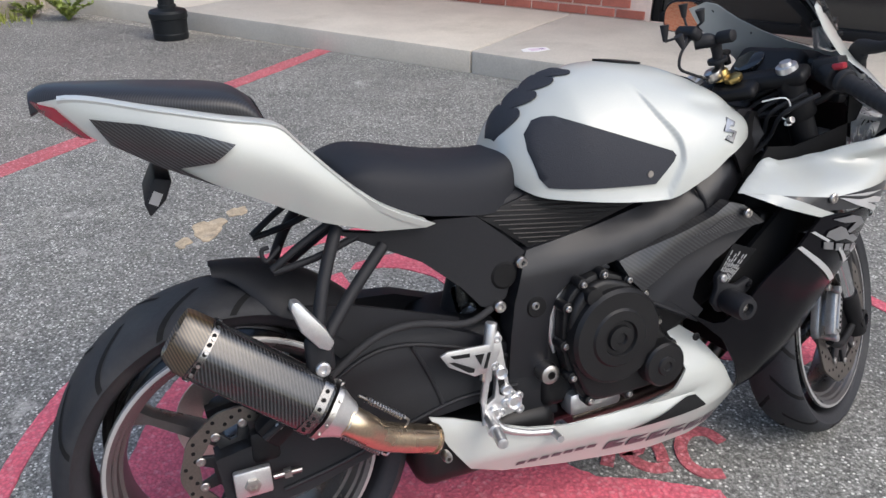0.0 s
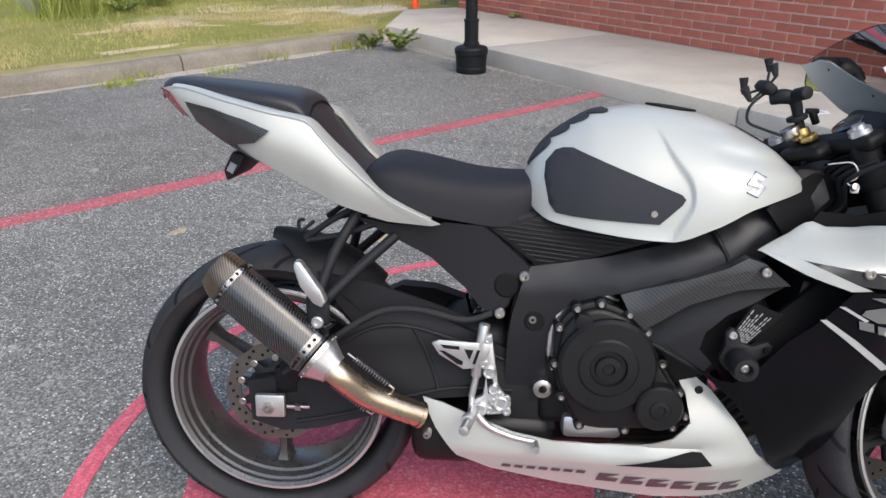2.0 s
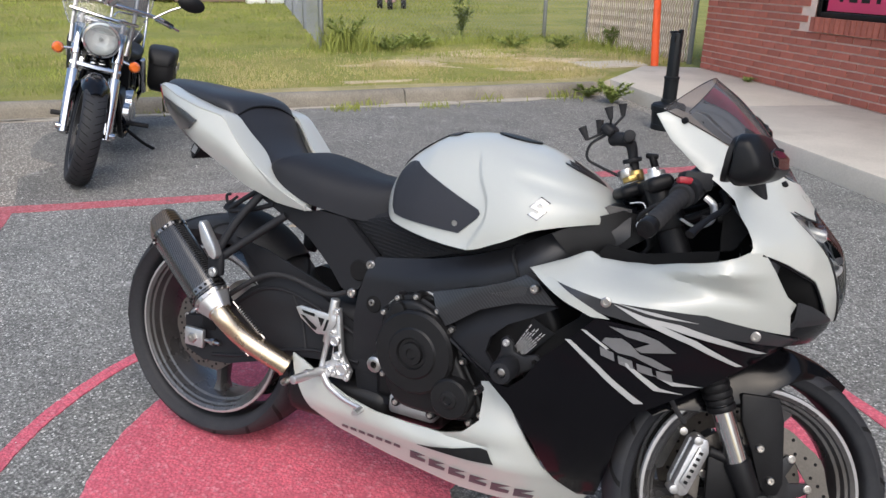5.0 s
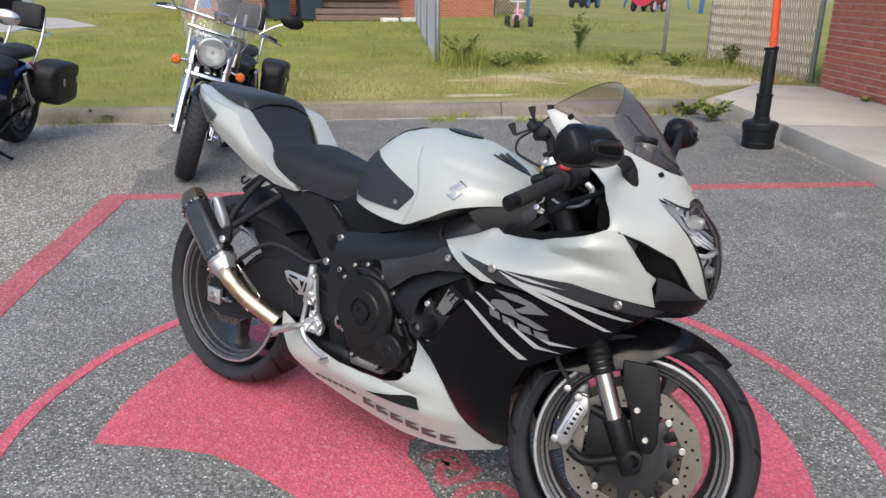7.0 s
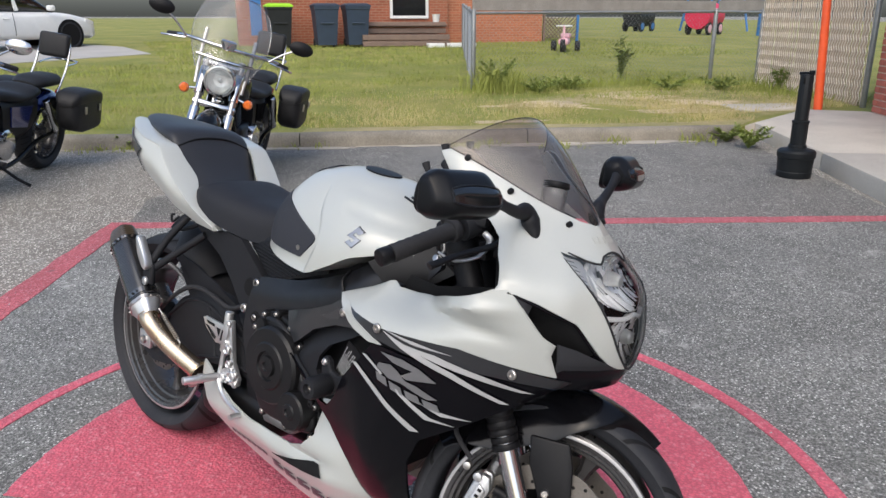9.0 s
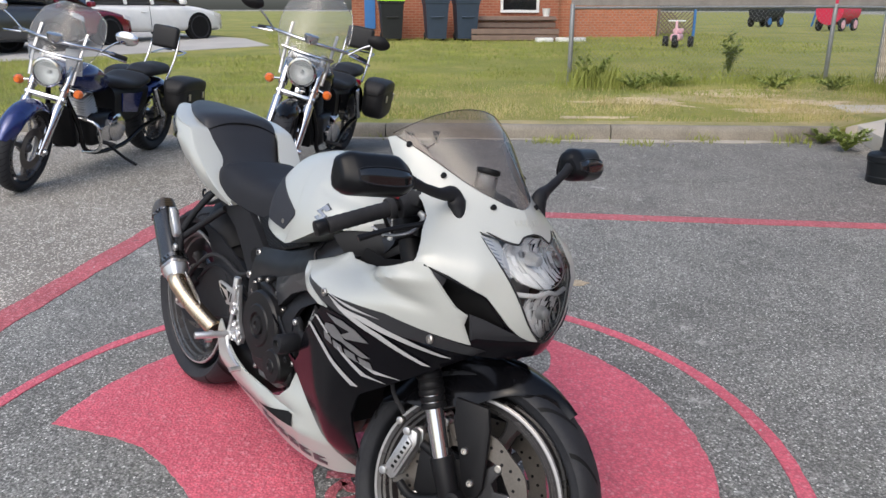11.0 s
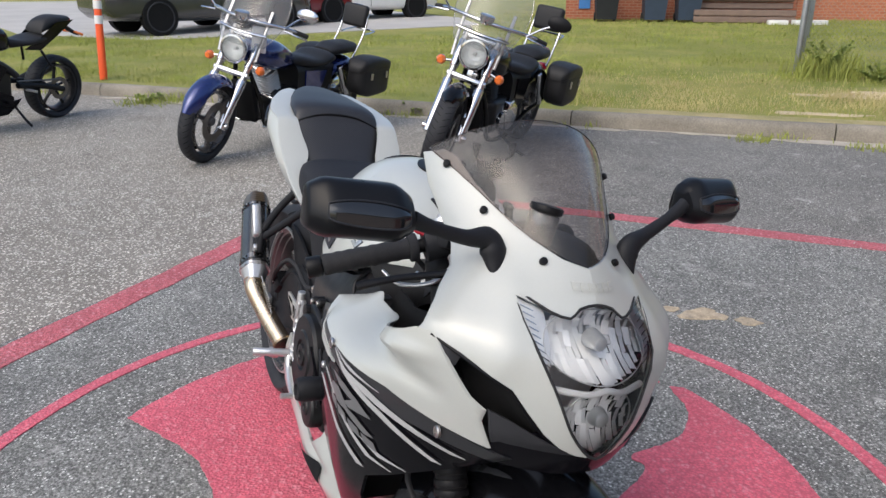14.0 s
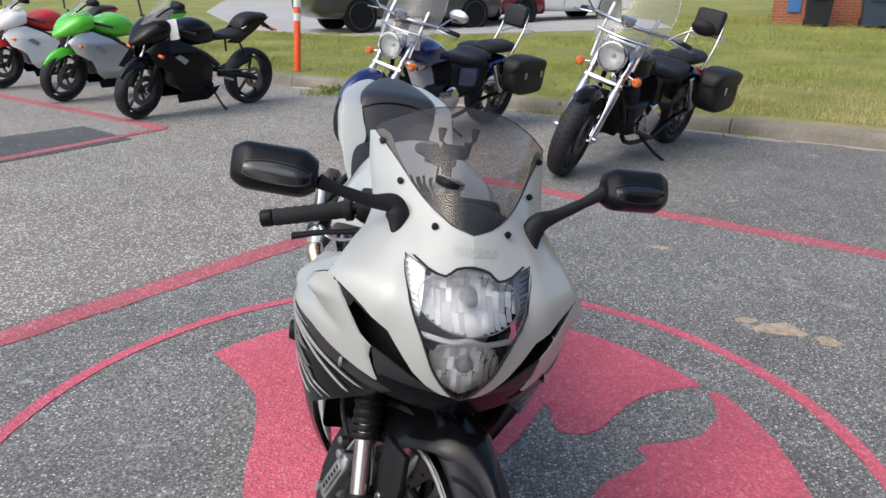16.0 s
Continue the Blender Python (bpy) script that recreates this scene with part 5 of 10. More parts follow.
bolt((0.330, -0.165, 0.275), 0.009, -1, "steel", None, 0.02)

# swingarm, hugger, chain side
for s in (-1, 1):
    arm = bp("swingarm", panel([(-0.052, 0.348), (0.03, 0.362), (0.10, 0.41), (0.17, 0.470), (0.255, 0.512), (0.33, 0.506), (0.42, 0.470), (0.52, 0.420), (0.56, 0.385), (0.55, 0.325), (0.44, 0.335), (0.33, 0.325), (0.22, 0.285), (0.10, 0.248), (0.02, 0.240), (-0.045, 0.262)], lambda x, z: 0.118 + 0.008 * math.sin(14 * z) + 0.012 * ease(0.42, 0.36, z) * ease(0.1, 0.3, x) - 0.02 * ease(0.46, 0.515, z), 0.045, 0.03, "y", s), "plastic_black", "matt black cast swingarm", None, 45)
    for rib in ([(0.06, 0.372), (0.13, 0.425), (0.21, 0.474), (0.29, 0.480), (0.40, 0.448), (0.51, 0.402)], [(0.05, 0.262), (0.16, 0.285), (0.27, 0.325), (0.38, 0.352), (0.50, 0.350)], [(0.30, 0.475), (0.33, 0.41), (0.35, 0.345)]):
        bp("arm_rib", tube([(x, s * (0.1195 + 0.008 * math.sin(14 * z) + 0.012 * ease(0.42, 0.36, z) * ease(0.1, 0.3, x) - 0.02 * ease(0.46, 0.515, z)), z) for x, z in rib], 0.0045, 8, 4), "plastic_black", "", arm)
    adj = bp("axle_adjuster", box((0, s * 0.128, 0.303), (0.062, 0.014, 0.050), 0.004, 2), "alloy", "alloy axle adjuster block", arm)
    bp("axle_nut", revolve([(s * 0.134, 0.014), (s * 0.142, 0.013), (s * 0.143, 0.007), (s * 0.139, 0.005), (s * 0.139, 0)], (-0.002, 0, 0.301), "y", 6), "steel", "", adj)
    bp("adjuster_bolt", rod((0.034, s * 0.126, 0.300), (0.082, s * 0.126, 0.300), 0.005, 10, 0, rod((0.052, s * 0.126, 0.300), (0.064, s * 0.126, 0.300), 0.0095, 6)), "steel", "", adj)
bp("swingarm_bridge", box((0.42, 0, 0.42), (0.14, 0.22, 0.12), 0.03, 3), "plastic_black", "black swingarm bridge")
bm = None
secs = []
for k in range(15):
    a = radians(91 - 45 * k / 14)
    R_ = 0.346 - 0.014 * k / 14
    c = Vector((R_ * math.cos(a), 0, 0.309 + R_ * math.sin(a)))
    n_ = Vector((math.cos(a), 0, math.sin(a)))
    hw = 0.030 + 0.070 * ease(0, 6, k)
    row = [c + Vector((0, hw * u, 0)) - n_ * ((0.014 + 0.046 * ease(0, 6, k)) * abs(u) ** 2.6) for u in [-1 + j / 6 for j in range(13)]]
    row += [p - n_ * 0.004 for p in row[::-1]]
    secs.append(row)
hug = bp("rear_hugger", loft(secs), "plastic_black", "black plastic rear mudguard", None, 60)
bp("hugger_arm", panel([(0.10, 0.585), (0.20, 0.568), (0.30, 0.535), (0.40, 0.500), (0.40, 0.468), (0.28, 0.480), (0.18, 0.47), (0.14, 0.52)], lambda x, z: 0.10, 0.008, 0.05, "y", -1), "plastic_black", "", hug)
bp("brake_hose", tube([(0.03, -0.125, 0.375), (0.12, -0.14, 0.445), (0.22, -0.138, 0.512), (0.30, -0.132, 0.522), (0.40, -0.128, 0.500), (0.455, -0.122, 0.515)], 0.0065, 10), "rubber", "black brake hose")
bm = box((0.06, -0.105, 0.39), (0.075, 0.045, 0.055), 0.012, 2, pose(0, 0, 0, 0, -38, 0))
bm = box((0.03, -0.10, 0.352), (0.05, 0.03, 0.06), 0.01, 2, None, bm)
cal = bp("rear_caliper", bm, "black_satin", "black rear brake caliper")
bolt((0.055, -0.128, 0.395), 0.007, -1, "steel", cal)
bp("shock", rod((0.40, 0.0, 0.36), (0.47, 0, 0.60), 0.03, 16), "plastic_black", "black rear shock absorber")
bp("oil_bottle", rod((0.43, -0.07, 0.50), (0.42, -0.07, 0.545), 0.022, 16, 0.003), "clear_glass", "small clear fluid bottle")
# chain, sprocket and the far side
bp("rear_sprocket", revolve([(0.092, 0.06), (0.092, 0.108), (0.098, 0.108), (0.098, 0.06)], (0, 0, 0.309), "y", 44, None, True), "steel", "steel rear sprocket")
bm = tube([(0, 0.095, 0.415), (0.54, 0.085, 0.40)], 0.008, 6, 1)
bm = tube([(0, 0.095, 0.203), (0.54, 0.085, 0.345)], 0.008, 6, 1, bm)
bp("drive_chain", bm, "disc_steel", "dull steel drive chain")
bp("side_stand", tube([(0.58, 0.16, 0.20), (0.55, 0.24, 0.11), (0.53, 0.305, 0.052)], [0.012, 0.011, 0.010], 12, 3, box((0.53, 0.31, 0.052), (0.06, 0.04, 0.010), 0.003, 2, pose(0, 0, 0, -9, 0, 0))), "black_satin", "black side stand resting on the asphalt")
# strap hook below the tail
bp("strap_hook", tube([(0.10, -0.10, 0.690), (0.075, -0.105, 0.672), (0.070, -0.105, 0.690), (0.082, -0.105, 0.694)], 0.0038, 8), "plastic_black", "black strap hook")

# pillion hangers and the folded pillion peg
for s in (-1, 1):
    bm = tube([(0.190, s * 0.118, 0.712), (0.150, s * 0.16, 0.640), (0.122, s * 0.196, 0.560)], 0.0105, 10, 3)
    bm = tube([(0.265, s * 0.118, 0.668), (0.19, s * 0.155, 0.605), (0.126, s * 0.196, 0.545)], 0.0105, 10, 3, bm)
    bm = tube([(0.185, s * 0.112, 0.722), (0.13, s * 0.110, 0.690), (0.082, s * 0.106, 0.656)], 0.0065, 8, 2, bm)
    bm = tube([(0.225, s * 0.112, 0.690), (0.15, s * 0.110, 0.664), (0.084, s * 0.106, 0.652)], 0.0065, 8, 2, bm)
    bm = box((0.124, s * 0.197, 0.538), (0.045, 0.018, 0.062), 0.008, 2, None, bm)
    h = bp("pillion_hanger", bm, "plastic_black", "black pillion footrest hanger", None, 50)
    bolt((0.124, s * 0.206, 0.517), 0.012, s, "alloy", h, 0.008)
    if s < 0:
        bp("pillion_peg", plate([(0.120, 0.558), (0.136, 0.550), (0.145, 0.562), (0.135, 0.585), (0.099, 0.638), (0.088, 0.640), (0.085, 0.628), (0.096, 0.590)], -0.198, -0.222, 0.004), "alloy", "folded silver pillion peg", h)

# rider footrest set, right
bm = plate([(0.437, 0.478), (0.455, 0.480), (0.462, 0.43), (0.470, 0.372), (0.497, 0.332), (0.492, 0.312), (0.455, 0.308), (0.418, 0.318), (0.414, 0.335), (0.440, 0.350), (0.446, 0.40), (0.436, 0.44)], -0.138, -0.152, 0.0025)
rs = bp("footrest_bracket", bm, "alloy", "machined silver footrest bracket", None, 30)
o = [(0.337, 0.462), (0.352, 0.468), (0.452, 0.462), (0.452, 0.446), (0.436, 0.412), (0.40, 0.408), (0.352, 0.438)]
heel = bp("heel_guard", plate(o, -0.152, -0.158, 0.0015), "alloy", "silver heel guard with slots", rs, 30)
bm = plate([(0.355, 0.459), (0.392, 0.456), (0.392, 0.449), (0.362, 0.452)], -0.1575, -0.1592, 0)
bm = plate([(0.352, 0.447), (0.362, 0.446), (0.400, 0.424), (0.398, 0.417), (0.388, 0.419)], -0.1575, -0.1592, 0, bm)
bm = plate([(0.402, 0.450), (0.420, 0.449), (0.412, 0.428)], -0.1575, -0.1592, 0, bm)
bm = plate([(0.427, 0.449), (0.433, 0.449), (0.424, 0.420), (0.418, 0.420)], -0.1575, -0.1592, 0, bm)
bp("guard_slots", bm, "dark_void", "", heel)
for x, z in ((0.448, 0.470), (0.440, 0.418), (0.487, 0.345), (0.488, 0.318), (0.452, 0.320), (0.470, 0.352), (0.46, 0.338)):
    bolt((x, -0.152, z), 0.009, -1, "alloy", rs, 0.007)
bp("master_cylinder", rod((0.425, -0.148, 0.39), (0.441, -0.148, 0.50), 0.011, 14, 0.002, rod((0.417, -0.148, 0.345), (0.427, -0.148, 0.395), 0.007, 10)), "alloy", "silver rear brake cylinder", rs)
bp("footpeg", rod((0.425, -0.15, 0.322), (0.405, -0.252, 0.322), 0.0105, 12, 0.002, rod((0.412, -0.20, 0.322), (0.411, -0.21, 0.322), 0.013, 12)), "alloy", "knurled silver footpeg", rs)
bp("brake_pedal", tube([(0.425, -0.160, 0.318), (0.452, -0.166, 0.290), (0.50, -0.172, 0.272), (0.548, -0.176, 0.264)], [0.009, 0.007, 0.006, 0.006], 10, 4, rod((0.546, -0.165, 0.262), (0.546, -0.205, 0.262), 0.0075, 10)), "alloy", "silver brake pedal", rs)
for x, z, r_ in ((0.452, 0.402, 0.013), (0.476, 0.336, 0.016), (0.436, 0.322, 0.014), (0.461, 0.366, 0.011)):
    bp("bracket_boss", revolve([(-0.150, r_), (-0.160, r_ * 0.95), (-0.162, r_ * 0.80), (-0.158, r_ * 0.55), (-0.158, 0)], (x, 0, z), "y", 20), "alloy", "", rs, 30)
bp("bracket_web", plate([(0.446, 0.396), (0.456, 0.396), (0.464, 0.366), (0.458, 0.352), (0.450, 0.356)], -0.1515, -0.1535, 0), "dark_void", "", rs)
bp("pedal_link", rod((0.418, -0.150, 0.345), (0.416, -0.158, 0.305), 0.006, 8), "alloy", "", rs)
bm = tube([(0.445, 0.14, 0.32), (0.42, 0.25, 0.322)], 0.0105, 10, 1)
bp("footpeg", bm, "alloy", "silver footpeg")

# fairing surface: front line, shoulder and half-width at each height
cz = table([(0.15, 1.15), (0.3, 1.27), (0.45, 1.38), (0.58, 1.44), (0.62, 1.466), (0.69, 1.48), (0.76, 1.468), (0.835, 1.408), (0.888, 1.366), (0.93, 1.32), (0.98, 1.255), (1.06, 1.15)])
xs_ = table([(0.2, 1.0), (0.5, 1.1), (0.65, 1.15), (0.78, 1.22), (0.85, 1.15), (0.9, 1.09), (1.0, 1.09)])
wz = table([(0.13, 0.07), (0.2, 0.135), (0.26, 0.185), (0.35, 0.220), (0.45, 0.245), (0.55, 0.265), (0.65, 0.274), (0.7, 0.274), (0.78, 0.268), (0.84, 0.236), (0.9, 0.195), (1.0, 0.178), (1.06, 0.165)])
PW = 1.6


def side_y(x, z):
    return side_raw(x, z) - 0.098 * ease(0.656, 0.724, z) * ease(1.30, 1.10, x) * ease(0.80, 0.77, z) - 0.022 * ease(1.04, 0.93, x) * ease(0.60, 0.66, z)


def side_raw(x, z):
    c, s, w = cz(z), xs_(z), wz(z)
    if x >= c:
        return 0.0
    if x > s:
        return w * (1 - ((x - s) / (c - s)) ** PW) ** (1 / PW)
    return w - 0.15 * max(0, 1.02 - x)


def front_x(y, z):
    c, s, w = cz(z), xs_(z), wz(z)
    return s + (c - s) * (1 - (min(abs(y), w * 0.995) / w) ** PW) ** (1 / PW)


brow = table([(1.06, 0.689), (1.10, 0.696), (1.20, 0.718), (1.29, 0.737), (1.36, 0.740)])
trough = table([(1.10, 0.690), (1.20, 0.701), (1.25, 0.700), (1.30, 0.695), (1.345, 0.688), (1.39, 0.683)])


def crease(x, z):
    """White side panel: a brow below its upper edge and a hollow under it that deepens forward."""
    k = ease(1.08, 1.20, x) * ease(1.37, 1.29, x)
    return side_y(x, z) + k * (0.012 * math.exp(-((z - brow(x)) / 0.012) ** 2) - 0.012 * math.exp(-((z - trough(x)) / 0.015) ** 2))


def belly_y(x, z):
    w = table([(0.30, 0.142), (0.40, 0.158), (0.60, 0.178), (0.80, 0.196), (0.88, 0.194), (0.95, 0.178), (1.0, 0.155), (1.08, 0.115)])(x)
    return w - 0.55 * max(0, 0.235 - z) - 0.055 * ease(0.29, 0.43, z) - 0.012 * math.exp(-((z - 0.262) / 0.012) ** 2) * ease(0.55, 0.7, x) * ease(0.95, 0.85, x)


for s in (-1, 1):
    side = bp("side_fairing", panel([(0.922, 0.676), (0.985, 0.701), (1.018, 0.719), (1.030, 0.721), (1.040, 0.717), (1.050, 0.713), (1.10, 0.713), (1.15, 0.719), (1.20, 0.736), (1.24, 0.747), (1.272, 0.757), (1.294, 0.766), (1.309, 0.775), (1.334, 0.777), (1.354, 0.747), (1.382, 0.698), (1.398, 0.684), (1.392, 0.664), (1.398, 0.622), (1.325, 0.640), (1.26, 0.656), (1.177, 0.657), (1.096, 0.654), (1.032, 0.664), (0.985, 0.669)], crease, 0.005, 0.009, "y", s), "white_paint", "pearl white upper side fairing", None, 50)
    dark = bp("fairing_insert", panel([(0.985, 0.669), (1.032, 0.664), (1.096, 0.654), (1.177, 0.657), (1.26, 0.656), (1.325, 0.640), (1.415, 0.612), (1.395, 0.596), (1.31, 0.612), (1.20, 0.618), (1.074, 0.630), (1.02, 0.654)], side_y, 0.005, 0.012, "y", s, -0.001), "grey_fairing", "dark grey fairing insert with pinstripes", None, 50)
    bp("fairing_lip", panel([(0.926, 0.676), (0.985, 0.670), (1.02, 0.656), (1.074, 0.632), (1.10, 0.622), (1.066, 0.620), (0.99, 0.646)], side_y, 0.004, 0.012, "y", s, 0.001), "white_paint", "", side, 50)
    low = bp("lower_fairing", panel([(0.768, 0.498), (0.83, 0.452), (0.880, 0.424), (0.905, 0.422), (0.94, 0.455), (0.98, 0.517), (1.033, 0.570), (1.074, 0.618), (1.20, 0.614), (1.31, 0.608), (1.392, 0.594), (1.32, 0.54), (1.235, 0.482), (1.168, 0.440), (1.135, 0.38), (1.115, 0.28), (1.085, 0.18), (1.05, 0.178), (1.005, 0.228), (0.965, 0.305), (0.912, 0.380), (0.825, 0.455)], side_y, 0.006, 0.018, "y", s, -0.004), "black_fairing", "gloss black lower fairing with grey graphics", None, 50)
    bm = panel([(1.022, 0.566), (1.033, 0.567), (1.09, 0.528), (1.175, 0.462), (1.158, 0.460), (1.08, 0.522)], side_y, 0.001, 0.018, "y", s, -0.0002)
    bm = panel([(1.050, 0.592), (1.060, 0.592), (1.105, 0.566), (1.10, 0.563)], side_y, 0.001, 0.018, "y", s, -0.0002, bm)
    bm = panel([(1.13, 0.545), (1.14, 0.545), (1.20, 0.500), (1.24, 0.490), (1.19, 0.494)], side_y, 0.001, 0.018, "y", s, -0.0002, bm)
    bm = panel([(1.16, 0.542), (1.20, 0.520), (1.27, 0.508), (1.22, 0.508)], side_y, 0.001, 0.018, "y", s, -0.0002, bm)
    bp("pinstripe", bm, "white_decal", "white pinstripes", low)
    bm = panel([(1.105, 0.652), (1.16, 0.640), (1.25, 0.606), (1.33, 0.556), (1.318, 0.556), (1.24, 0.598), (1.15, 0.632)], side_y, 0.001, 0.018, "y", s, 0.0025)
    bm = panel([(1.15, 0.641), (1.22, 0.634), (1.30, 0.610), (1.365, 0.584), (1.35, 0.584), (1.29, 0.602), (1.20, 0.626)], side_y, 0.001, 0.018, "y", s, 0.0025, bm)
    bm = panel([(1.11, 0.655), (1.18, 0.650), (1.25, 0.640), (1.18, 0.644)], side_y, 0.001, 0.018, "y", s, 0.0025, bm)
    bp("pinstripe", bm, "white_decal", "white pinstripes", dark)
    # angular grey emblem and its row of bars
    bm = panel([(1.101, 0.609), (1.154, 0.609), (1.189, 0.598), (1.219, 0.577), (1.162, 0.570), (1.150, 0.576), (1.176, 0.590), (1.133, 0.597)], side_y, 0.001, 0.014, "y", s, 0.0)
    bm = panel([(1.091, 0.577), (1.096, 0.586), (1.126, 0.591), (1.142, 0.583), (1.160, 0.566), (1.180, 0.562), (1.218, 0.542), (1.199, 0.539), (1.150, 0.560), (1.121, 0.562)], side_y, 0.001, 0.014, "y", s, 0.0, bm)
    bp("side_emblem", bm, "emblem_grey", "silver grey angular emblem", low)
    for k in range(4):
        x0, z0 = 1.088 + 0.034 * k, 0.566 - 0.0095 * k
        bp("emblem_bar", panel([(x0, z0), (x0 + 0.026, z0 - 0.006), (x0 + 0.030, z0 - 0.022), (x0 + 0.004, z0 - 0.016)], side_y, 0.001, 0.018, "y", s, 0.0), "emblem_grey", "", low)
    belly = bp("belly_pan", panel([(0.318, 0.334), (0.36, 0.326), (0.431, 0.304), (0.50, 0.280), (0.583, 0.266), (0.67, 0.262), (0.752, 0.268), (0.81, 0.290), (0.842, 0.322), (0.835, 0.37), (0.800, 0.440), (0.84, 0.412), (0.885, 0.378), (0.935, 0.318), (0.985, 0.245), (1.03, 0.205), (1.075, 0.180), (1.06, 0.160), (0.98, 0.138), (0.80, 0.130), (0.60, 0.150), (0.458, 0.180), (0.388, 0.212), (0.345, 0.275)], belly_y, 0.005, 0.018, "y", s), "white_paint", "white belly pan", None, 50)
    bp("belly_vent", panel([(0.704, 0.228), (0.79, 0.247), (0.85, 0.262), (0.868, 0.261), (0.888, 0.238), (0.83, 0.232), (0.77, 0.230)], belly_y, 0.001, 0.010, "y", s, 0.0065), "dark_void", "black vent slot", belly)
    for k in range(6):
        x0, z0 = 0.672 + 0.050 * k, 0.172 - 0.004 * k
        bp("belly_bar", panel([(x0, z0), (x0 + 0.040, z0), (x0 + 0.044, z0 + 0.010), (x0 + 0.016, z0 + 0.012), (x0 + 0.046, z0 + 0.024), (x0 + 0.006, z0 + 0.024)], belly_y, 0.001, 0.018, "y", s, 0.003), "belly_decal", "", belly)
    for k in range(7):
        x0 = 0.48 + 0.025 * k
        bp("belly_mark", panel([(x0, 0.190), (x0 + 0.018, 0.189), (x0 + 0.020, 0.198), (x0 + 0.004, 0.199)], belly_y, 0.001, 0.018, "y", s, 0.003), "belly_decal", "", belly)
    for p in ((1.090, 0.653), (1.342, 0.622)):
        bolt((p[0], s * (side_y(*p) + 0.001), p[1]), 0.0095, s, "steel", dark, 0.005)
    bolt((0.790, s * (belly_y(0.79, 0.47) + 0.006), 0.476), 0.008, s, "steel", low, 0.004)
    bolt((0.845, s * (side_y(0.845, 0.40) + 0.0), 0.402), 0.008, s, "black_satin", low, 0.004)
    bp("fairing_tab", box((1.034, s * 0.168, 0.7125), (0.022, 0.02, 0.006), 0.002), "plastic_black", "", side)
    # inner ram-air cover between frame and fairing
    fold = table([(0.735, 0.505), (0.815, 0.562), (0.90, 0.596), (0.985, 0.606)])
    cov = bp("inner_cover", panel([(0.696, 0.572), (0.752, 0.590), (0.814, 0.611), (0.879, 0.637), (0.913, 0.658), (0.940, 0.650), (0.985, 0.612), (0.949, 0.606), (0.902, 0.598), (0.819, 0.564), (0.759, 0.520), (0.740, 0.508), (0.715, 0.535)], lambda x, z: 0.190 + 0.16 * (x - 0.80) - 0.25 * max(0, z - 0.04 - fold(x)), 0.026, 0.014, "y", s), "carbon_cover", "black carbon-look ram-air cover", None, 50)
    bp("cover_gill", panel([(0.838, 0.603), (0.872, 0.614), (0.905, 0.634), (0.925, 0.634), (0.915, 0.616), (0.880, 0.604)], lambda x, z: 0.1912 + 0.16 * (x - 0.80) - 0.25 * max(0, z - 0.04 - fold(x)), 0.002, 0.02, "y", s), "carbon", "dark ribbed recess", cov, 50)
    bp("cover_lower", panel([(0.738, 0.506), (0.817, 0.562), (0.900, 0.596), (0.950, 0.604), (0.984, 0.602), (0.937, 0.575), (0.885, 0.548), (0.850, 0.512), (0.842, 0.478), (0.866, 0.452), (0.850, 0.432), (0.757, 0.486)], lambda x, z: 0.166 + 0.16 * (x - 0.80) + 0.024 * ease(0.0, 0.055, fold(x) - z), 0.012, 0.014, "y", s), "plastic_black", "black cover below the fold", cov, 50)
    bp("cover_edge", tube([(0.757, s * 0.186, 0.484), (0.800, s * 0.194, 0.461), (0.852, s * 0.202, 0.434)], 0.0045, 8, 3), "plastic_black", "", cov)
    bolt((0.939, s * 0.221, 0.637), 0.009, s, "steel", None, 0.006)
    bp("radiator_side", panel([(0.92, 0.46), (0.98, 0.55), (1.06, 0.62), (1.10, 0.60), (1.05, 0.45), (0.95, 0.40)], lambda x, z: 0.19, 0.01, 0.05, "y", s), "dark_void", "dark radiator shroud")
    # crash slider
    sl = bp("crash_slider", revolve([(0, 0), (0, 0.020), (s * 0.012, 0.024), (s * 0.050, 0.0245), (s * 0.060, 0.021), (s * 0.061, 0.012), (s * 0.050, 0.010), (s * 0.050, 0)], (0.905, s * 0.214, 0.470), "y", 28), "plastic_black", "black round crash slider", None, 30)
    bp("slider_plate", plate([(0.872, 0.468), (0.882, 0.495), (0.880, 0.520), (0.892, 0.530), (0.906, 0.520), (0.910, 0.500), (0.930, 0.494), (0.958, 0.504), (0.970, 0.494), (0.962, 0.478), (0.935, 0.462), (0.912, 0.444), (0.888, 0.446)], s * 0.204, s * 0.218, 0.004), "plastic_black", "", sl)
    bolt((0.905, s * 0.264, 0.470), 0.0085, s, "steel", sl, 0.003)
    bolt((0.893, s * 0.218, 0.516), 0.0075, s, "alloy", sl, 0.006)
    bolt((0.955, s * 0.218, 0.490), 0.0050, s, "black_satin", sl, 0.006)
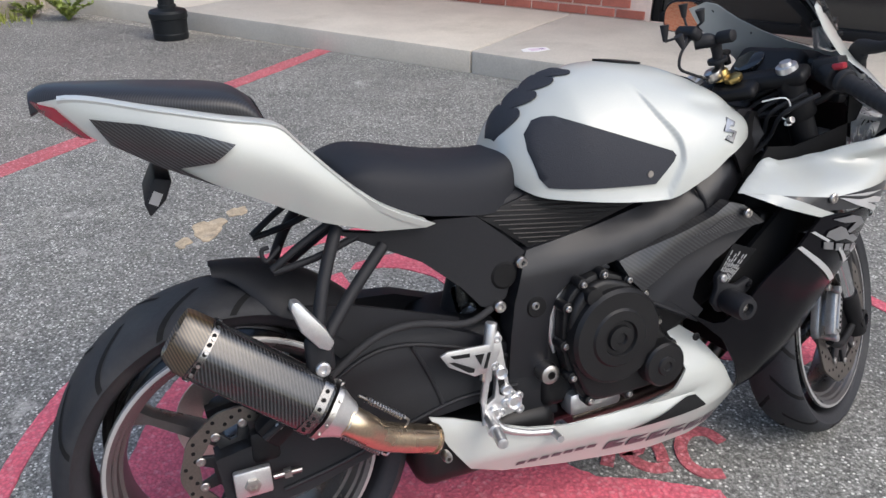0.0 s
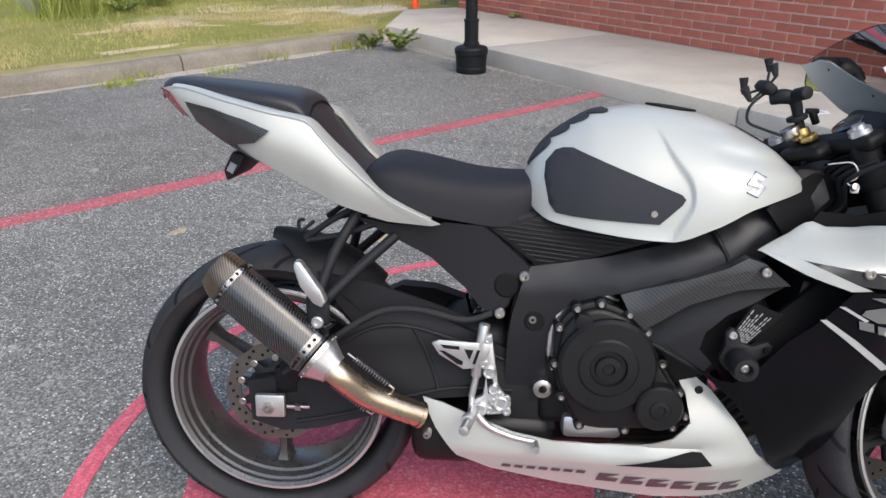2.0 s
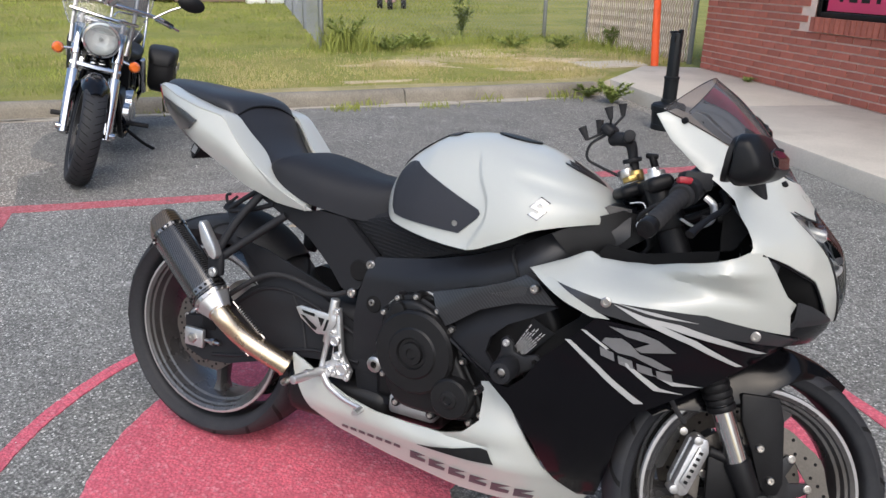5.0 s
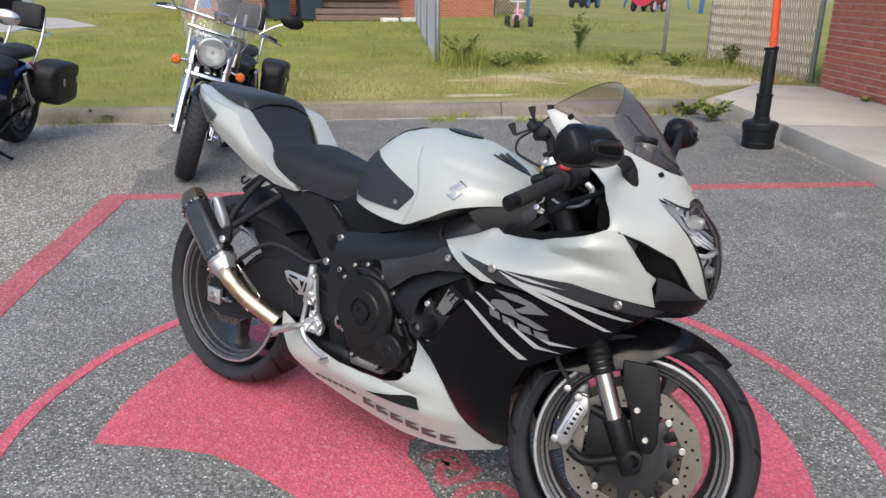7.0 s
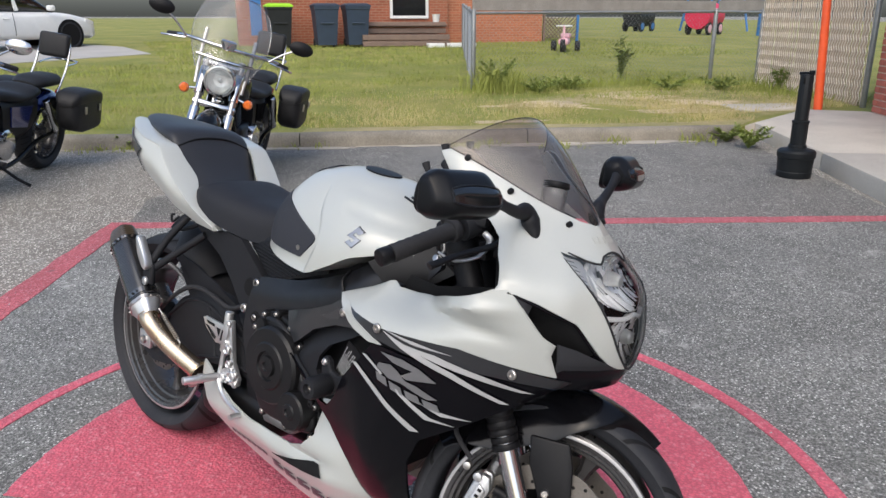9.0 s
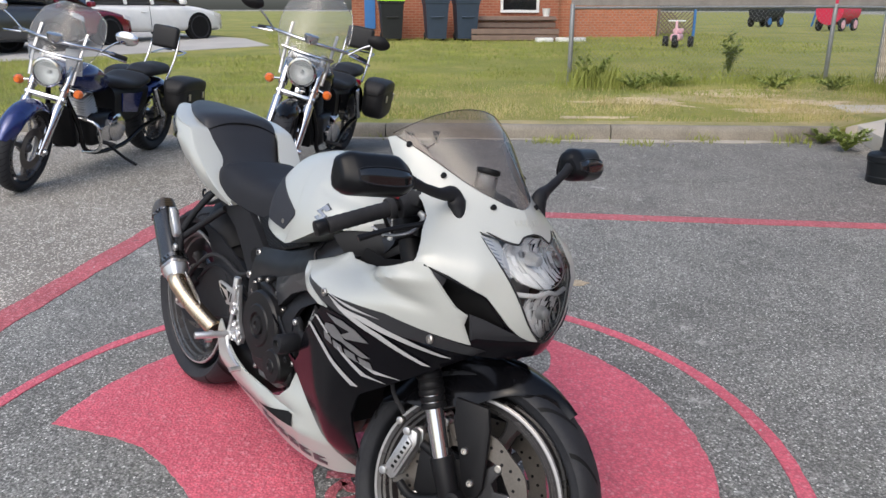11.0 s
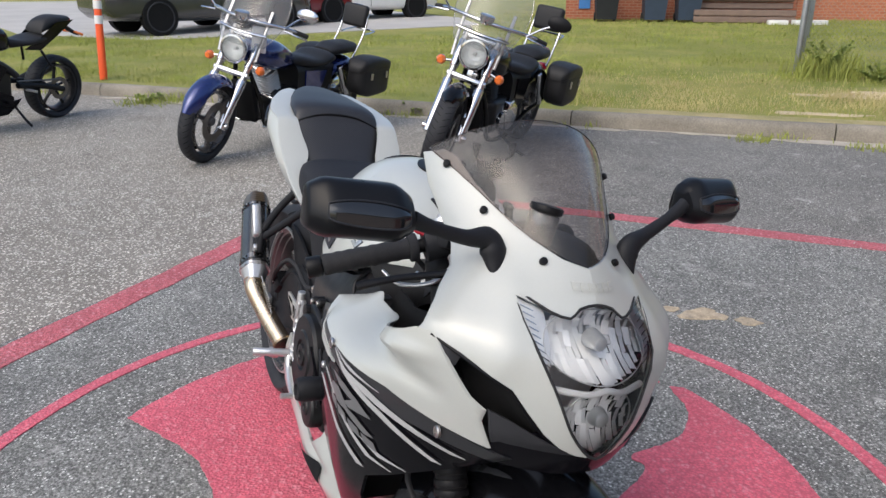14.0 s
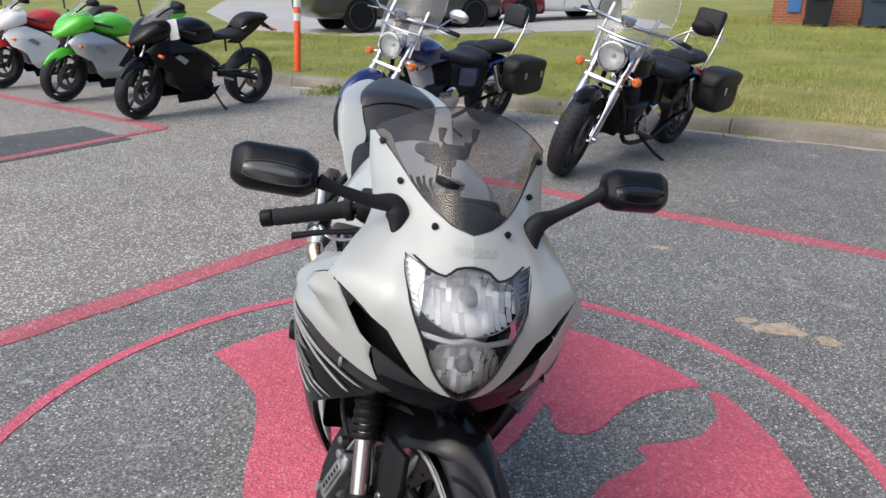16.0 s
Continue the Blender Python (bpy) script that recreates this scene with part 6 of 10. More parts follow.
# warning label on the inner cover
lab = bp("warning_label", panel([(0.935, 0.571), (0.986, 0.552), (0.921, 0.479), (0.891, 0.492)], lambda x, z: 0.198 + 0.16 * (x - 0.95), 0.002, 0.1, "y", -1, 0.0), "black_satin", "dark label with lines of white print")
bm = None
for k in range(8):
    f = (k + 0.6) / 8.6
    a0_, b0_ = Vector((0.894, 0.493)).lerp(Vector((0.919, 0.481)), f), Vector((0.934, 0.567)).lerp(Vector((0.982, 0.551)), f)
    lo_ = 0.08 + 0.04 * ((k * 5) % 3)
    hi_ = (0.92, 0.70, 0.86, 0.93, 0.60, 0.88, 0.90, 0.55)[k]
    for m_ in range(6):
        u0, u1 = lo_ + (hi_ - lo_) * m_ / 6, lo_ + (hi_ - lo_) * (m_ + 0.78) / 6
        p_, q_, d = a0_.lerp(b0_, u0), a0_.lerp(b0_, u1), Vector((0.0017, -0.0010))
        bm = panel([tuple(p_), tuple(q_), tuple(q_ + d), tuple(p_ + d)], lambda x, z: 0.198 + 0.16 * (x - 0.95), 0.0005, 0.1, "y", -1, 0.0012, bm)
tagged(bp("label_print", bm, "white_decal", "", lab), kind="stuff")

# front cowl, headlight, chin and ducts
HALF_OUT = [(0.0, 0.884), (0.036, 0.892), (0.070, 0.910), (0.098, 0.936), (0.120, 0.965), (0.137, 0.998), (0.150, 1.004), (0.172, 0.992), (0.170, 0.950), (0.165, 0.925), (0.161, 0.900), (0.161, 0.878), (0.172, 0.855), (0.194, 0.828), (0.217, 0.796), (0.230, 0.771)]
HALF_IN = [(0.213, 0.772), (0.185, 0.759), (0.154, 0.740), (0.127, 0.726), (0.105, 0.698), (0.080, 0.669), (0.052, 0.647), (0.030, 0.640), (0.0, 0.632)]
LAMP = [(0.0, 0.636), (0.024, 0.650), (0.048, 0.678), (0.060, 0.700), (0.078, 0.738), (0.098, 0.780), (0.110, 0.842), (0.072, 0.829), (0.045, 0.824), (0.028, 0.836), (0.0, 0.842)]


def cowl_x(y, z):
    return front_x(y, z) + 0.006 * math.exp(-((abs(y) - (0.13 + 0.35 * (0.80 - z))) / 0.018) ** 2) * ease(0.66, 0.72, z) * ease(0.90, 0.84, z)


for s in (-1, 1):
    half = HALF_OUT + HALF_IN[:-1] + [(0.014, 0.638)] + LAMP[1:]
    pts_ = [(s * y, z) for y, z in half]
    bp("front_cowl", panel(pts_ if s > 0 else pts_[::-1], cowl_x, 0.005, 0.016, "x"), "white_paint", "pearl white front cowl", None, 50)
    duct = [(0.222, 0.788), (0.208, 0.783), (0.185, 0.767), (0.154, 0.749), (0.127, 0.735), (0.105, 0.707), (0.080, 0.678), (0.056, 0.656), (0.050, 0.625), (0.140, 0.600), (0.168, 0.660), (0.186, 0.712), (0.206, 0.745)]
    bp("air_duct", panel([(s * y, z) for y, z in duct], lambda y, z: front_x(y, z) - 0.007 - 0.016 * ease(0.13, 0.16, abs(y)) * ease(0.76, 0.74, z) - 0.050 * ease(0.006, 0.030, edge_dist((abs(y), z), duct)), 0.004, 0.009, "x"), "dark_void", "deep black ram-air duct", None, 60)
    bp("duct_shoulder", panel([(s * y, z) for y, z in [(0.215, 0.777), (0.196, 0.7655), (0.180, 0.753), (0.186, 0.735), (0.197, 0.738), (0.206, 0.752)]], lambda y, z: front_x(y, z) - 0.003 - 0.012 * ease(0.200, 0.180, abs(y)), 0.004, 0.008, "x"), "nose_grey", "dark grey sloping duct mouth", None, 50)
    bp("chin", panel([(s * y, z) for y, z in [(0.0, 0.642), (0.066, 0.676), (0.115, 0.650), (0.140, 0.612), (0.110, 0.596), (0.05, 0.594), (0.0, 0.600)]], lambda y, z: front_x(y, z) - 0.004, 0.006, 0.02, "x"), "black_fairing", "black lower nose", None, 50)
    bp("duct_lip", tube([(front_x(y, z) - 0.004, s * y, z) for y, z in ((0.216, 0.772), (0.185, 0.756), (0.154, 0.738), (0.127, 0.724), (0.105, 0.696), (0.080, 0.667), (0.054, 0.646))], 0.003, 8), "black_fairing", "")
    bp("duct_blade", panel([(s * y, z) for y, z in [(0.147, 0.688), (0.123, 0.680), (0.084, 0.662), (0.046, 0.646), (0.018, 0.636), (0.018, 0.616), (0.122, 0.618), (0.138, 0.652)]], lambda y, z: front_x(y, z) + 0.003 - 0.012 * ease(0.655, 0.625, z), 0.006, 0.012, "x"), "nose_grey", "dark grey satin duct blade", None, 40)
    # screen screws
    for y, z in ((0.063, 0.885), (0.118, 0.932), (0.150, 0.983)):
        x = front_x(y, z)
        bp("screen_screw", rod((x - 0.002, s * y, z - 0.001), (x + 0.005, s * y * 1.02, z + 0.004), 0.0058, 12, 0.001), "black_satin", "")
lamp_pts = LAMP + [(-y, z) for y, z in LAMP[-2:0:-1]]
housing = bp("headlight", panel(lamp_pts, lambda y, z: front_x(y, z) - 0.10, 0.004, 0.02, "x"), "lamp_grey", "large clear headlight with stacked reflectors", None, 50)
bp("lens", panel(lamp_pts, lambda y, z: front_x(y, z) + 0.0015, 0, 0.018, "x"), "clear_glass", "clear headlight lens", housing, 80)
rim_line = smooth_line([(front_x(y, z) + 0.001, y, z) for y, z in lamp_pts], 2, True)
bp("lens_seal", tube(rim_line + rim_line[:1], 0.0022, 6, 1), "rubber", "", housing)
def reflector(name_, zc, ry, rz, deep, strips, twist):
    """A bowl pressed in upright flat strips, each turned a little, with a bright rim."""
    bm = bmesh.new()
    for k in range(strips):
        y0, y1 = ry * (-1 + 2 * k / strips), ry * (-1 + 2 * (k + 1) / strips)
        yc = (y0 + y1) / 2
        h = rz * math.sqrt(max(0.04, 1 - (yc / ry) ** 2))
        cuts = [-1, -0.42 + 0.16 * math.sin(k * 1.7), 0.12 + 0.15 * math.sin(k * 2.9 + 1), 0.58 + 0.1 * math.sin(k * 4.1), 1]
        for q_, (c0, c1) in enumerate(zip(cuts, cuts[1:])):
            turn_, lean_ = twist * math.sin(k * 2.4 + q_ * 1.9 + zc * 40), 0.55 * twist * math.sin(k * 1.3 + q_ * 2.7 + zc * 31)
            zm = zc + h * (c0 + c1) / 2
            rows = []
            for i in range(4):
                z = zc + h * (c0 + (c1 - c0) * i / 3)
                d = deep * max(0.0, 1 - 0.85 * (yc / ry) ** 2 - 0.95 * ((z - zc) / rz) ** 2)
                x = front_x(yc, z) - 0.012 - d + lean_ * (z - zm)
                rows.append([bm.verts.new((x + turn_ * (y - yc), y, z)) for y in (y0, yc, y1)])
            for p_, r_ in zip(rows, rows[1:]):
                for a_, b_ in ((0, 1), (1, 2)):
                    bm.faces.new((p_[a_], p_[b_], r_[b_], r_[a_]))
    bowl = bp(name_, bm, "reflector", "bright chrome reflector pressed in upright facets", housing, 20)
    edge = [(front_x(ry * math.cos(a), zc + rz * math.sin(a)) - 0.010, ry * math.cos(a), zc + rz * math.sin(a)) for a in (2 * math.pi * k / 36 for k in range(37))]
    bp(name_ + "_rim", tube(edge, 0.0011, 6, 1), "lamp_grey", "", housing)
    bp("bulb_shield", rod((front_x(0, zc) - deep * 0.9, 0, zc + 0.004), (front_x(0, zc) - deep * 0.35, 0, zc + 0.004), (0.016, 0.011), 16, 0.003), "lamp_grey", "", housing)
    return bowl


reflector("upper_reflector", 0.789, 0.086, 0.045, 0.055, 17, 0.45)
reflector("lower_reflector", 0.690, 0.058, 0.050, 0.032, 13, 0.45)
for s in (-1, 1):
    wing = [(0.075, 0.826), (0.110, 0.842), (0.098, 0.780), (0.084, 0.748), (0.078, 0.790)]
    bp("corner_light", panel([(s * y, z) for y, z in wing], lambda y, z: front_x(y, z) - 0.010, 0.003, 0.012, "x"), "lamp_silver", "silvery corner light", housing, 50)
    bm = None
    for k in range(10):
        z0_ = 0.836 - 0.0075 * k
        bm = tube([(front_x(0.106 - 0.0012 * k, z0_) - 0.0085, s * (0.108 - 0.0016 * k), z0_ + 0.002), (front_x(0.08, z0_) - 0.0085, s * (0.086 - 0.0006 * k), z0_ - 0.006)], 0.0011, 5, 1, bm)
    tagged(bp("corner_ribs", bm, "chrome", "", housing, 20), kind="stuff")
bp("lamp_divider", tube([(front_x(y, z) - 0.010, y, z) for y, z in ((-0.076, 0.735), (-0.03, 0.732), (0, 0.738), (0.03, 0.732), (0.076, 0.735))], 0.005, 8), "reflector", "", housing)
bm = None
for k in range(6):
    y = -0.033 + 0.0125 * k
    bm = panel([(y, 0.857), (y + 0.0095, 0.857), (y + 0.0095, 0.862), (y + 0.003, 0.862), (y + 0.0095, 0.868), (y, 0.868)], front_x, 0.001, 0.05, "x", 1, 0.0018, bm)
bp("nose_mark", bm, "grey_decal", "pale grey row of bars above the headlight")

# smoked bubble screen
cx_, cz_ = table([(0, 1.366), (0.25, 1.328), (0.5, 1.286), (0.75, 1.240), (1, 1.188)]), table([(0, 0.886), (0.25, 0.938), (0.5, 0.988), (0.75, 1.033), (1, 1.070)])
hw_ = table([(0, 0.006), (0.1, 0.048), (0.25, 0.084), (0.5, 0.122), (0.75, 0.150), (0.9, 0.162), (1, 0.167)])
ez_ = table([(0, 0.886), (0.25, 0.922), (0.5, 0.960), (0.75, 0.986), (1, 1.002)])
rows = []
for i in range(25):
    f = i / 24
    row = []
    for j in range(25):
        u = -1 + j / 12
        y = u * hw_(f)
        z = cz_(f) + (ez_(f) - cz_(f)) * abs(u) ** 2.1
        ex = front_x(hw_(f), ez_(f)) + 0.002
        x = cx_(f) + (min(ex, cx_(f)) - cx_(f)) * abs(u) ** 2.1
        row.append(Vector((x, y, z)))
    rows.append(row)
bm = loft(rows, None, False, False)
screen = bp("windscreen", bm, "smoke_glass", "smoked grey double-bubble windscreen", None, 80)
edge_ = [r[0] for r in rows[2:]] + rows[-1][1:-1] + [r[-1] for r in rows[2:][::-1]]
bp("screen_rim", tube(edge_, 0.0010, 6, 1), "smoke_glass", "", screen)

# mirrors
for s in (-1, 1):
    b0 = Vector((1.298, s * 0.122, 0.885))
    k0 = Vector((1.240, s * 0.250, 0.966))
    o0 = Vector((1.226, s * 0.382, 0.968))
    if s < 0:
        k0, o0 = Vector((1.288, -0.262, 0.931)), Vector((1.278, -0.402, 0.933))
    foot = [b0 + Vector((0.020, 0, -0.034)), b0, b0 + Vector((-0.006, s * 0.012, 0.018)), b0.lerp(k0, 0.35) + Vector((0.004, 0, 0.004)), b0.lerp(k0, 0.72) + Vector((0.016, 0, 0)), k0 + Vector((0.024, 0, 0))]
    mir = bp("mirror_stalk", tube(foot, [0.006, 0.021, 0.0180, 0.0115, 0.0098, 0.013], 16, 5, None, True, 0.75), "plastic_black", "black mirror stalk", None, 60)
    SECTION = [(-0.009, -0.034), (-0.009, 0.0), (-0.009, 0.035), (0.002, 0.041), (0.020, 0.040), (0.036, 0.029), (0.056, 0.006), (0.061, -0.012), (0.046, -0.028), (0.016, -0.037)]

    def ring_at(f, k=1.0):
        """Housing section at share f of its width: flat above, cut back below, narrower at both ends."""
        c = k0.lerp(o0, f)
        hh = k * (0.50 + 0.50 * ease(-0.10, 0.22, f)) * (1 - 0.30 * ease(0.84, 1.04, f))
        dd = k * (0.62 + 0.38 * ease(-0.05, 0.25, f)) * (1.06 - 0.30 * f) * (1 - 0.38 * ease(0.80, 1.04, f))
        return [c + Vector((x * (dd if x > 0 else k), 0, 0.002 + z * hh)) for x, z in SECTION]

    secs = [smooth_line(ring_at(0.0, 0.45), 3, True)] + [smooth_line(ring_at(0.02 + 0.97 * i / 18), 3, True) for i in range(19)] + [smooth_line(ring_at(1.012, 0.90), 3, True), smooth_line(ring_at(1.02, 0.62), 3, True)]
    shell = bp("mirror_shell", loft(secs), "mirror_black", "satin black mirror housing", mir, 50)
    secs, rim_ = [], [[], []]
    for i in range(13):
        f = 0.10 + 0.76 * i / 12
        r_ = ring_at(f)
        e = math.sin(math.pi * (0.05 + 0.90 * i / 12)) ** 0.35
        lift = Vector((0.0030, 0, 0.0022))
        mid_ = r_[6].lerp(r_[7], 0.30)
        up_, dn_ = r_[6].lerp(r_[5], e * 0.62) if e > 0.3 else r_[6], mid_.lerp(r_[7], e * 0.95)
        secs.append([up_ + lift * 0.7, up_.lerp(r_[6], 0.5) + lift, r_[6] + lift * 1.3, mid_ + lift * 1.2, dn_ + lift * 0.8])
        rim_[0].append(up_ + lift * 0.9)
        rim_[1].append(dn_ + lift * 0.9)
    inset = bp("mirror_inset", loft(secs, None, False, False), "dark_glass", "smoked glossy lens on the housing", shell, 60)
    bp("inset_rim", tube(rim_[0] + rim_[1][::-1] + rim_[0][:1], 0.0016, 6, 1), "frame_black", "", inset)
    o = []
    for j in range(36):
        a = 2 * math.pi * j / 36 + 0.01
        ca, sa = math.cos(a), math.sin(a)
        o.append(k0.lerp(o0, 0.52 + 0.455 * ca * abs(ca) ** -0.4) + Vector((-0.014 + 0.006 * sa, 0, 0.002 + 0.0365 * sa * abs(sa) ** -0.3)))
    mid_ = k0.lerp(o0, 0.52)
    back = [[mid_.lerp(q_, k_) + Vector((dx, 0, 0)) for q_ in o] for k_, dx in ((0.90, 0.010), (0.90, 0.002), (1.0, 0.002), (1.0, -0.006), (0.965, -0.007), (0.955, -0.003))]
    bp("mirror_bezel", loft(back, None, False), "black_satin", "black bezel round the glass", shell, 40)
    bm = bmesh.new()
    bm.faces.new([bm.verts.new(mid_.lerp(q_, 0.972) + Vector((-0.0055, 0, 0))) for q_ in o])
    bp("mirror_glass", bm, "mirror", "clear mirror glass", shell)


# steering: fork, clamps, bars, mudguard and front brakes
UPV = Vector((-math.sin(RAKE), 0, math.cos(RAKE)))
unsteer = STEER.inverted()
for s in (-1, 1):
    a = Vector((FX - 0.018, s * 0.098, FZ))
    fk = bp("fork_leg", rod(a + UPV * 0.225, a + UPV * 0.645, 0.0262, 24, 0.002), "black_satin", "black upper fork tube", None, 38, True)
    bp("fork_slider", rod(a + UPV * 0.07, a + UPV * 0.24, 0.0205, 24), "chrome", "polished steel fork slider", fk)
    bm = None
    for h, r in ((0.186, 0.0275), (0.200, 0.0265), (0.214, 0.0285), (0.230, 0.0280), (0.250, 0.0285)):
        bm = rod(a + UPV * h, a + UPV * (h + 0.012), r, 24, 0.002, bm)
    bp("fork_seal", bm, "black_satin", "", fk)
    bm = rod(a - UPV * 0.035 + Vector((0.008, 0, 0)), a + UPV * 0.085, (0.022, 0.0255), 20, 0.003)
    bm = tube([a + Vector((-0.085, -s * 0.010, 0.085)), a + Vector((-0.045, -s * 0.004, 0.075)), a + Vector((-0.010, 0, 0.060))], 0.0105, 10, 3, bm)
    bm = tube([a + Vector((-0.118, -s * 0.010, -0.012)), a + Vector((-0.080, -s * 0.004, -0.030)), a + Vector((-0.030, 0, -0.014)), a + Vector((0.0, 0, 0.0))], 0.0105, 10, 3, bm)
    bm = plate([(FX - 0.105, FZ + 0.075), (FX - 0.03, FZ + 0.085), (FX - 0.02, FZ), (FX - 0.06, FZ - 0.022), (FX - 0.10, FZ - 0.010)], s * 0.082, s * 0.094, 0.004, bm)
    bp("fork_foot", bm, "black_satin", "black axle foot", fk)
    bp("axle_end", revolve([(s * 0.095, 0.024), (s * 0.120, 0.022), (s * 0.122, 0.014), (s * 0.110, 0.012), (s * 0.110, 0)], (FX, 0, FZ), "y", 20), "black_satin", "hollow axle end", fk, 30)
    # radial caliper behind the leg
    cc_ = Vector((FX - 0.140, s * 0.084, FZ + 0.054))
    rot = pose(0, 0, 0, 0, -70, 0)
    bm = plate([(-0.060, -0.010), (-0.050, -0.019), (0.040, -0.019), (0.062, -0.006), (0.060, 0.010), (0.046, 0.018), (-0.040, 0.016), (-0.058, 0.008)], s * 0.004, s * 0.026, 0.005)
    bm = plate([(-0.060, -0.010), (-0.050, -0.019), (0.040, -0.019), (0.062, -0.006), (0.060, 0.010), (0.046, 0.018), (-0.040, 0.016), (-0.058, 0.008)], -s * 0.026, -s * 0.006, 0.005, bm)
    bm = box((0, 0, -0.010), (0.060, 0.040, 0.014), 0.004, 2, None, bm)
    bm = plate([(-0.042, -0.012), (0.036, -0.012), (0.044, 0.006), (-0.034, 0.009)], s * 0.024, s * 0.031, 0.003, bm)
    bm = rod((0.052, s * 0.020, 0.014), (0.052, s * 0.034, 0.014), 0.009, 16, 0.002, bm)
    bm = rod((-0.052, s * 0.020, 0.012), (-0.052, s * 0.034, 0.012), 0.009, 16, 0.002, bm)
    bm.transform(Matrix.Translation(cc_) @ rot)
    cal = bp("front_caliper", bm, "caliper_silver", "silver radial brake caliper", fk)
    for k in (-1, 1):
        q = cc_ + rot.to_3x3() @ Vector((k * 0.054, 0, 0.014))
        bp("caliper_bolt", rod(q, q + Vector((0, s * 0.030, 0)), 0.006, 10, 0.001), "steel", "", cal)
    bm = None
    for k in range(6):
        q = cc_ + rot.to_3x3() @ Vector((-0.030 + 0.0125 * k, s * 0.0312, -0.002))
        bm = box(q, (0.006, 0.0005, 0.008), 0, 1, rot, bm)
    tagged(bp("caliper_mark", bm, "dark_void", "row of dark bars", cal), kind="stuff")
    bp("brake_hose", tube([cc_ + Vector((-0.02, s * 0.01, 0.08)), cc_ + Vector((-0.06, s * 0.02, 0.14)), cc_ + Vector((-0.04, s * 0.0, 0.24)), cc_ + Vector((-0.05, -s * 0.03, 0.36))], 0.005, 8), "rubber", "black brake hose", fk)
    bp("banjo", rod(cc_ + Vector((-0.022, s * 0.004, 0.066)), cc_ + Vector((-0.022, s * 0.022, 0.066)), 0.008, 12, 0.001), "steel", "", cal)
    bp("fender_stay", plate([(FX - 0.056, FZ + 0.205), (FX + 0.020, FZ + 0.205), (FX + 0.034, FZ + 0.16), (FX + 0.048, FZ + 0.04), (FX + 0.040, FZ + 0.015), (FX + 0.016, FZ + 0.012), (FX + 0.002, FZ + 0.03), (FX - 0.022, FZ + 0.095), (FX - 0.048, FZ + 0.150)], s * 0.074, s * 0.088, 0.005), "black_satin", "", fk)
    for dx, dz in ((-0.008, 0.104), (0.020, 0.044)):
        bolt((FX + dx, s * 0.088, FZ + dz), 0.008, s, "steel", fk, 0.008)
for h, hw, d, nm in ((0.42, 0.135, 0.05, "lower_clamp"), (0.618, 0.135, 0.052, "top_clamp")):
    c = Vector((FX - 0.026, 0, FZ + 0.018)) + UPV * h
    bm = box((0, 0, 0), (d, hw * 2, 0.030), 0.012, 3)
    bm = box((-0.030, 0, 0), (0.06, 0.10, 0.026), 0.012, 3, None, bm)
    bm.transform(Matrix.Translation(c) @ pose(0, 0, 0, 0, -24, 0))
    cl = bp(nm, bm, "black_satin", "black fork clamp", None, 38, True)
    if nm == "top_clamp":
        for s in (-1, 1):
            a = Vector((FX - 0.018, s * 0.098, FZ)) + UPV * 0.650
            bp("fork_cap", revolve([(0, 0.021), (0.012, 0.020), (0.013, 0.012), (0.020, 0.011), (0.020, 0)], (0, 0, 0), "z", 20), "alloy", "alloy fork cap", cl)
            cl.children[-1].matrix_basis = Matrix.Translation(a) @ pose(0, 0, 0, 0, -24, 0)
        n0 = Vector((FX - 0.050, 0, FZ + 0.020)) + UPV * 0.624
        bp("stem_nut", rod(n0, n0 + UPV * 0.012, 0.019, 6, 0.002), "brass", "brass-coloured stem nut", cl)
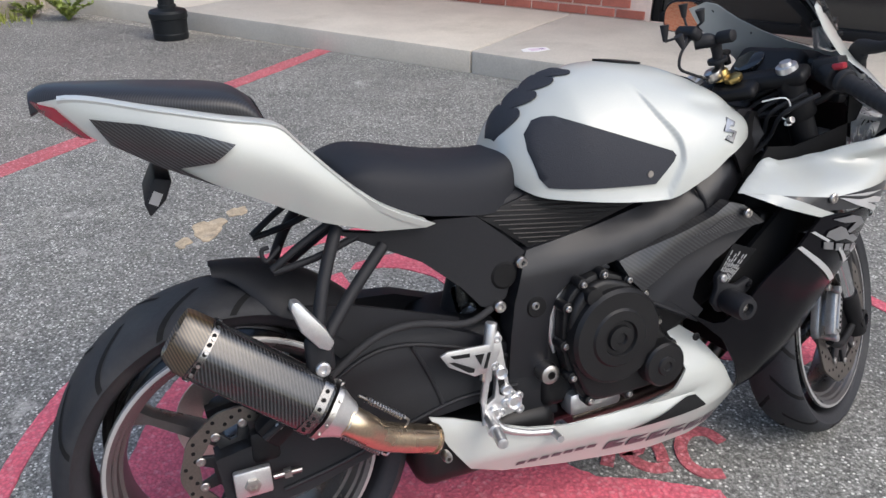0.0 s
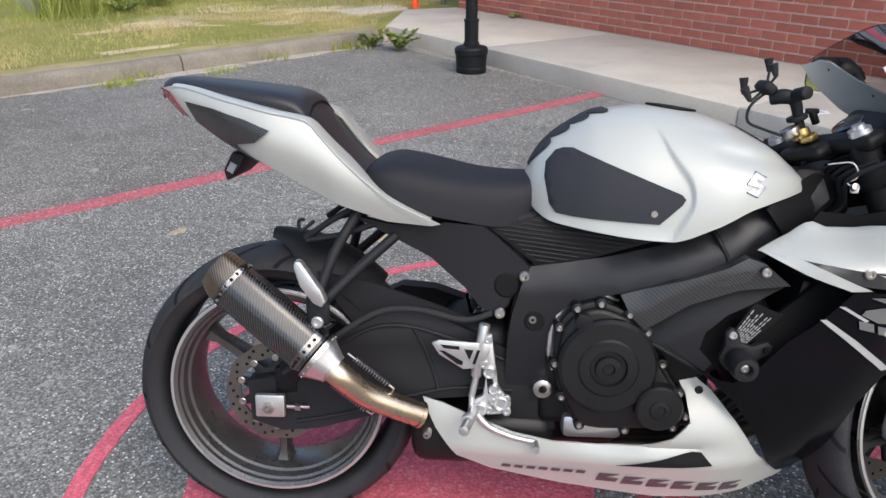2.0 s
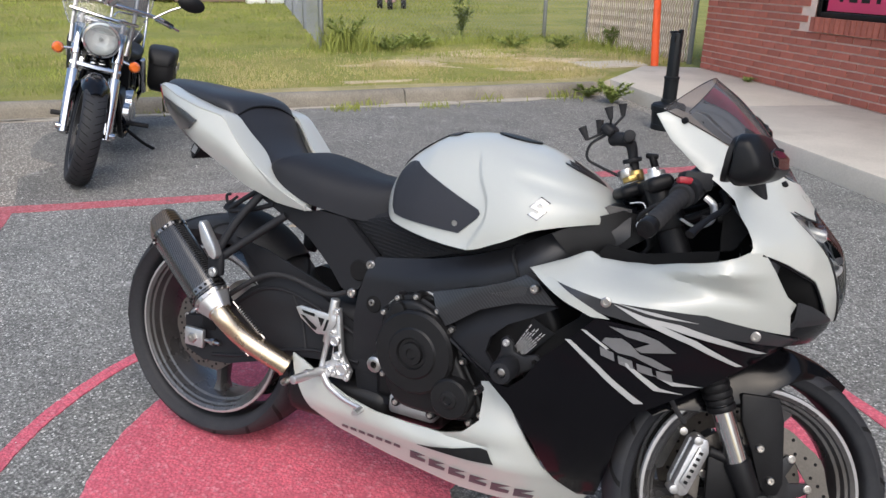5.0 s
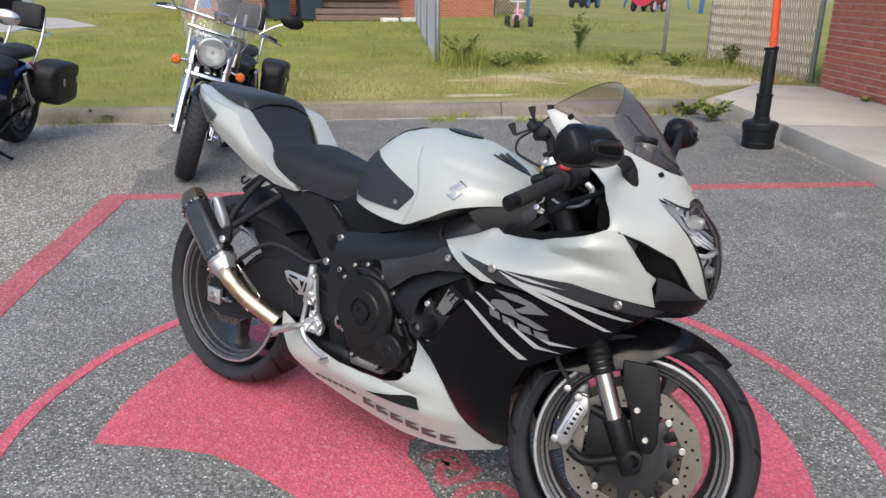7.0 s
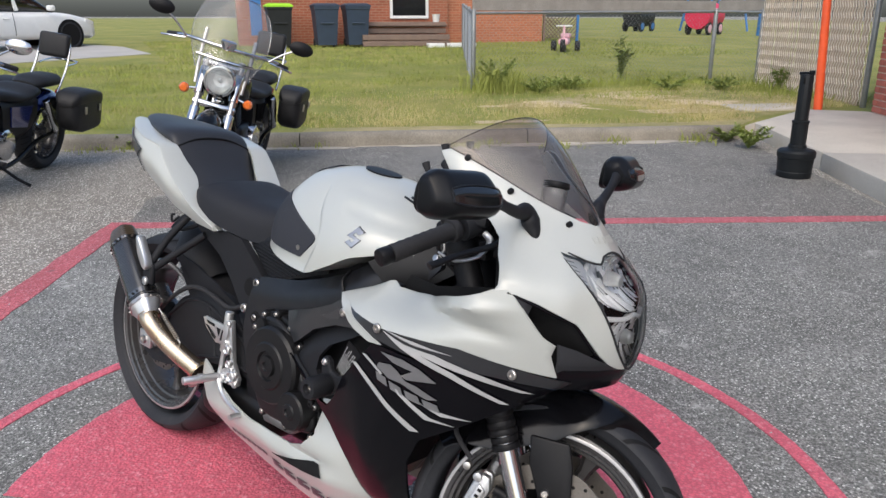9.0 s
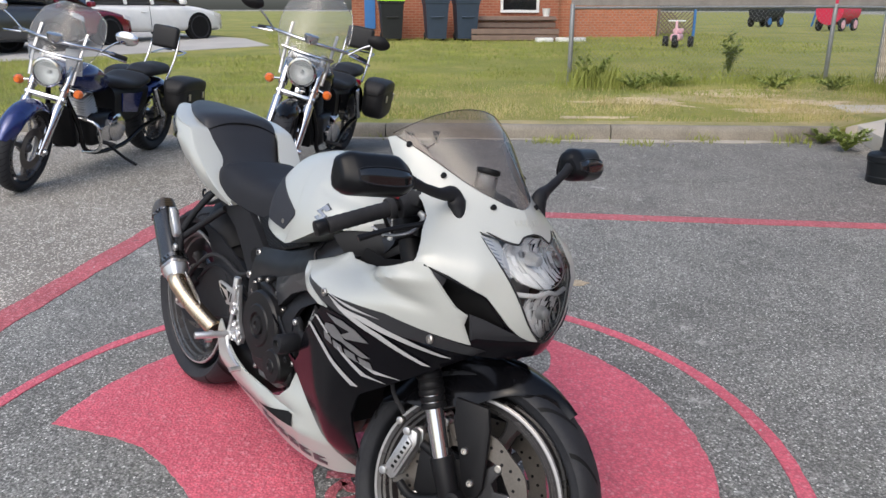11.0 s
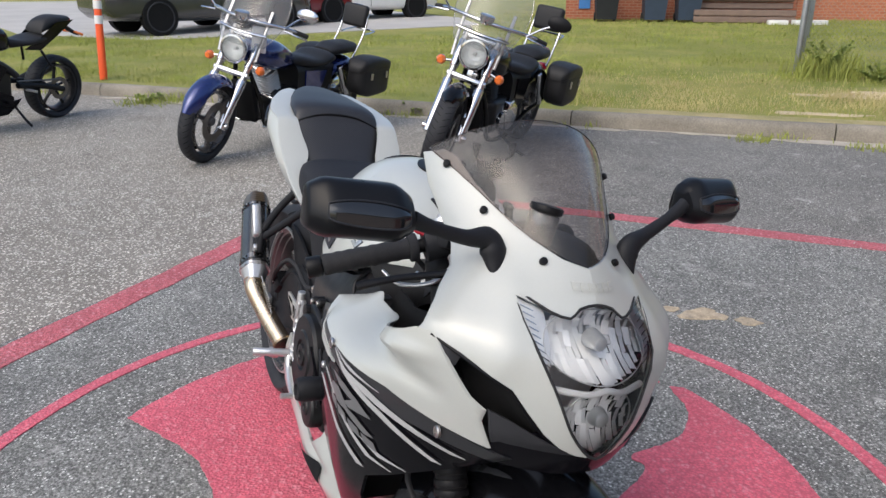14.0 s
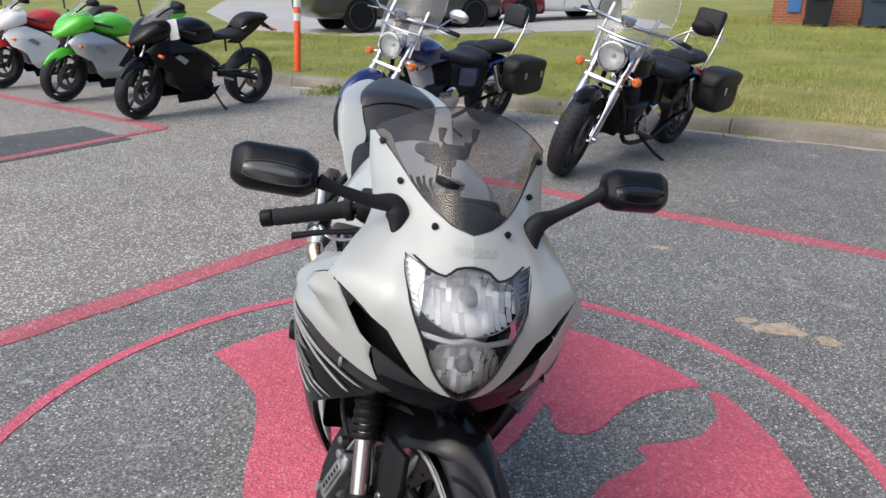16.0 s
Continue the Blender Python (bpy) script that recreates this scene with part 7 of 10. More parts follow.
# clip-on bars, in the steered place
for s in (-1, 1):
    gi, ge = unsteer @ Vector((1.183, -0.185, 0.856)), unsteer @ Vector((1.154, -0.342, 0.809))
    gi, ge = Vector((gi.x, s * abs(gi.y), gi.z)), Vector((ge.x, s * abs(ge.y), ge.z))
    d = (ge - gi).normalized()
    bar = bp("handlebar", rod(gi - d * 0.09, ge - d * 0.002, 0.011, 14), "black_satin", "black clip-on handlebar", None, 38, True)
    gl_ = [gi.lerp(ge, 0.12 + 0.80 * k / 30) for k in range(31)]
    bp("grip", tube(gl_, [0.0168 if k % 4 < 2 else 0.0160 for k in range(31)], 16, 1), "rubber", "ribbed black rubber grip", bar)
    bp("grip_flange", rod(gi.lerp(ge, 0.03), gi.lerp(ge, 0.12), 0.0225, 18, 0.003), "rubber", "", bar)
    bp("bar_end_weight", rod(ge - d * 0.012, ge + d * 0.012, 0.0165, 16, 0.003, rod(ge + d * 0.011, ge + d * 0.0125, 0.006, 10)), "black_satin", "", bar)
    bm = rod(gi - d * 0.060, gi - d * 0.005, 0.027, 18, 0.004)
    bm = box(gi - d * 0.034 + Vector((0.006, 0, 0.012)), (0.055, 0.052, 0.034), 0.008, 2, None, bm)
    bp("switch_box", bm, "plastic_black", "black switch housing", bar)
    if s < 0:
        bp("kill_switch", box(unsteer @ Vector((1.180, -0.182, 0.879)), (0.026, 0.022, 0.013), 0.004, 2), "switch_red", "red kill switch", bar)
        bp("reservoir", rod(gi - d * 0.10 + Vector((0.10, 0, 0.02)), gi - d * 0.10 + Vector((0.10, 0, 0.065)), 0.024, 18, 0.003), "screen_clear", "translucent brake fluid reservoir", bar)
        bp("reservoir_cap", rod(gi - d * 0.10 + Vector((0.10, 0, 0.066)), gi - d * 0.10 + Vector((0.10, 0, 0.078)), 0.026, 18, 0.003), "black_satin", "", bar)
    lv = [gi - d * 0.05 + Vector((0.055, 0, -0.006)), gi + Vector((0.080, 0, -0.014)), gi.lerp(ge, 0.45) + Vector((0.068, 0, -0.012)), gi.lerp(ge, 0.82) + Vector((0.060, 0, -0.016))]
    bp("lever", tube(lv, [0.009, 0.0075, 0.006, 0.0085], 10, 5, None, True, 0.7), "black_satin", "black hand lever", bar)
    loop = [gi.lerp(ge, 0.42) + Vector((0.022, 0, -0.018)), gi.lerp(ge, 0.34) + Vector((0.046, 0, -0.034)), gi.lerp(ge, 0.10) + Vector((0.060, 0, -0.036)), gi - d * 0.02 + Vector((0.050, 0, -0.022)), gi - d * 0.03 + Vector((0.030, 0, -0.012))]
    bp("lever_pivot", tube(loop, [0.0035, 0.005, 0.0055, 0.007, 0.006], 10, 4, None, True, 0.6), "alloy", "curved silver lever bracket", bar)
    bp("bar_clamp", rod(Vector((FX - 0.018, s * 0.098, FZ)) + UPV * 0.550, Vector((FX - 0.018, s * 0.098, FZ)) + UPV * 0.595, 0.034, 20, 0.003), "black_satin", "", bar)
# front mudguard
secs = []
for k in range(22):
    a = radians(52 + 96 * k / 21)
    R_ = 0.296 + 0.006 * math.sin(math.pi * k / 21)
    c = Vector((FX + R_ * math.cos(a), 0, FZ + R_ * math.sin(a)))
    n_ = Vector((math.cos(a), 0, math.sin(a)))
    w_ = 0.016 + 0.060 * ease(0, 7, k)
    drop = 0.020 + 0.075 * ease(3, 11, k) * ease(22, 15, k)
    row = [c + Vector((0, w_ * u * (1 + 0.06 * abs(u)), 0)) - n_ * (drop * max(0, abs(u) - 0.35) ** 1.6 * 2.0 + 0.012 * u * u) for u in [-1 + j / 8 for j in range(17)]]
    row += [p - n_ * 0.0035 for p in row[::-1]]
    secs.append(row)
bp("front_mudguard", loft(secs), "black_gloss", "gloss black front mudguard", None, 60, True)
# cockpit: instrument pod, stays, cables
bm = box((1.185, 0, 0.868), (0.045, 0.17, 0.08), 0.018, 3, pose(0, 0, 0, 0, 40, 0))
pod = bp("instrument_pod", bm, "plastic_black", "black instrument pod behind the screen")
bp("dial", rod((1.168, 0.03, 0.872), (1.160, 0.03, 0.883), 0.034, 28, 0.002), "dark_glass", "round dial glass", pod)
for s in (-1, 1):
    bp("cowl_stay", tube([(1.10, s * 0.06, 0.78), (1.18, s * 0.12, 0.80), (1.25, s * 0.15, 0.84)], 0.008, 8), "black_satin", "black cowl bracket")
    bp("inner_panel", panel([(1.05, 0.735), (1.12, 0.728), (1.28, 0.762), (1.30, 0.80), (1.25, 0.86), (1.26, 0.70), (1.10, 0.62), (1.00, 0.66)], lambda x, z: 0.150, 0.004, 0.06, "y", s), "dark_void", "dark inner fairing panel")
for k in range(5):
    y = -0.13 + 0.03 * k
    bp("cable", tube([(1.14, y - 0.05, 0.83), (1.10, y, 0.79), (1.12, y * 0.6, 0.73), (1.06, y * 0.5, 0.68)], 0.0045, 8, 4), "rubber", "black control cable")
bp("wire_clip", tube([(1.075, -0.10, 0.815), (1.105, -0.13, 0.822), (1.115, -0.135, 0.798), (1.10, -0.13, 0.785), (1.12, -0.135, 0.775)], 0.0015, 6), "white_plain", "thin white wire")
bp("connector", box((1.112, -0.135, 0.772), (0.014, 0.008, 0.009), 0.002), "white_plain", "white wire connector")
bp("ignition_lock", rod((1.045, 0.0, 0.855), (1.035, 0.0, 0.873), 0.018, 18, 0.002), "steel", "steel ignition lock")

# phone cradle on the stem
ct_ = Vector((0.998, 0.014, 0.930))
cr = bp("cradle_arm", tube([(1.058, 0.0, 0.868), (1.050, 0.0, 0.892), (1.040, 0.0, 0.925), (1.020, 0.0, 0.934), ct_], [0.009, 0.010, 0.012, 0.015, 0.014], 12, 4), "plastic_black", "black phone cradle arm")
bp("arm_knob", rod((1.036, -0.012, 0.938), (1.044, -0.046, 0.944), 0.013, 10, 0.003), "plastic_black", "", cr)
bp("mount_disc", rod((1.049, 0.0, 0.888), (1.046, 0.0, 0.897), 0.020, 18, 0.002), "plastic_black", "", cr)
bp("ball_mount", rod((1.062, 0.0, 0.852), (1.056, 0.0, 0.874), (0.020, 0.015), 16, 0.002), "brass", "brass-coloured stem plug", cr)
hd = bp("cradle_head", box((0.988, 0.02, 0.950), (0.022, 0.058, 0.030), 0.008, 3, pose(0, 0, 0, 0, -52, 0)), "plastic_black", "black gripping head", cr)
for base_, tip_ in (((0.950, -0.012, 0.925), (0.936, -0.012, 0.950)), ((0.958, 0.055, 0.935), (0.955, 0.055, 0.968)), ((0.994, -0.012, 0.972), (0.986, -0.012, 0.996)), ((1.004, 0.055, 0.980), (1.0, 0.055, 1.006))):
    a, b_, c_ = Vector((0.988, 0.02, 0.950)), Vector(base_), Vector(tip_)
    bp("grip_finger", tube([a, b_, b_.lerp(c_, 0.3)], 0.0026, 8, 2, rod(b_, c_, (0.0045, 0.0095), 10)), "rubber", "", hd)
bp("cradle_wire", tube([(0.985, 0.01, 0.94), (0.955, 0.0, 0.915), (0.953, 0.0, 0.885), (0.985, 0.0, 0.870), (1.03, 0.0, 0.855)], 0.003, 8), "rubber", "black wire", cr)
bp("lever_stub", rod((1.083, 0.02, 0.905), (1.094, 0.02, 0.880), 0.008, 10, 0.002, box((1.083, 0.02, 0.905), (0.026, 0.014, 0.012), 0.004)), "black_satin", "small black lever stub")
# closed-in middle: dash cover, and dark fillers added for the shade behind the fairing
rows = []
for x, w_, z in ((1.340, 0.020, 0.872), (1.315, 0.055, 0.884), (1.280, 0.085, 0.896), (1.240, 0.105, 0.902), (1.205, 0.110, 0.900), (1.200, 0.108, 0.875)):
    rows.append([(x, w_ * u, z - 0.030 * abs(u) ** 3) for u in [-1 + j / 6 for j in range(13)]])
bp("dash_cover", loft(rows, None, False, False), "plastic_black", "black dash cover under the screen", None, 60)
bp("dash_panel", panel([(-0.125, 0.72), (-0.125, 0.845), (-0.06, 0.875), (0.06, 0.875), (0.125, 0.845), (0.125, 0.72)], lambda y, z: front_x(y, z) - 0.125, 0.004, 0.03, "x"), "dark_void", "dark filler sheet for the shade behind the headlight", None, 50)
bp("inner_panel", panel([(1.06, 0.66), (1.06, 0.80), (1.12, 0.835), (1.22, 0.855), (1.27, 0.845), (1.28, 0.70)], lambda x, z: 0.128, 0.004, 0.05, "y", 1), "dark_void", "dark filler sheet for the shade inside the far fairing")
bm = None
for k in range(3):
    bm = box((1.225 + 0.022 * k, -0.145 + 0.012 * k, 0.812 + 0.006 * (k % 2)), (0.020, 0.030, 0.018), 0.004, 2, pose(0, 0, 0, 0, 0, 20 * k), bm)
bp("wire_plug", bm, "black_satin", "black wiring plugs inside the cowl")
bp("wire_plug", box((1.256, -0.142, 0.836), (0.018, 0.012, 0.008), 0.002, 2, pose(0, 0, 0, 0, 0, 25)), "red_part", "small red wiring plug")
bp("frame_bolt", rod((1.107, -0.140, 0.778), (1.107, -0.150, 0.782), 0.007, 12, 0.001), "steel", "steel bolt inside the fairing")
# added near-black block in place of the shaded hollow between the fairings
bp("inner_liner", box((1.13, 0, 0.60), (0.22, 0.26, 0.16), 0.03, 2), "dark_void", "dark filler block for the shade between the fairings")
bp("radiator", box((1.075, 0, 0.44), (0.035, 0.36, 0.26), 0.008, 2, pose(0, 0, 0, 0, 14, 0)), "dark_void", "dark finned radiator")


# ---- other motorcycles ----
def lean_pose(A, heading, wb, lean):
    """Pose of a parked bike: A is its front contact point; it leans to its left."""
    h = radians(heading)
    return Matrix.Translation((A[0] - wb * math.cos(h), A[1] - wb * math.sin(h), 0)) @ pose(0, 0, 0, 0, 0, heading) @ pose(0, 0, 0, -lean, 0, 0)


def turn_about(FXc, FZc, rake, deg):
    p = Vector((FXc, 0, FZc))
    return Matrix.Translation(p) @ Matrix.Rotation(radians(deg), 4, Vector((-math.sin(rake), 0, math.cos(rake)))) @ Matrix.Translation(-p)


def plain_wheel(root, name, C, R, half, rim, spokes, rim_mat, m=None, spoke_w=0.035, disc=0.0, label="black tyre on an alloy rim"):
    tp = tyre_profile(R, half, rim)
    w = part(name, revolve([(u * 0.97, r) for u, r in tp], C, "y", 48, None, True), "tyre", root, label, 50, m)
    hw = half * 0.75
    part("rim", revolve([(-hw, rim + 0.004), (-hw, rim - 0.014), (-hw * 0.4, rim - 0.03), (hw * 0.4, rim - 0.03), (hw, rim - 0.014), (hw, rim + 0.004)], C, "y", 48, None, False, False), rim_mat, w)
    for k in range(spokes):
        a = 2 * math.pi * k / spokes + 0.4
        d, n = Vector((math.cos(a), 0, math.sin(a))), Vector((-math.sin(a), 0, math.cos(a)))
        secs_ = [[Vector(C) + d * r_ + n * ww / 2 * c + Vector((0, hh * s, 0)) for c, s in ((1, 0.5), (0.5, 1), (-0.5, 1), (-1, 0.5), (-1, -0.5), (-0.5, -1), (0.5, -1), (1, -0.5))] for r_, ww, hh in ((0.02, spoke_w, 0.022), (rim * 0.6, spoke_w * 0.7, 0.016), (rim - 0.022, spoke_w * 1.2, 0.02))]
        part("spoke", loft(secs_), rim_mat, w)
    part("hub", revolve([(-hw, 0), (-hw, 0.03), (-0.02, 0.042), (0.02, 0.042), (hw, 0.03), (hw, 0)], C, "y", 20), rim_mat, w)
    if disc:
        part("brake_disc", revolve([(half * 0.9, disc * 0.62), (half * 0.9, disc), (half * 0.9 + 0.005, disc), (half * 0.9 + 0.005, disc * 0.62)], C, "y", 40, None, True), "disc_steel", w, "drilled steel disc")
    # tread blocks
    bm = bmesh.new()
    n = 44
    for i in range(n):
        for s in (-1, 1):
            t0, rows = 2 * math.pi * (i + (0.5 if s > 0 else 0)) / n, []
            for j in range(5):
                f = j / 4
                pos = (0.5 + s * (0.03 + 0.20 * f)) * (len(tp) - 1)
                i0 = int(pos)
                u = tp[i0][0] + (tp[i0 + 1][0] - tp[i0][0]) * (pos - i0)
                r_ = tp[i0][1] + (tp[i0 + 1][1] - tp[i0][1]) * (pos - i0) + 0.0012
                t = t0 + 0.10 * f
                rows.append([bm.verts.new((C[0] + r_ * math.cos(t + e * 0.008), C[1] + u * 0.975, C[2] + r_ * math.sin(t + e * 0.008))) for e in (-1, 1)])
            for p_, q_ in zip(rows, rows[1:]):
                bm.faces.new((p_[0], p_[1], q_[1], q_[0]))
    tagged(part("tread_pattern", bm, "dark_void", w), kind="stuff")
    return w


def body_loft(xs, top, bot, wid, p=0.7, n=20):
    t, b_, w = table(top), table(bot), table(wid)
    out = []
    for x in xs:
        row = []
        for j in range(n):
            a = 2 * math.pi * j / n
            c, s = math.cos(a), math.sin(a)
            row.append((x, w(x) * abs(c) ** p * (1 if c > 0 else -1), (t(x) + b_(x)) / 2 + (t(x) - b_(x)) / 2 * abs(s) ** p * (1 if s > 0 else -1)))
        out.append(row)
    return loft(out)


def cruiser(m, label, paint, wb, rake, steer, fat, ws_h, spokes, tag):
    r = thing("cruiser_motorcycle", m, label, "motorcycle", "parked motorcycles")
    FXc, FZc, R = wb, 0.325, 0.325
    S = turn_about(FXc - 0.03, FZc, rake, steer)
    up = Vector((-math.sin(rake), 0, math.cos(rake)))
    q = lambda name, bm, mat, lab="", par=None, st=False, sh=38: part(name, bm, mat, par or r, lab, sh, S if st and par is None else None)
    plain_wheel(r, "front_wheel", (FXc, 0, FZc), R, fat, 0.235, spokes, "rim_black" if spokes == 5 else "rim_grey", S, 0.045, 0.15)
    plain_wheel(r, "rear_wheel", (0, 0, 0.325), 0.325, 0.085, 0.21, spokes, "rim_grey", None, 0.045)
    # fork, clamps, headlight
    for s in (-1, 1):
        a = Vector((FXc - 0.01, s * 0.115, FZc))
        fk = q("fork_leg", rod(a - up * 0.04, a + up * 0.36, (0.030, 0.034), 18, 0.004), "chrome", "chrome fork leg", None, True)
        q("fork_tube", rod(a + up * 0.34, a + up * 0.76, 0.024, 16), "steel", "", fk)
        q("fork_cover", rod(a + up * 0.46, a + up * 0.66, 0.033, 16, 0.003), "chrome", "", fk)
        q("axle_nut", rod((FXc, s * 0.105, FZc), (FXc, s * 0.16, FZc), 0.020, 14, 0.003), "chrome", "", fk)
        t0 = a + up * 0.50
        sg = q("turn_signal", revolve([(-0.032, 0), (-0.030, 0.020), (-0.012, 0.032), (0.012, 0.034), (0.020, 0.030)], (0, 0, 0), "x", 18), "amber", "amber turn signal", None, True)
        sg.matrix_basis = S @ Matrix.Translation(t0 + Vector((0.02, s * 0.10, -0.02))) @ pose(0, 0, 0, 0, 0, 180)
        q("signal_stalk", rod(t0, t0 + Vector((0.01, s * 0.10, -0.02)), 0.009, 10), "chrome", "", fk)
    hp = Vector((FXc - 0.035, 0, FZc)) + up * 0.585 + Vector((0.11, 0, 0.02))
    hl = q("headlight", revolve([(-0.11, 0.0), (-0.10, 0.045), (-0.05, 0.082), (0.0, 0.098), (0.02, 0.100)], (0, 0, 0), "x", 28, None, False, False), "black_gloss" if fat > 0.06 else "chrome", "round headlight in a bowl", None, True)
    hl.matrix_basis = S @ Matrix.Translation(hp)
    q("bezel", revolve([(0.012, 0.100), (0.020, 0.106), (0.034, 0.104), (0.036, 0.092), (0.026, 0.088)], (0, 0, 0), "x", 32, None, False, False), "chrome", "", hl)
    q("reflector_bowl", revolve([(-0.03, 0.012), (-0.02, 0.045), (0.005, 0.078), (0.022, 0.090)], (0, 0, 0), "x", 24, None, False, False), "reflector", "", hl, False, 5)
    q("bulb", rod((-0.035, 0, 0), (0.004, 0, 0), 0.012, 12, 0.003), "lamp_grey", "", hl)
    q("lens", revolve([(0.030, 0.090), (0.038, 0.065), (0.043, 0.03), (0.044, 0.0)], (0, 0, 0), "x", 24), "clear_glass", "", hl)
    for h in (0.40, 0.70):
        c = Vector((FXc - 0.02, 0, FZc)) + up * h
        q("fork_clamp", box(c, (0.06, 0.29, 0.035), 0.012, 2, pose(0, 0, 0, 0, -math.degrees(rake), 0)), "chrome", "chrome fork clamp", None, True)
    # mudguards
    for nm, C, Rg, a0, a1, w_, st in (("front_mudguard", (FXc, FZc), R + 0.022, 52 if fat > 0.06 else 20, 165, fat + (0.012 if fat > 0.06 else 0.028), True), ("rear_mudguard", (0, 0.325), 0.355, 30, 195, 0.11, False)):
        secs_ = []
        for k in range(20):
            a = radians(a0 + (a1 - a0) * k / 19)
            n_ = Vector((math.cos(a), 0, math.sin(a)))
            c = Vector((C[0], 0, C[1])) + n_ * Rg
            e = min(1, (k + 1.2) / 4, (20.2 - k) / 4) ** 0.5
            row = [c + Vector((0, w_ * u * e, 0)) - n_ * 0.060 * abs(u) ** 2.4 for u in [-1 + j / 6 for j in range(13)]]
            secs_.append(row + [p_ - n_ * 0.004 for p_ in row[::-1]])
        q(nm, loft(secs_), paint, "painted mudguard", None, st, 60)
    # windscreen on bars
    wp = hp + Vector((0.02, 0, 0.04))
    rows_ = []
    for i in range(14):
        f = i / 13
        hw_s = 0.235 * (0.62 + 0.5 * math.sin(math.pi * min(1, f * 0.75 + 0.12)) ** 1.2) * (1 if f < 0.85 else 1 - 2.2 * (f - 0.85))
        rows_.append([wp + Vector((-0.30 * f - 0.10 * u * u, hw_s * u, ws_h * f + (0.015 * (1 - u * u) if f > 0.9 else 0))) for u in [-1 + j / 8 for j in range(17)]])
    ws = q("windscreen", loft(rows_, None, False, False), "screen_clear", "tall clear touring windscreen", None, True, 80)
    e_ = [x_[0] for x_ in rows_] + rows_[-1][1:-1] + [x_[-1] for x_ in rows_[::-1]]
    q("screen_edge", tube(e_, 0.004, 6, 1), "screen_clear", "", ws)
    for s in (-1, 1):
        q("screen_strut", tube([wp + Vector((-0.06, s * 0.155, -0.10)), wp + Vector((-0.12, s * 0.165, 0.10)), wp + Vector((-0.20, s * 0.165, 0.26))], 0.012, 8, 3, None, True, 0.3), "steel", "polished screen strut", ws)
    q("screen_brace", tube([wp + Vector((-0.10, -0.19, 0.09)), wp + Vector((-0.045, 0, 0.09)), wp + Vector((-0.10, 0.19, 0.09))], 0.011, 8, 4), "chrome", "", ws)
    # bars, mirrors, grips
    bz = FZc + 0.70
    bx_ = FXc - 0.34
    q("handlebar", tube([(bx_ - 0.20, -0.40, bz - 0.01), (bx_ - 0.10, -0.30, bz + 0.02), (bx_ + 0.02, -0.10, bz + 0.03), (bx_ + 0.02, 0.10, bz + 0.03), (bx_ - 0.10, 0.30, bz + 0.02), (bx_ - 0.20, 0.40, bz - 0.01)], 0.0125, 10), "chrome", "wide chrome handlebar", None, True)
    for s in (-1, 1):
        q("grip", rod((bx_ - 0.13, s * 0.325, bz + 0.012), (bx_ - 0.205, s * 0.415, bz - 0.012), 0.018, 14, 0.003), "rubber", "black rubber grip", None, True)
        q("lever", tube([(bx_ - 0.06, s * 0.29, bz + 0.01), (bx_ - 0.08, s * 0.38, bz - 0.005), (bx_ - 0.12, s * 0.45, bz - 0.02)], 0.007, 8), "chrome", "", None, True)
        mm = q("mirror", revolve([(-0.006, 0), (-0.006, 0.060), (0.008, 0.062), (0.024, 0.045), (0.030, 0.0)], (0, 0, 0), "x", 22), "black_satin" if fat > 0.06 else "chrome", "oval mirror", None, True)
        mm.matrix_basis = S @ Matrix.Translation((bx_ - 0.03, s * 0.47, bz + 0.17)) @ Matrix.Diagonal((1, 1.35, 0.8, 1))
        q("mirror_stem", tube([(bx_ - 0.07, s * 0.28, bz + 0.015), (bx_ - 0.05, s * 0.37, bz + 0.10), (bx_ - 0.03, s * 0.46, bz + 0.16)], 0.007, 8), "chrome", "", None, True)
    q("meter", revolve([(-0.03, 0.03), (0.0, 0.05), (0.03, 0.055), (0.036, 0.045), (0.036, 0)], (bx_ + 0.06, 0, bz + 0.05), "z", 20), "chrome", "round speedometer", None, True)
    # tank, seat, rear rack and backrest
    q("fuel_tank", body_loft(spread((wb * 0.42, wb * 0.80), 18), [(wb * 0.42, 0.70), (wb * 0.50, 0.80), (wb * 0.64, 0.885), (wb * 0.76, 0.86), (wb * 0.80, 0.80)], [(wb * 0.42, 0.64), (wb * 0.6, 0.64), (wb * 0.80, 0.74)], [(wb * 0.42, 0.04), (wb * 0.52, 0.12), (wb * 0.66, 0.165), (wb * 0.76, 0.13), (wb * 0.80, 0.05)]), paint, "glossy teardrop fuel tank", None, False, 60)
    q("rider_seat", body_loft(spread((wb * 0.14, wb * 0.48), 14), [(wb * 0.14, 0.72), (wb * 0.20, 0.755), (wb * 0.30, 0.715), (wb * 0.42, 0.735), (wb * 0.48, 0.72)], [(wb * 0.14, 0.66), (wb * 0.3, 0.63), (wb * 0.48, 0.66)], [(wb * 0.14, 0.13), (wb * 0.22, 0.175), (wb * 0.36, 0.15), (wb * 0.48, 0.06)]), "leather", "black padded rider seat", None, False, 60)
    q("pillion_seat", body_loft(spread((-0.20, wb * 0.16), 12), [(-0.20, 0.76), (-0.14, 0.80), (0.1, 0.80), (wb * 0.16, 0.76)], [(-0.20, 0.70), (0.1, 0.70), (wb * 0.16, 0.70)], [(-0.20, 0.07), (-0.1, 0.12), (0.12, 0.13), (wb * 0.16, 0.09)]), "leather", "black padded pillion seat", None, False, 60)
    br = q("backrest", box((-0.235, 0, 1.02), (0.07, 0.25, 0.20), 0.03, 3, pose(0, 0, 0, 0, -10, 0)), "leather", "black padded backrest")
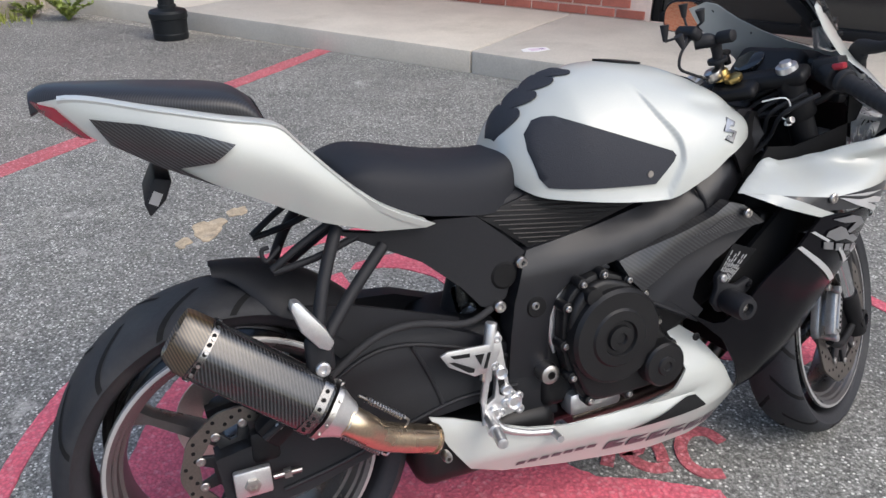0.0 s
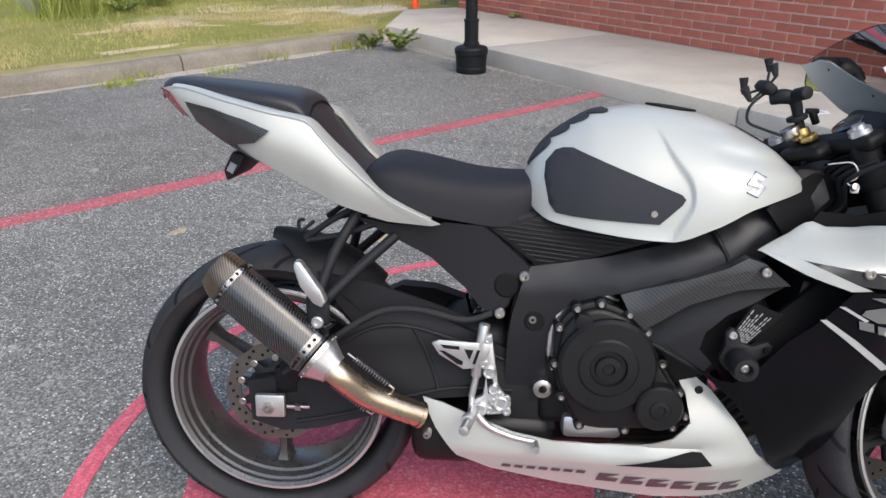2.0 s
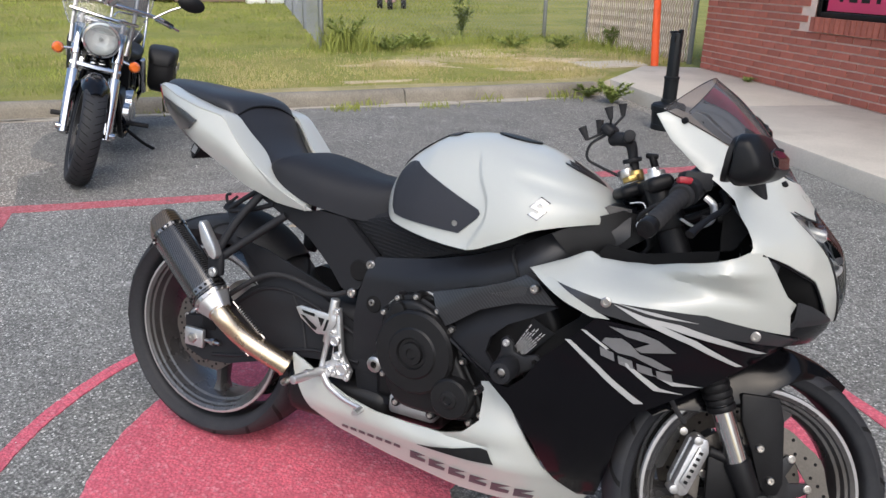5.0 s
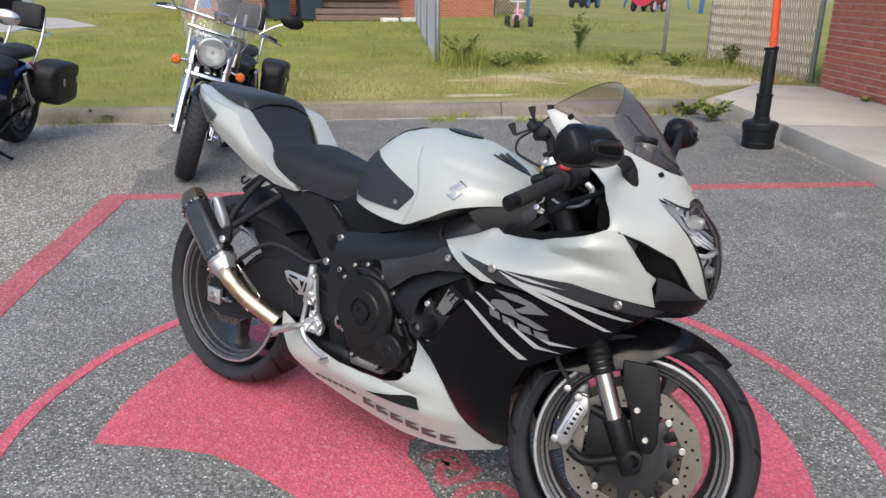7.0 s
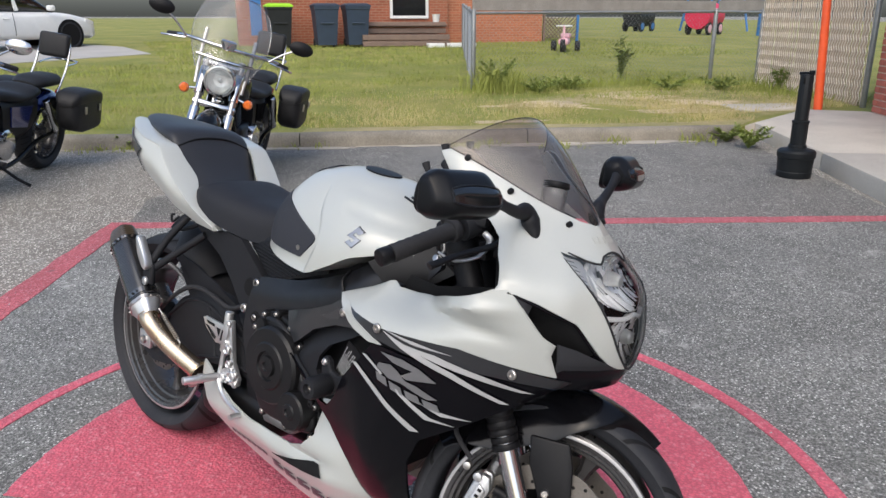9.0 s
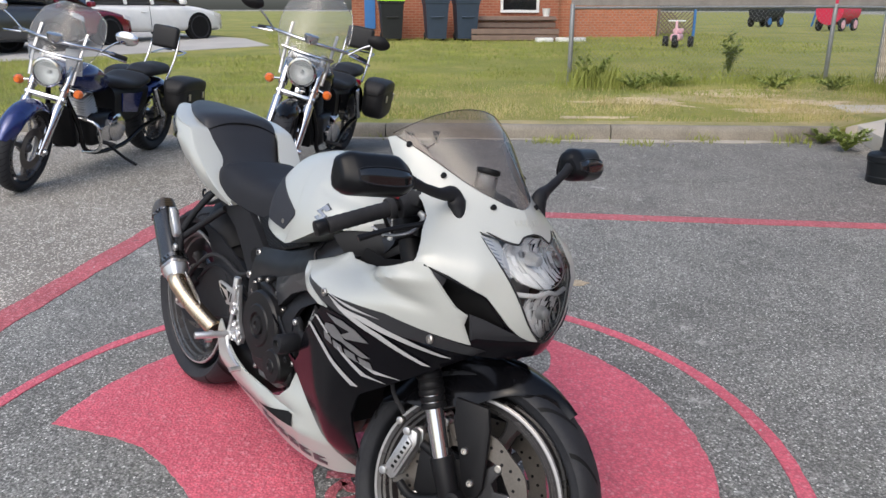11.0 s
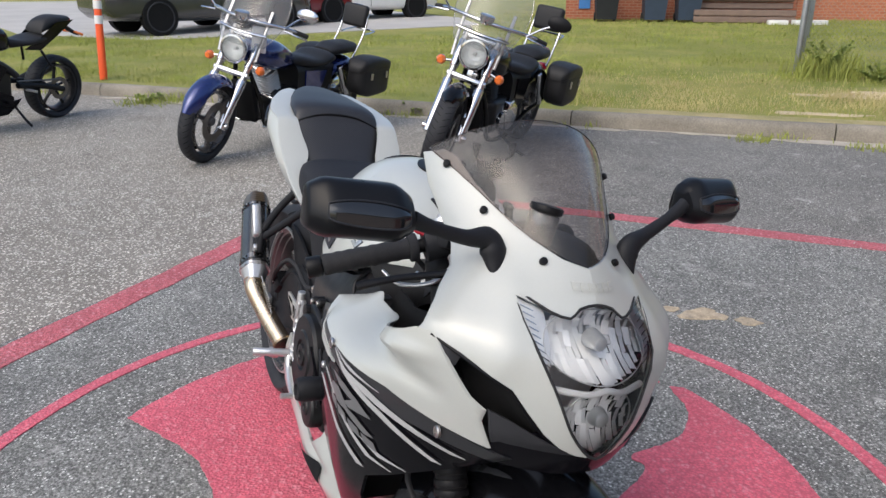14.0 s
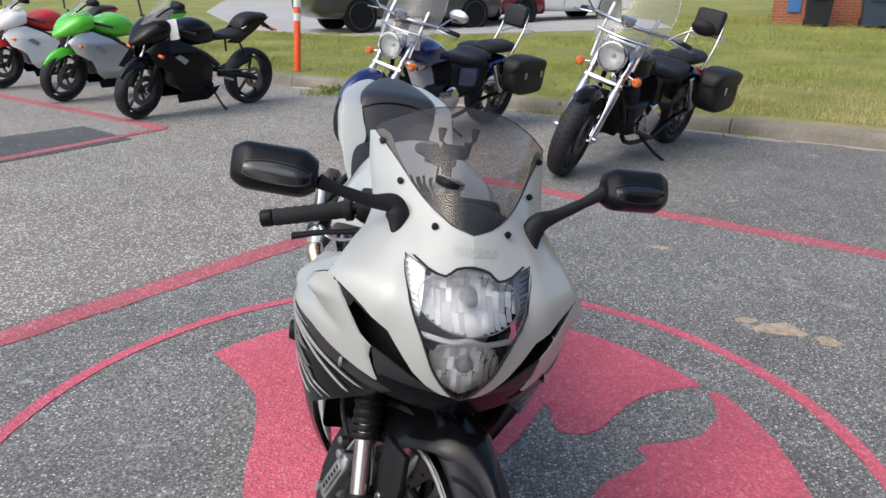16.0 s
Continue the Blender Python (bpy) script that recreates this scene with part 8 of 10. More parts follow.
    q("sissy_bar", tube([(-0.02, -0.13, 0.66), (-0.17, -0.13, 0.84), (-0.25, -0.12, 1.02), (-0.27, -0.07, 1.10), (-0.27, 0.07, 1.10), (-0.25, 0.12, 1.02), (-0.17, 0.13, 0.84), (-0.02, 0.13, 0.66)], 0.010, 10), "chrome", "chrome sissy bar", br)
    q("luggage_rack", tube([(-0.20, -0.11, 0.86), (-0.42, -0.11, 0.88), (-0.45, 0.0, 0.88), (-0.42, 0.11, 0.88), (-0.20, 0.11, 0.86)], 0.008, 8), "chrome", "chrome luggage rack", br)
    for s in (-1, 1):
        bag = q("saddlebag", body_loft(spread((-0.36, 0.16), 14), [(-0.36, 0.56), (-0.32, 0.66), (-0.05, 0.70), (0.12, 0.68), (0.16, 0.60)], [(-0.36, 0.46), (-0.32, 0.37), (-0.05, 0.36), (0.12, 0.40), (0.16, 0.48)], [(-0.36, 0.05), (-0.31, 0.095), (-0.05, 0.105), (0.12, 0.09), (0.16, 0.05)], 0.45), "leather", "black hard leather saddlebag", None, False, 50)
        bag.location = (0, s * 0.285, 0)
        lid = q("bag_lid", body_loft(spread((-0.37, 0.17), 12), [(-0.37, 0.62), (-0.32, 0.685), (-0.05, 0.722), (0.12, 0.70), (0.17, 0.63)], [(-0.37, 0.58), (-0.05, 0.60), (0.17, 0.59)], [(-0.37, 0.055), (-0.31, 0.10), (-0.05, 0.110), (0.12, 0.096), (0.17, 0.055)], 0.5), "leather", "", bag, False, 50)
        for x in (-0.24, 0.02):
            q("bag_buckle", box((x, s * 0.108, 0.56), (0.03, 0.012, 0.06), 0.004), "steel", "", bag)
    # engine, pipes, frame
    eng = q("engine", box((wb * 0.50, 0, 0.36), (0.46, 0.26, 0.26), 0.05, 3), "engine_black", "black v-twin engine block")
    for ang, x in ((24, wb * 0.58), (-28, wb * 0.42)):
        bm = None
        for k in range(9):
            bm = box((0, 0, 0.045 + 0.022 * k), (0.15 - 0.003 * abs(k - 4), 0.17, 0.012), 0.004, 1, None, bm)
        bm.transform(Matrix.Translation((x, 0, 0.42)) @ pose(0, 0, 0, 0, ang, 0))
        cyl = q("finned_cylinder", bm, "engine_black" if fat > 0.06 else "alloy", "finned cylinder", eng)
        tagged(cyl, kind="stuff")
        b2 = box((0, 0, 0.265), (0.15, 0.15, 0.08), 0.025, 3)
        b2.transform(Matrix.Translation((x, 0, 0.42)) @ pose(0, 0, 0, 0, ang, 0))
        q("rocker_cover", b2, "chrome", "chrome rocker cover", eng)
    q("side_cover", body_loft(spread((wb * 0.08, wb * 0.46), 10), [(wb * 0.08, 0.62), (wb * 0.25, 0.68), (wb * 0.46, 0.68)], [(wb * 0.08, 0.52), (wb * 0.25, 0.36), (wb * 0.46, 0.30)], [(wb * 0.08, 0.07), (wb * 0.25, 0.13), (wb * 0.46, 0.13)], 0.5), "black_satin", "black frame side cover")
    for s in (-1, 1):
        q("side_case", revolve([(s * 0.12, 0.12), (s * 0.17, 0.115), (s * 0.185, 0.09), (s * 0.188, 0.0)], (wb * 0.47, 0, 0.36), "y", 28), "chrome", "round chrome engine case", eng)
        q("case_trim", revolve([(s * 0.12, 0.075), (s * 0.165, 0.07), (s * 0.172, 0.0)], (wb * 0.56, 0, 0.33), "y", 24), "chrome", "", eng)
        q("footpeg", rod((wb * 0.60, s * 0.16, 0.28), (wb * 0.62, s * 0.30, 0.285), 0.016, 12, 0.003), "rubber", "black rubber footpeg")
        q("frame_rail", tube([(wb * 0.80, s * 0.05, 0.72), (wb * 0.74, s * 0.12, 0.45), (wb * 0.68, s * 0.14, 0.22), (wb * 0.40, s * 0.14, 0.19), (wb * 0.18, s * 0.13, 0.30), (0.02, s * 0.14, 0.34)], 0.018, 10), "black_gloss", "black frame tube")
        q("shock", rod((0.06, s * 0.16, 0.36), (0.20, s * 0.15, 0.62), 0.028, 14, 0.004), "chrome", "chrome rear shock")
        q("side_cover", panel([(wb * 0.22, 0.60), (wb * 0.40, 0.62), (wb * 0.40, 0.47), (wb * 0.27, 0.44)], lambda x, z: 0.14, 0.02, 0.05, "y", s), paint, "painted side cover")
        q("crash_guard", tube([(wb * 0.74, s * 0.10, 0.50), (wb * 0.73, s * 0.27, 0.46), (wb * 0.72, s * 0.28, 0.28), (wb * 0.70, s * 0.12, 0.22)], 0.0125, 10), "chrome", "chrome engine guard") if fat < 0.06 else None
    q("air_cleaner", rod((wb * 0.52, -0.10, 0.60), (wb * 0.52, -0.19, 0.60), 0.085, 24, 0.012), "chrome", "round chrome air cleaner")
    for k in range(2):
        q("exhaust_pipe", tube([(wb * (0.62 - 0.16 * k), -0.12, 0.50), (wb * 0.64 - 0.2 * k, -0.19, 0.38), (wb * 0.50, -0.20, 0.26 + 0.09 * k), (0.2, -0.21, 0.25 + 0.09 * k), (-0.35, -0.22, 0.27 + 0.09 * k)], [0.022, 0.022, 0.026, 0.042, 0.042], 16), "chrome", "long chrome exhaust pipe")
    q("radiator", box((wb * 0.755, 0, 0.42), (0.05, 0.20, 0.32), 0.01, 2, pose(0, 0, 0, 0, 14, 0)), "dark_void", "dark radiator")
    q("side_stand", tube([(wb * 0.50, 0.12, 0.22), (wb * 0.47, 0.24, 0.12), (wb * 0.45, 0.33, 0.07)], 0.012, 10, 3), "black_satin", "black side stand")
    q("tail_light", box((-0.36, 0, 0.60), (0.05, 0.09, 0.06), 0.015, 2), "red_lens", "red tail light")
    if tag:
        q("price_tag", box((bx_ - 0.02, 0.12, bz - 0.10), (0.004, 0.11, 0.19), 0.001, 1, pose(0, 0, 0, 6, -8, 15)), "paper", "white paper price tag", None, True)
    return r


black_cruiser = cruiser(lean_pose((-3.05, 1.62), -24, 1.62, 11), "black and chrome cruiser motorcycle with windscreen and saddlebags", "black_gloss", 1.62, radians(32), 14, 0.066, 0.50, 5, False)
blue_cruiser = cruiser(lean_pose((-3.45, -0.12), -24, 1.70, 10), "dark blue and chrome cruiser motorcycle with windscreen", "blue_metal", 1.70, radians(33), 10, 0.055, 0.42, 3, True)


def sport(m, label, paint, side_paint, wheel_mat, tag, nose_mat):
    r = thing("parked_sport_motorcycle", m, label, "motorcycle", "parked motorcycles")
    rake, FXc, FZc = radians(24), 1.38, 0.30
    S = turn_about(FXc - 0.03, FZc, rake, 16)
    up = Vector((-math.sin(rake), 0, math.cos(rake)))
    q = lambda name, bm, mat, lab="", par=None, st=False, sh=45: part(name, bm, mat, par or r, lab, sh, S if st and par is None else None)
    plain_wheel(r, "front_wheel", (FXc, 0, FZc), 0.298, 0.06, 0.226, 5, wheel_mat, S, 0.022, 0.15)
    plain_wheel(r, "rear_wheel", (0, 0, 0.31), 0.31, 0.08, 0.228, 5, wheel_mat, None, 0.022, 0.11)
    for s in (-1, 1):
        a = Vector((FXc, s * 0.10, FZc))
        q("fork_leg", rod(a, a + up * 0.30, 0.026, 14), "black_satin", "fork leg", None, True)
        q("fork_tube", rod(a + up * 0.28, a + up * 0.58, 0.021, 14), "chrome", "", None, True)
        q("side_fairing", panel([(0.72, 0.60), (0.92, 0.72), (1.12, 0.80), (1.28, 0.78), (1.36, 0.68), (1.30, 0.56), (1.16, 0.48), (1.10, 0.34), (0.98, 0.24), (0.62, 0.22), (0.66, 0.34), (0.86, 0.42)], lambda x, z: 0.235 - 1.4 * max(0, x - 1.15) ** 2 * 2.2 - 0.5 * max(0, 0.36 - z) - 0.35 * max(0, z - 0.66), 0.006, 0.035, "y", s), side_paint, "side fairing", None, False, 50)
        q("belly_pan", panel([(0.55, 0.30), (0.70, 0.28), (0.98, 0.27), (1.08, 0.25), (1.02, 0.15), (0.66, 0.15)], lambda x, z: 0.19 - 0.5 * max(0, 0.25 - z), 0.006, 0.04, "y", s), "black_fairing", "black belly pan", None, False, 50)
        q("tail_panel", panel([(-0.16, 0.97), (0.05, 0.95), (0.26, 0.80), (0.42, 0.72), (0.24, 0.70), (0.02, 0.84)], lambda x, z: 0.12, 0.006, 0.04, "y", s), paint, "tail panel", None, False, 50)
        q("frame_spar", tube([(0.55, s * 0.14, 0.50), (0.72, s * 0.15, 0.62), (1.0, s * 0.12, 0.74), (1.1, s * 0.05, 0.80)], 0.032, 10), "frame_black", "black frame spar")
        q("swingarm", tube([(0.52, s * 0.12, 0.40), (0.25, s * 0.12, 0.37), (0, s * 0.12, 0.31)], 0.028, 10), "black_satin", "black swingarm")
        q("footpeg", rod((0.45, s * 0.14, 0.36), (0.43, s * 0.25, 0.36), 0.012, 10), "alloy", "footpeg")
        q("pillion_hanger", tube([(0.24, s * 0.12, 0.70), (0.18, s * 0.17, 0.56)], 0.012, 8, 2), "black_satin", "")
        q("handlebar", rod((1.12, s * 0.10, 0.90), (1.02, s * 0.33, 0.90), 0.016, 12), "rubber", "black handlebar grip", None, True)
        q("mirror_stalk", tube([(1.25, s * 0.12, 1.0), (1.20, s * 0.24, 1.10), (1.18, s * 0.30, 1.13)], 0.010, 8), "black_satin", "black mirror stalk")
        q("mirror_shell", body_loft(spread((1.14, 1.24), 8), [(1.14, 1.17), (1.19, 1.185), (1.24, 1.15)], [(1.14, 1.10), (1.24, 1.11)], [(1.14, 0.06), (1.19, 0.08), (1.24, 0.03)]), "black_satin", "black mirror housing").location = (0, s * 0.34, 0)
        q("turn_signal", rod((1.30, s * 0.22, 0.66), (1.30, s * 0.28, 0.66), 0.018, 10, 0.004), "amber", "amber turn signal")
        q("side_emblem", panel([(0.98, 0.60), (1.08, 0.66), (1.14, 0.64), (1.02, 0.56)], lambda x, z: 0.243, 0.002, 0.1, "y", s), "silver_decal", "silver emblem")
    q("fuel_tank", body_loft(spread((0.52, 1.06), 16), [(0.52, 0.80), (0.62, 0.92), (0.76, 0.965), (0.92, 0.93), (1.06, 0.84)], [(0.52, 0.72), (0.8, 0.70), (1.06, 0.78)], [(0.52, 0.06), (0.64, 0.15), (0.8, 0.17), (0.96, 0.14), (1.06, 0.05)]), paint, "fuel tank", None, False, 60)
    q("rider_seat", body_loft(spread((0.16, 0.56), 12), [(0.16, 0.84), (0.24, 0.83), (0.40, 0.80), (0.56, 0.82)], [(0.16, 0.77), (0.56, 0.72)], [(0.16, 0.12), (0.3, 0.14), (0.56, 0.06)]), "leather", "black rider seat", None, False, 60)
    q("pillion_seat", body_loft(spread((-0.16, 0.20), 10), [(-0.16, 0.99), (0.0, 1.0), (0.14, 0.965), (0.20, 0.90)], [(-0.16, 0.95), (0.20, 0.84)], [(-0.16, 0.07), (0.0, 0.11), (0.20, 0.10)]), "leather", "black raised pillion seat", None, False, 60)
    q("nose", body_loft(spread((1.10, 1.46), 16), [(1.10, 1.00), (1.22, 0.97), (1.34, 0.90), (1.46, 0.76)], [(1.10, 0.80), (1.30, 0.74), (1.46, 0.72)], [(1.10, 0.20), (1.22, 0.20), (1.36, 0.14), (1.46, 0.03)]), nose_mat, "pointed front cowl", None, False, 60)
    for s in (-1, 1):
        q("headlight", panel([(1.30, 0.86), (1.38, 0.82), (1.44, 0.765), (1.34, 0.79)], lambda x, z: max(0.02, 0.185 - 0.9 * max(0, x - 1.24)), 0.004, 0.03, "y", s, 0.006), "reflector", "slanted headlight", None, False, 50)
    rows_ = []
    for i in range(10):
        f = i / 9
        rows_.append([(1.33 - 0.26 * f - 0.05 * u * u, (0.05 + 0.10 * math.sin(math.pi * (0.2 + 0.6 * f))) * u, 0.91 + 0.23 * f - 0.05 * u * u) for u in [-1 + j / 6 for j in range(13)]])
    q("windscreen", loft(rows_, None, False, False), "screen_clear", "clear windscreen", None, False, 80)
    secs_ = []
    for k in range(14):
        a = radians(30 + 115 * k / 13)
        n_ = Vector((math.cos(a), 0, math.sin(a)))
        c = Vector((FXc, 0, FZc)) + n_ * 0.32
        row = [c + Vector((0, (0.03 + 0.045 * min(1, k / 4)) * u, 0)) - n_ * 0.06 * abs(u) ** 2 for u in [-1 + j / 5 for j in range(11)]]
        secs_.append(row + [p_ - n_ * 0.004 for p_ in row[::-1]])
    q("front_mudguard", loft(secs_), paint, "front mudguard", None, True, 60)
    q("engine", box((0.80, 0, 0.44), (0.42, 0.30, 0.34), 0.05, 3), "engine_black", "black engine")
    q("silencer", rod((0.22, -0.19, 0.34), (-0.16, -0.20, 0.46), 0.055, 18, 0.01), "black_satin", "black silencer")
    q("tail_tidy", tube([(-0.10, 0, 0.92), (-0.24, 0, 0.84), (-0.33, 0, 0.80)], [0.03, 0.02, 0.015], 10), "plastic_black", "black number plate holder")
    for s in (-1, 1):
        q("rear_signal", rod((-0.27, s * 0.02, 0.83), (-0.27, s * 0.12, 0.82), 0.014, 10, 0.004), "amber", "amber rear signal")
    q("tail_light", box((-0.18, 0, 0.955), (0.03, 0.10, 0.03), 0.008, 2), "red_lens", "red tail light")
    q("side_stand", tube([(0.60, 0.14, 0.24), (0.57, 0.24, 0.12), (0.55, 0.30, 0.06)], 0.012, 10, 3), "black_satin", "black side stand")
    q("chain", tube([(0.0, 0.09, 0.40), (0.5, 0.09, 0.43)], 0.009, 6, 1), "disc_steel", "drive chain")
    if tag:
        q("price_tag", box((1.14, 0.22, 0.90), (0.004, 0.10, 0.19), 0.001, 1, pose(0, 0, 0, 18, -8, 20)), "paper", "white paper price tag")
    return r


sport(lean_pose((-4.13, -2.74), -19, 1.38, 9), "black sport motorcycle with a white price tag", "black_gloss", "black_fairing", "rim_black", True, "black_gloss")
sport(lean_pose((-4.86, -4.28), -21, 1.38, 9), "lime green and silver sport motorcycle", "green_paint", "silver_paint", "rim_black", False, "green_paint")
sport(lean_pose((-5.55, -5.85), -22, 1.38, 9), "white and red sport motorcycle", "red_part", "white_plain", "rim_black", False, "white_plain")


# ---- things round the lot ----
# black post on a weighted base
bollard = thing("sign_post_base", Matrix.Translation((-2.12, 6.17, 0)), "black plastic post stump on a round weighted base", "bollard")
part("base", revolve([(0.0, 0.0), (0.0, 0.128), (0.012, 0.132), (0.05, 0.133), (0.055, 0.130), (0.16, 0.138), (0.165, 0.145), (0.205, 0.146), (0.222, 0.132), (0.238, 0.075), (0.24, 0)], (0, 0, 0), "z", 24), "bollard_black", bollard, "black ribbed base", 20)
part("collar", revolve([(0.235, 0.070), (0.262, 0.068), (0.266, 0.060), (0.43, 0.061), (0.435, 0.066), (0.452, 0.066), (0.456, 0.054), (0.456, 0)], (0, 0, 0), "z", 16), "bollard_black", bollard, "", 20)
bm = revolve([(0.45, 0.052), (0.80, 0.050), (0.81, 0.046), (0.81, 0)], (0, 0, 0), "z", 12)
post = part("post", bm, "bollard_black", bollard, "", 25)
part("post_slot", box((0.020, -0.046, 0.765), (0.012, 0.014, 0.05), 0.003, 2), "dark_void", post)
bm = box((-0.030, 0, 0.815), (0.036, 0.080, 0.022), 0.006, 2)
bm = box((0.024, 0.020, 0.822), (0.030, 0.040, 0.036), 0.006, 2, None, bm)
part("post_cap", bm, "bollard_black", post)


def delineator(p, h, lean, turn, bands):
    r = thing("delineator_post", Matrix.Translation(p) @ pose(0, 0, 0, lean, 0, turn), "bright orange flexible delineator post", "marker post", "delineators")
    secs_ = []
    for z, w in ((0.0, 0.050), (0.02, 0.052), (h * 0.4, 0.050), (h - 0.06, 0.046), (h, 0.040)):
        secs_.append([(w * math.cos(a), w * 0.85 * math.sin(a), z) for a in (2 * math.pi * k / 16 for k in range(16))])
    part("tube", loft(secs_), "orange_plastic", r, "orange plastic tube", 50)
    for z in bands:
        part("reflective_band", revolve([(z, 0.051), (z + 0.10, 0.0505)], (0, 0, 0), "z", 16, None, False, False), "white_tape", r, "white reflective band")
    return r


delineator((-4.42, 9.12, 0.14), 1.5, -9, 60, ())
delineator((-7.58, -2.74, 0.12), 1.20, -4, 65, (0.68, 0.86))


# ---- fences ----
def fence_run(a, b, za, zb_, h, posts, name, label, mesh=True, board=False):
    a, b = Vector(a), Vector(b)
    d = (b - a).normalized()
    L = (b - a).length
    r = thing(name, Matrix.Translation((a.x, a.y, za)) @ Matrix.Rotation(math.atan2(d.y, d.x), 4, "Z"), label, "fence", "", "structure")
    slope = (zb_ - za) / L
    for s in posts:
        part("post", rod((s, 0, slope * s - 0.2), (s, 0, slope * s + h + 0.05), 0.034, 14, 0.004), "galvanised", r, "galvanised steel post")
    part("top_rail", rod((0, 0, h), (L, 0, h + slope * L), 0.021, 12), "galvanised", r)
    if mesh:
        vs_, fs_ = [], []
        pitch = 0.075
        for k in range(-int(h / pitch), int(L / pitch)):
            for s in (-1, 1):
                x0 = k * pitch if s > 0 else k * pitch + h
                x1 = x0 + s * h
                p0, p1 = Vector((x0, 0.004 * s, 0.02)), Vector((x1, 0.004 * s, h))
                if min(x0, x1) < 0 or max(x0, x1) > L:
                    f0 = max(0, min(1, ((0 if s > 0 else L) - x0) / (x1 - x0))) if (x0 < 0 or x0 > L) else 0
                    f1 = max(0, min(1, ((L if s > 0 else 0) - x0) / (x1 - x0))) if (x1 < 0 or x1 > L) else 1
                    if f1 - f0 < 0.02:
                        continue
                    p0, p1 = p0.lerp(p1, f0), p0.lerp(p1, f1)
                i = len(vs_)
                w = 0.0016
                for q_ in (p0, p1):
                    z = slope * q_.x
                    vs_ += [(q_.x - w, q_.y, q_.z + z), (q_.x + w, q_.y, q_.z + z), (q_.x, q_.y + w * 2, q_.z + z)]
                fs_ += [(i, i + 1, i + 4, i + 3), (i + 1, i + 2, i + 5, i + 4), (i + 2, i, i + 3, i + 5)]
        me = bpy.data.meshes.new("chain_link")
        me.from_pydata(vs_, [], fs_)
        me.materials.append(M["galvanised"])
        ob = new("chain_link", me)
        ob.parent = r
        tagged(ob, "woven steel chain-link", "", "", "stuff")
    if board:
        part("top_board", box((L / 2, 0.05, h + 0.10 + slope * L / 2), (L, 0.03, 0.16), 0.004, 1), "old_wood", r, "weathered grey board along the rail")
    return r


P1, P2, P3 = (-7.98, 6.17), (-7.86, 10.6), (-7.10, 10.85)
fence_run(P1, P2, 0.17, 0.20, 1.10, (0, 4.42), "fence", "galvanised chain-link fence with a weathered top board", True, True)
fence_run(P1, (P1[0] - 10.9, P1[1] + 5.0), 0.17, 0.44, 1.10, (0.10, 3.1, 6.1, 9.1, 11.9), "fence", "galvanised chain-link fence across the lawn")
fence_run(P2, P3, 0.20, 0.19, 1.10, (0.8,), "fence", "short chain-link panel beside the slatted fence", True, True)
tan = thing("slat_fence", Matrix.Translation((P3[0], P3[1], 0.16)) @ Matrix.Rotation(math.atan2(9.98 - P3[1], -4.45 - P3[0]), 4, "Z"), "tan plastic-slatted privacy fence", "fence", "", "structure")
L = math.hypot(9.98 - P3[1], -4.45 - P3[0])
bm = box((0, 0, 0.9), (0.050, 0.010, 1.86), 0.003, 1)
first = part("slat", bm, "tan_slat", tan)
first.location.x = 0.06
k = 1
while 0.06 + k * 0.056 < L - 0.04:
    ob = new("slat", first.data)
    ob.parent = tan
    ob.location = (0.06 + k * 0.056, random.uniform(-0.004, 0.004), random.uniform(-0.01, 0.01))
    ob.rotation_euler = (0, random.uniform(-0.02, 0.02), random.uniform(-0.25, 0.25))
    k += 1
vs_, fs_ = [], []
for k in range(int(L / 0.056)):
    for j in range(26):
        x0, z0 = 0.02 + k * 0.056 + (0.034 if j % 2 else 0), j * 0.07
        i = len(vs_)
        x1 = x0 + (0.034 if j % 2 == 0 else -0.034)
        vs_ += [(x0 - 0.006, -0.018, z0), (x0 + 0.006, -0.018, z0), (x1 + 0.006, -0.018, z0 + 0.07), (x1 - 0.006, -0.018, z0 + 0.07), (x0, -0.026, z0), (x1, -0.026, z0 + 0.07)]
        fs_ += [(i, i + 4, i + 5, i + 3), (i + 4, i + 1, i + 2, i + 5)]
me = bpy.data.meshes.new("wire_mesh")
me.from_pydata(vs_, [], fs_)
me.materials.append(M["wire_pale"])
ob = new("wire_mesh", me)
ob.parent = tan
tagged(ob, "zigzag steel wire", "", "", "stuff")
part("end_post", rod((L, -0.02, -0.15), (L, -0.02, 1.9), 0.035, 14, 0.004), "galvanised", tan, "pale green-grey end post")


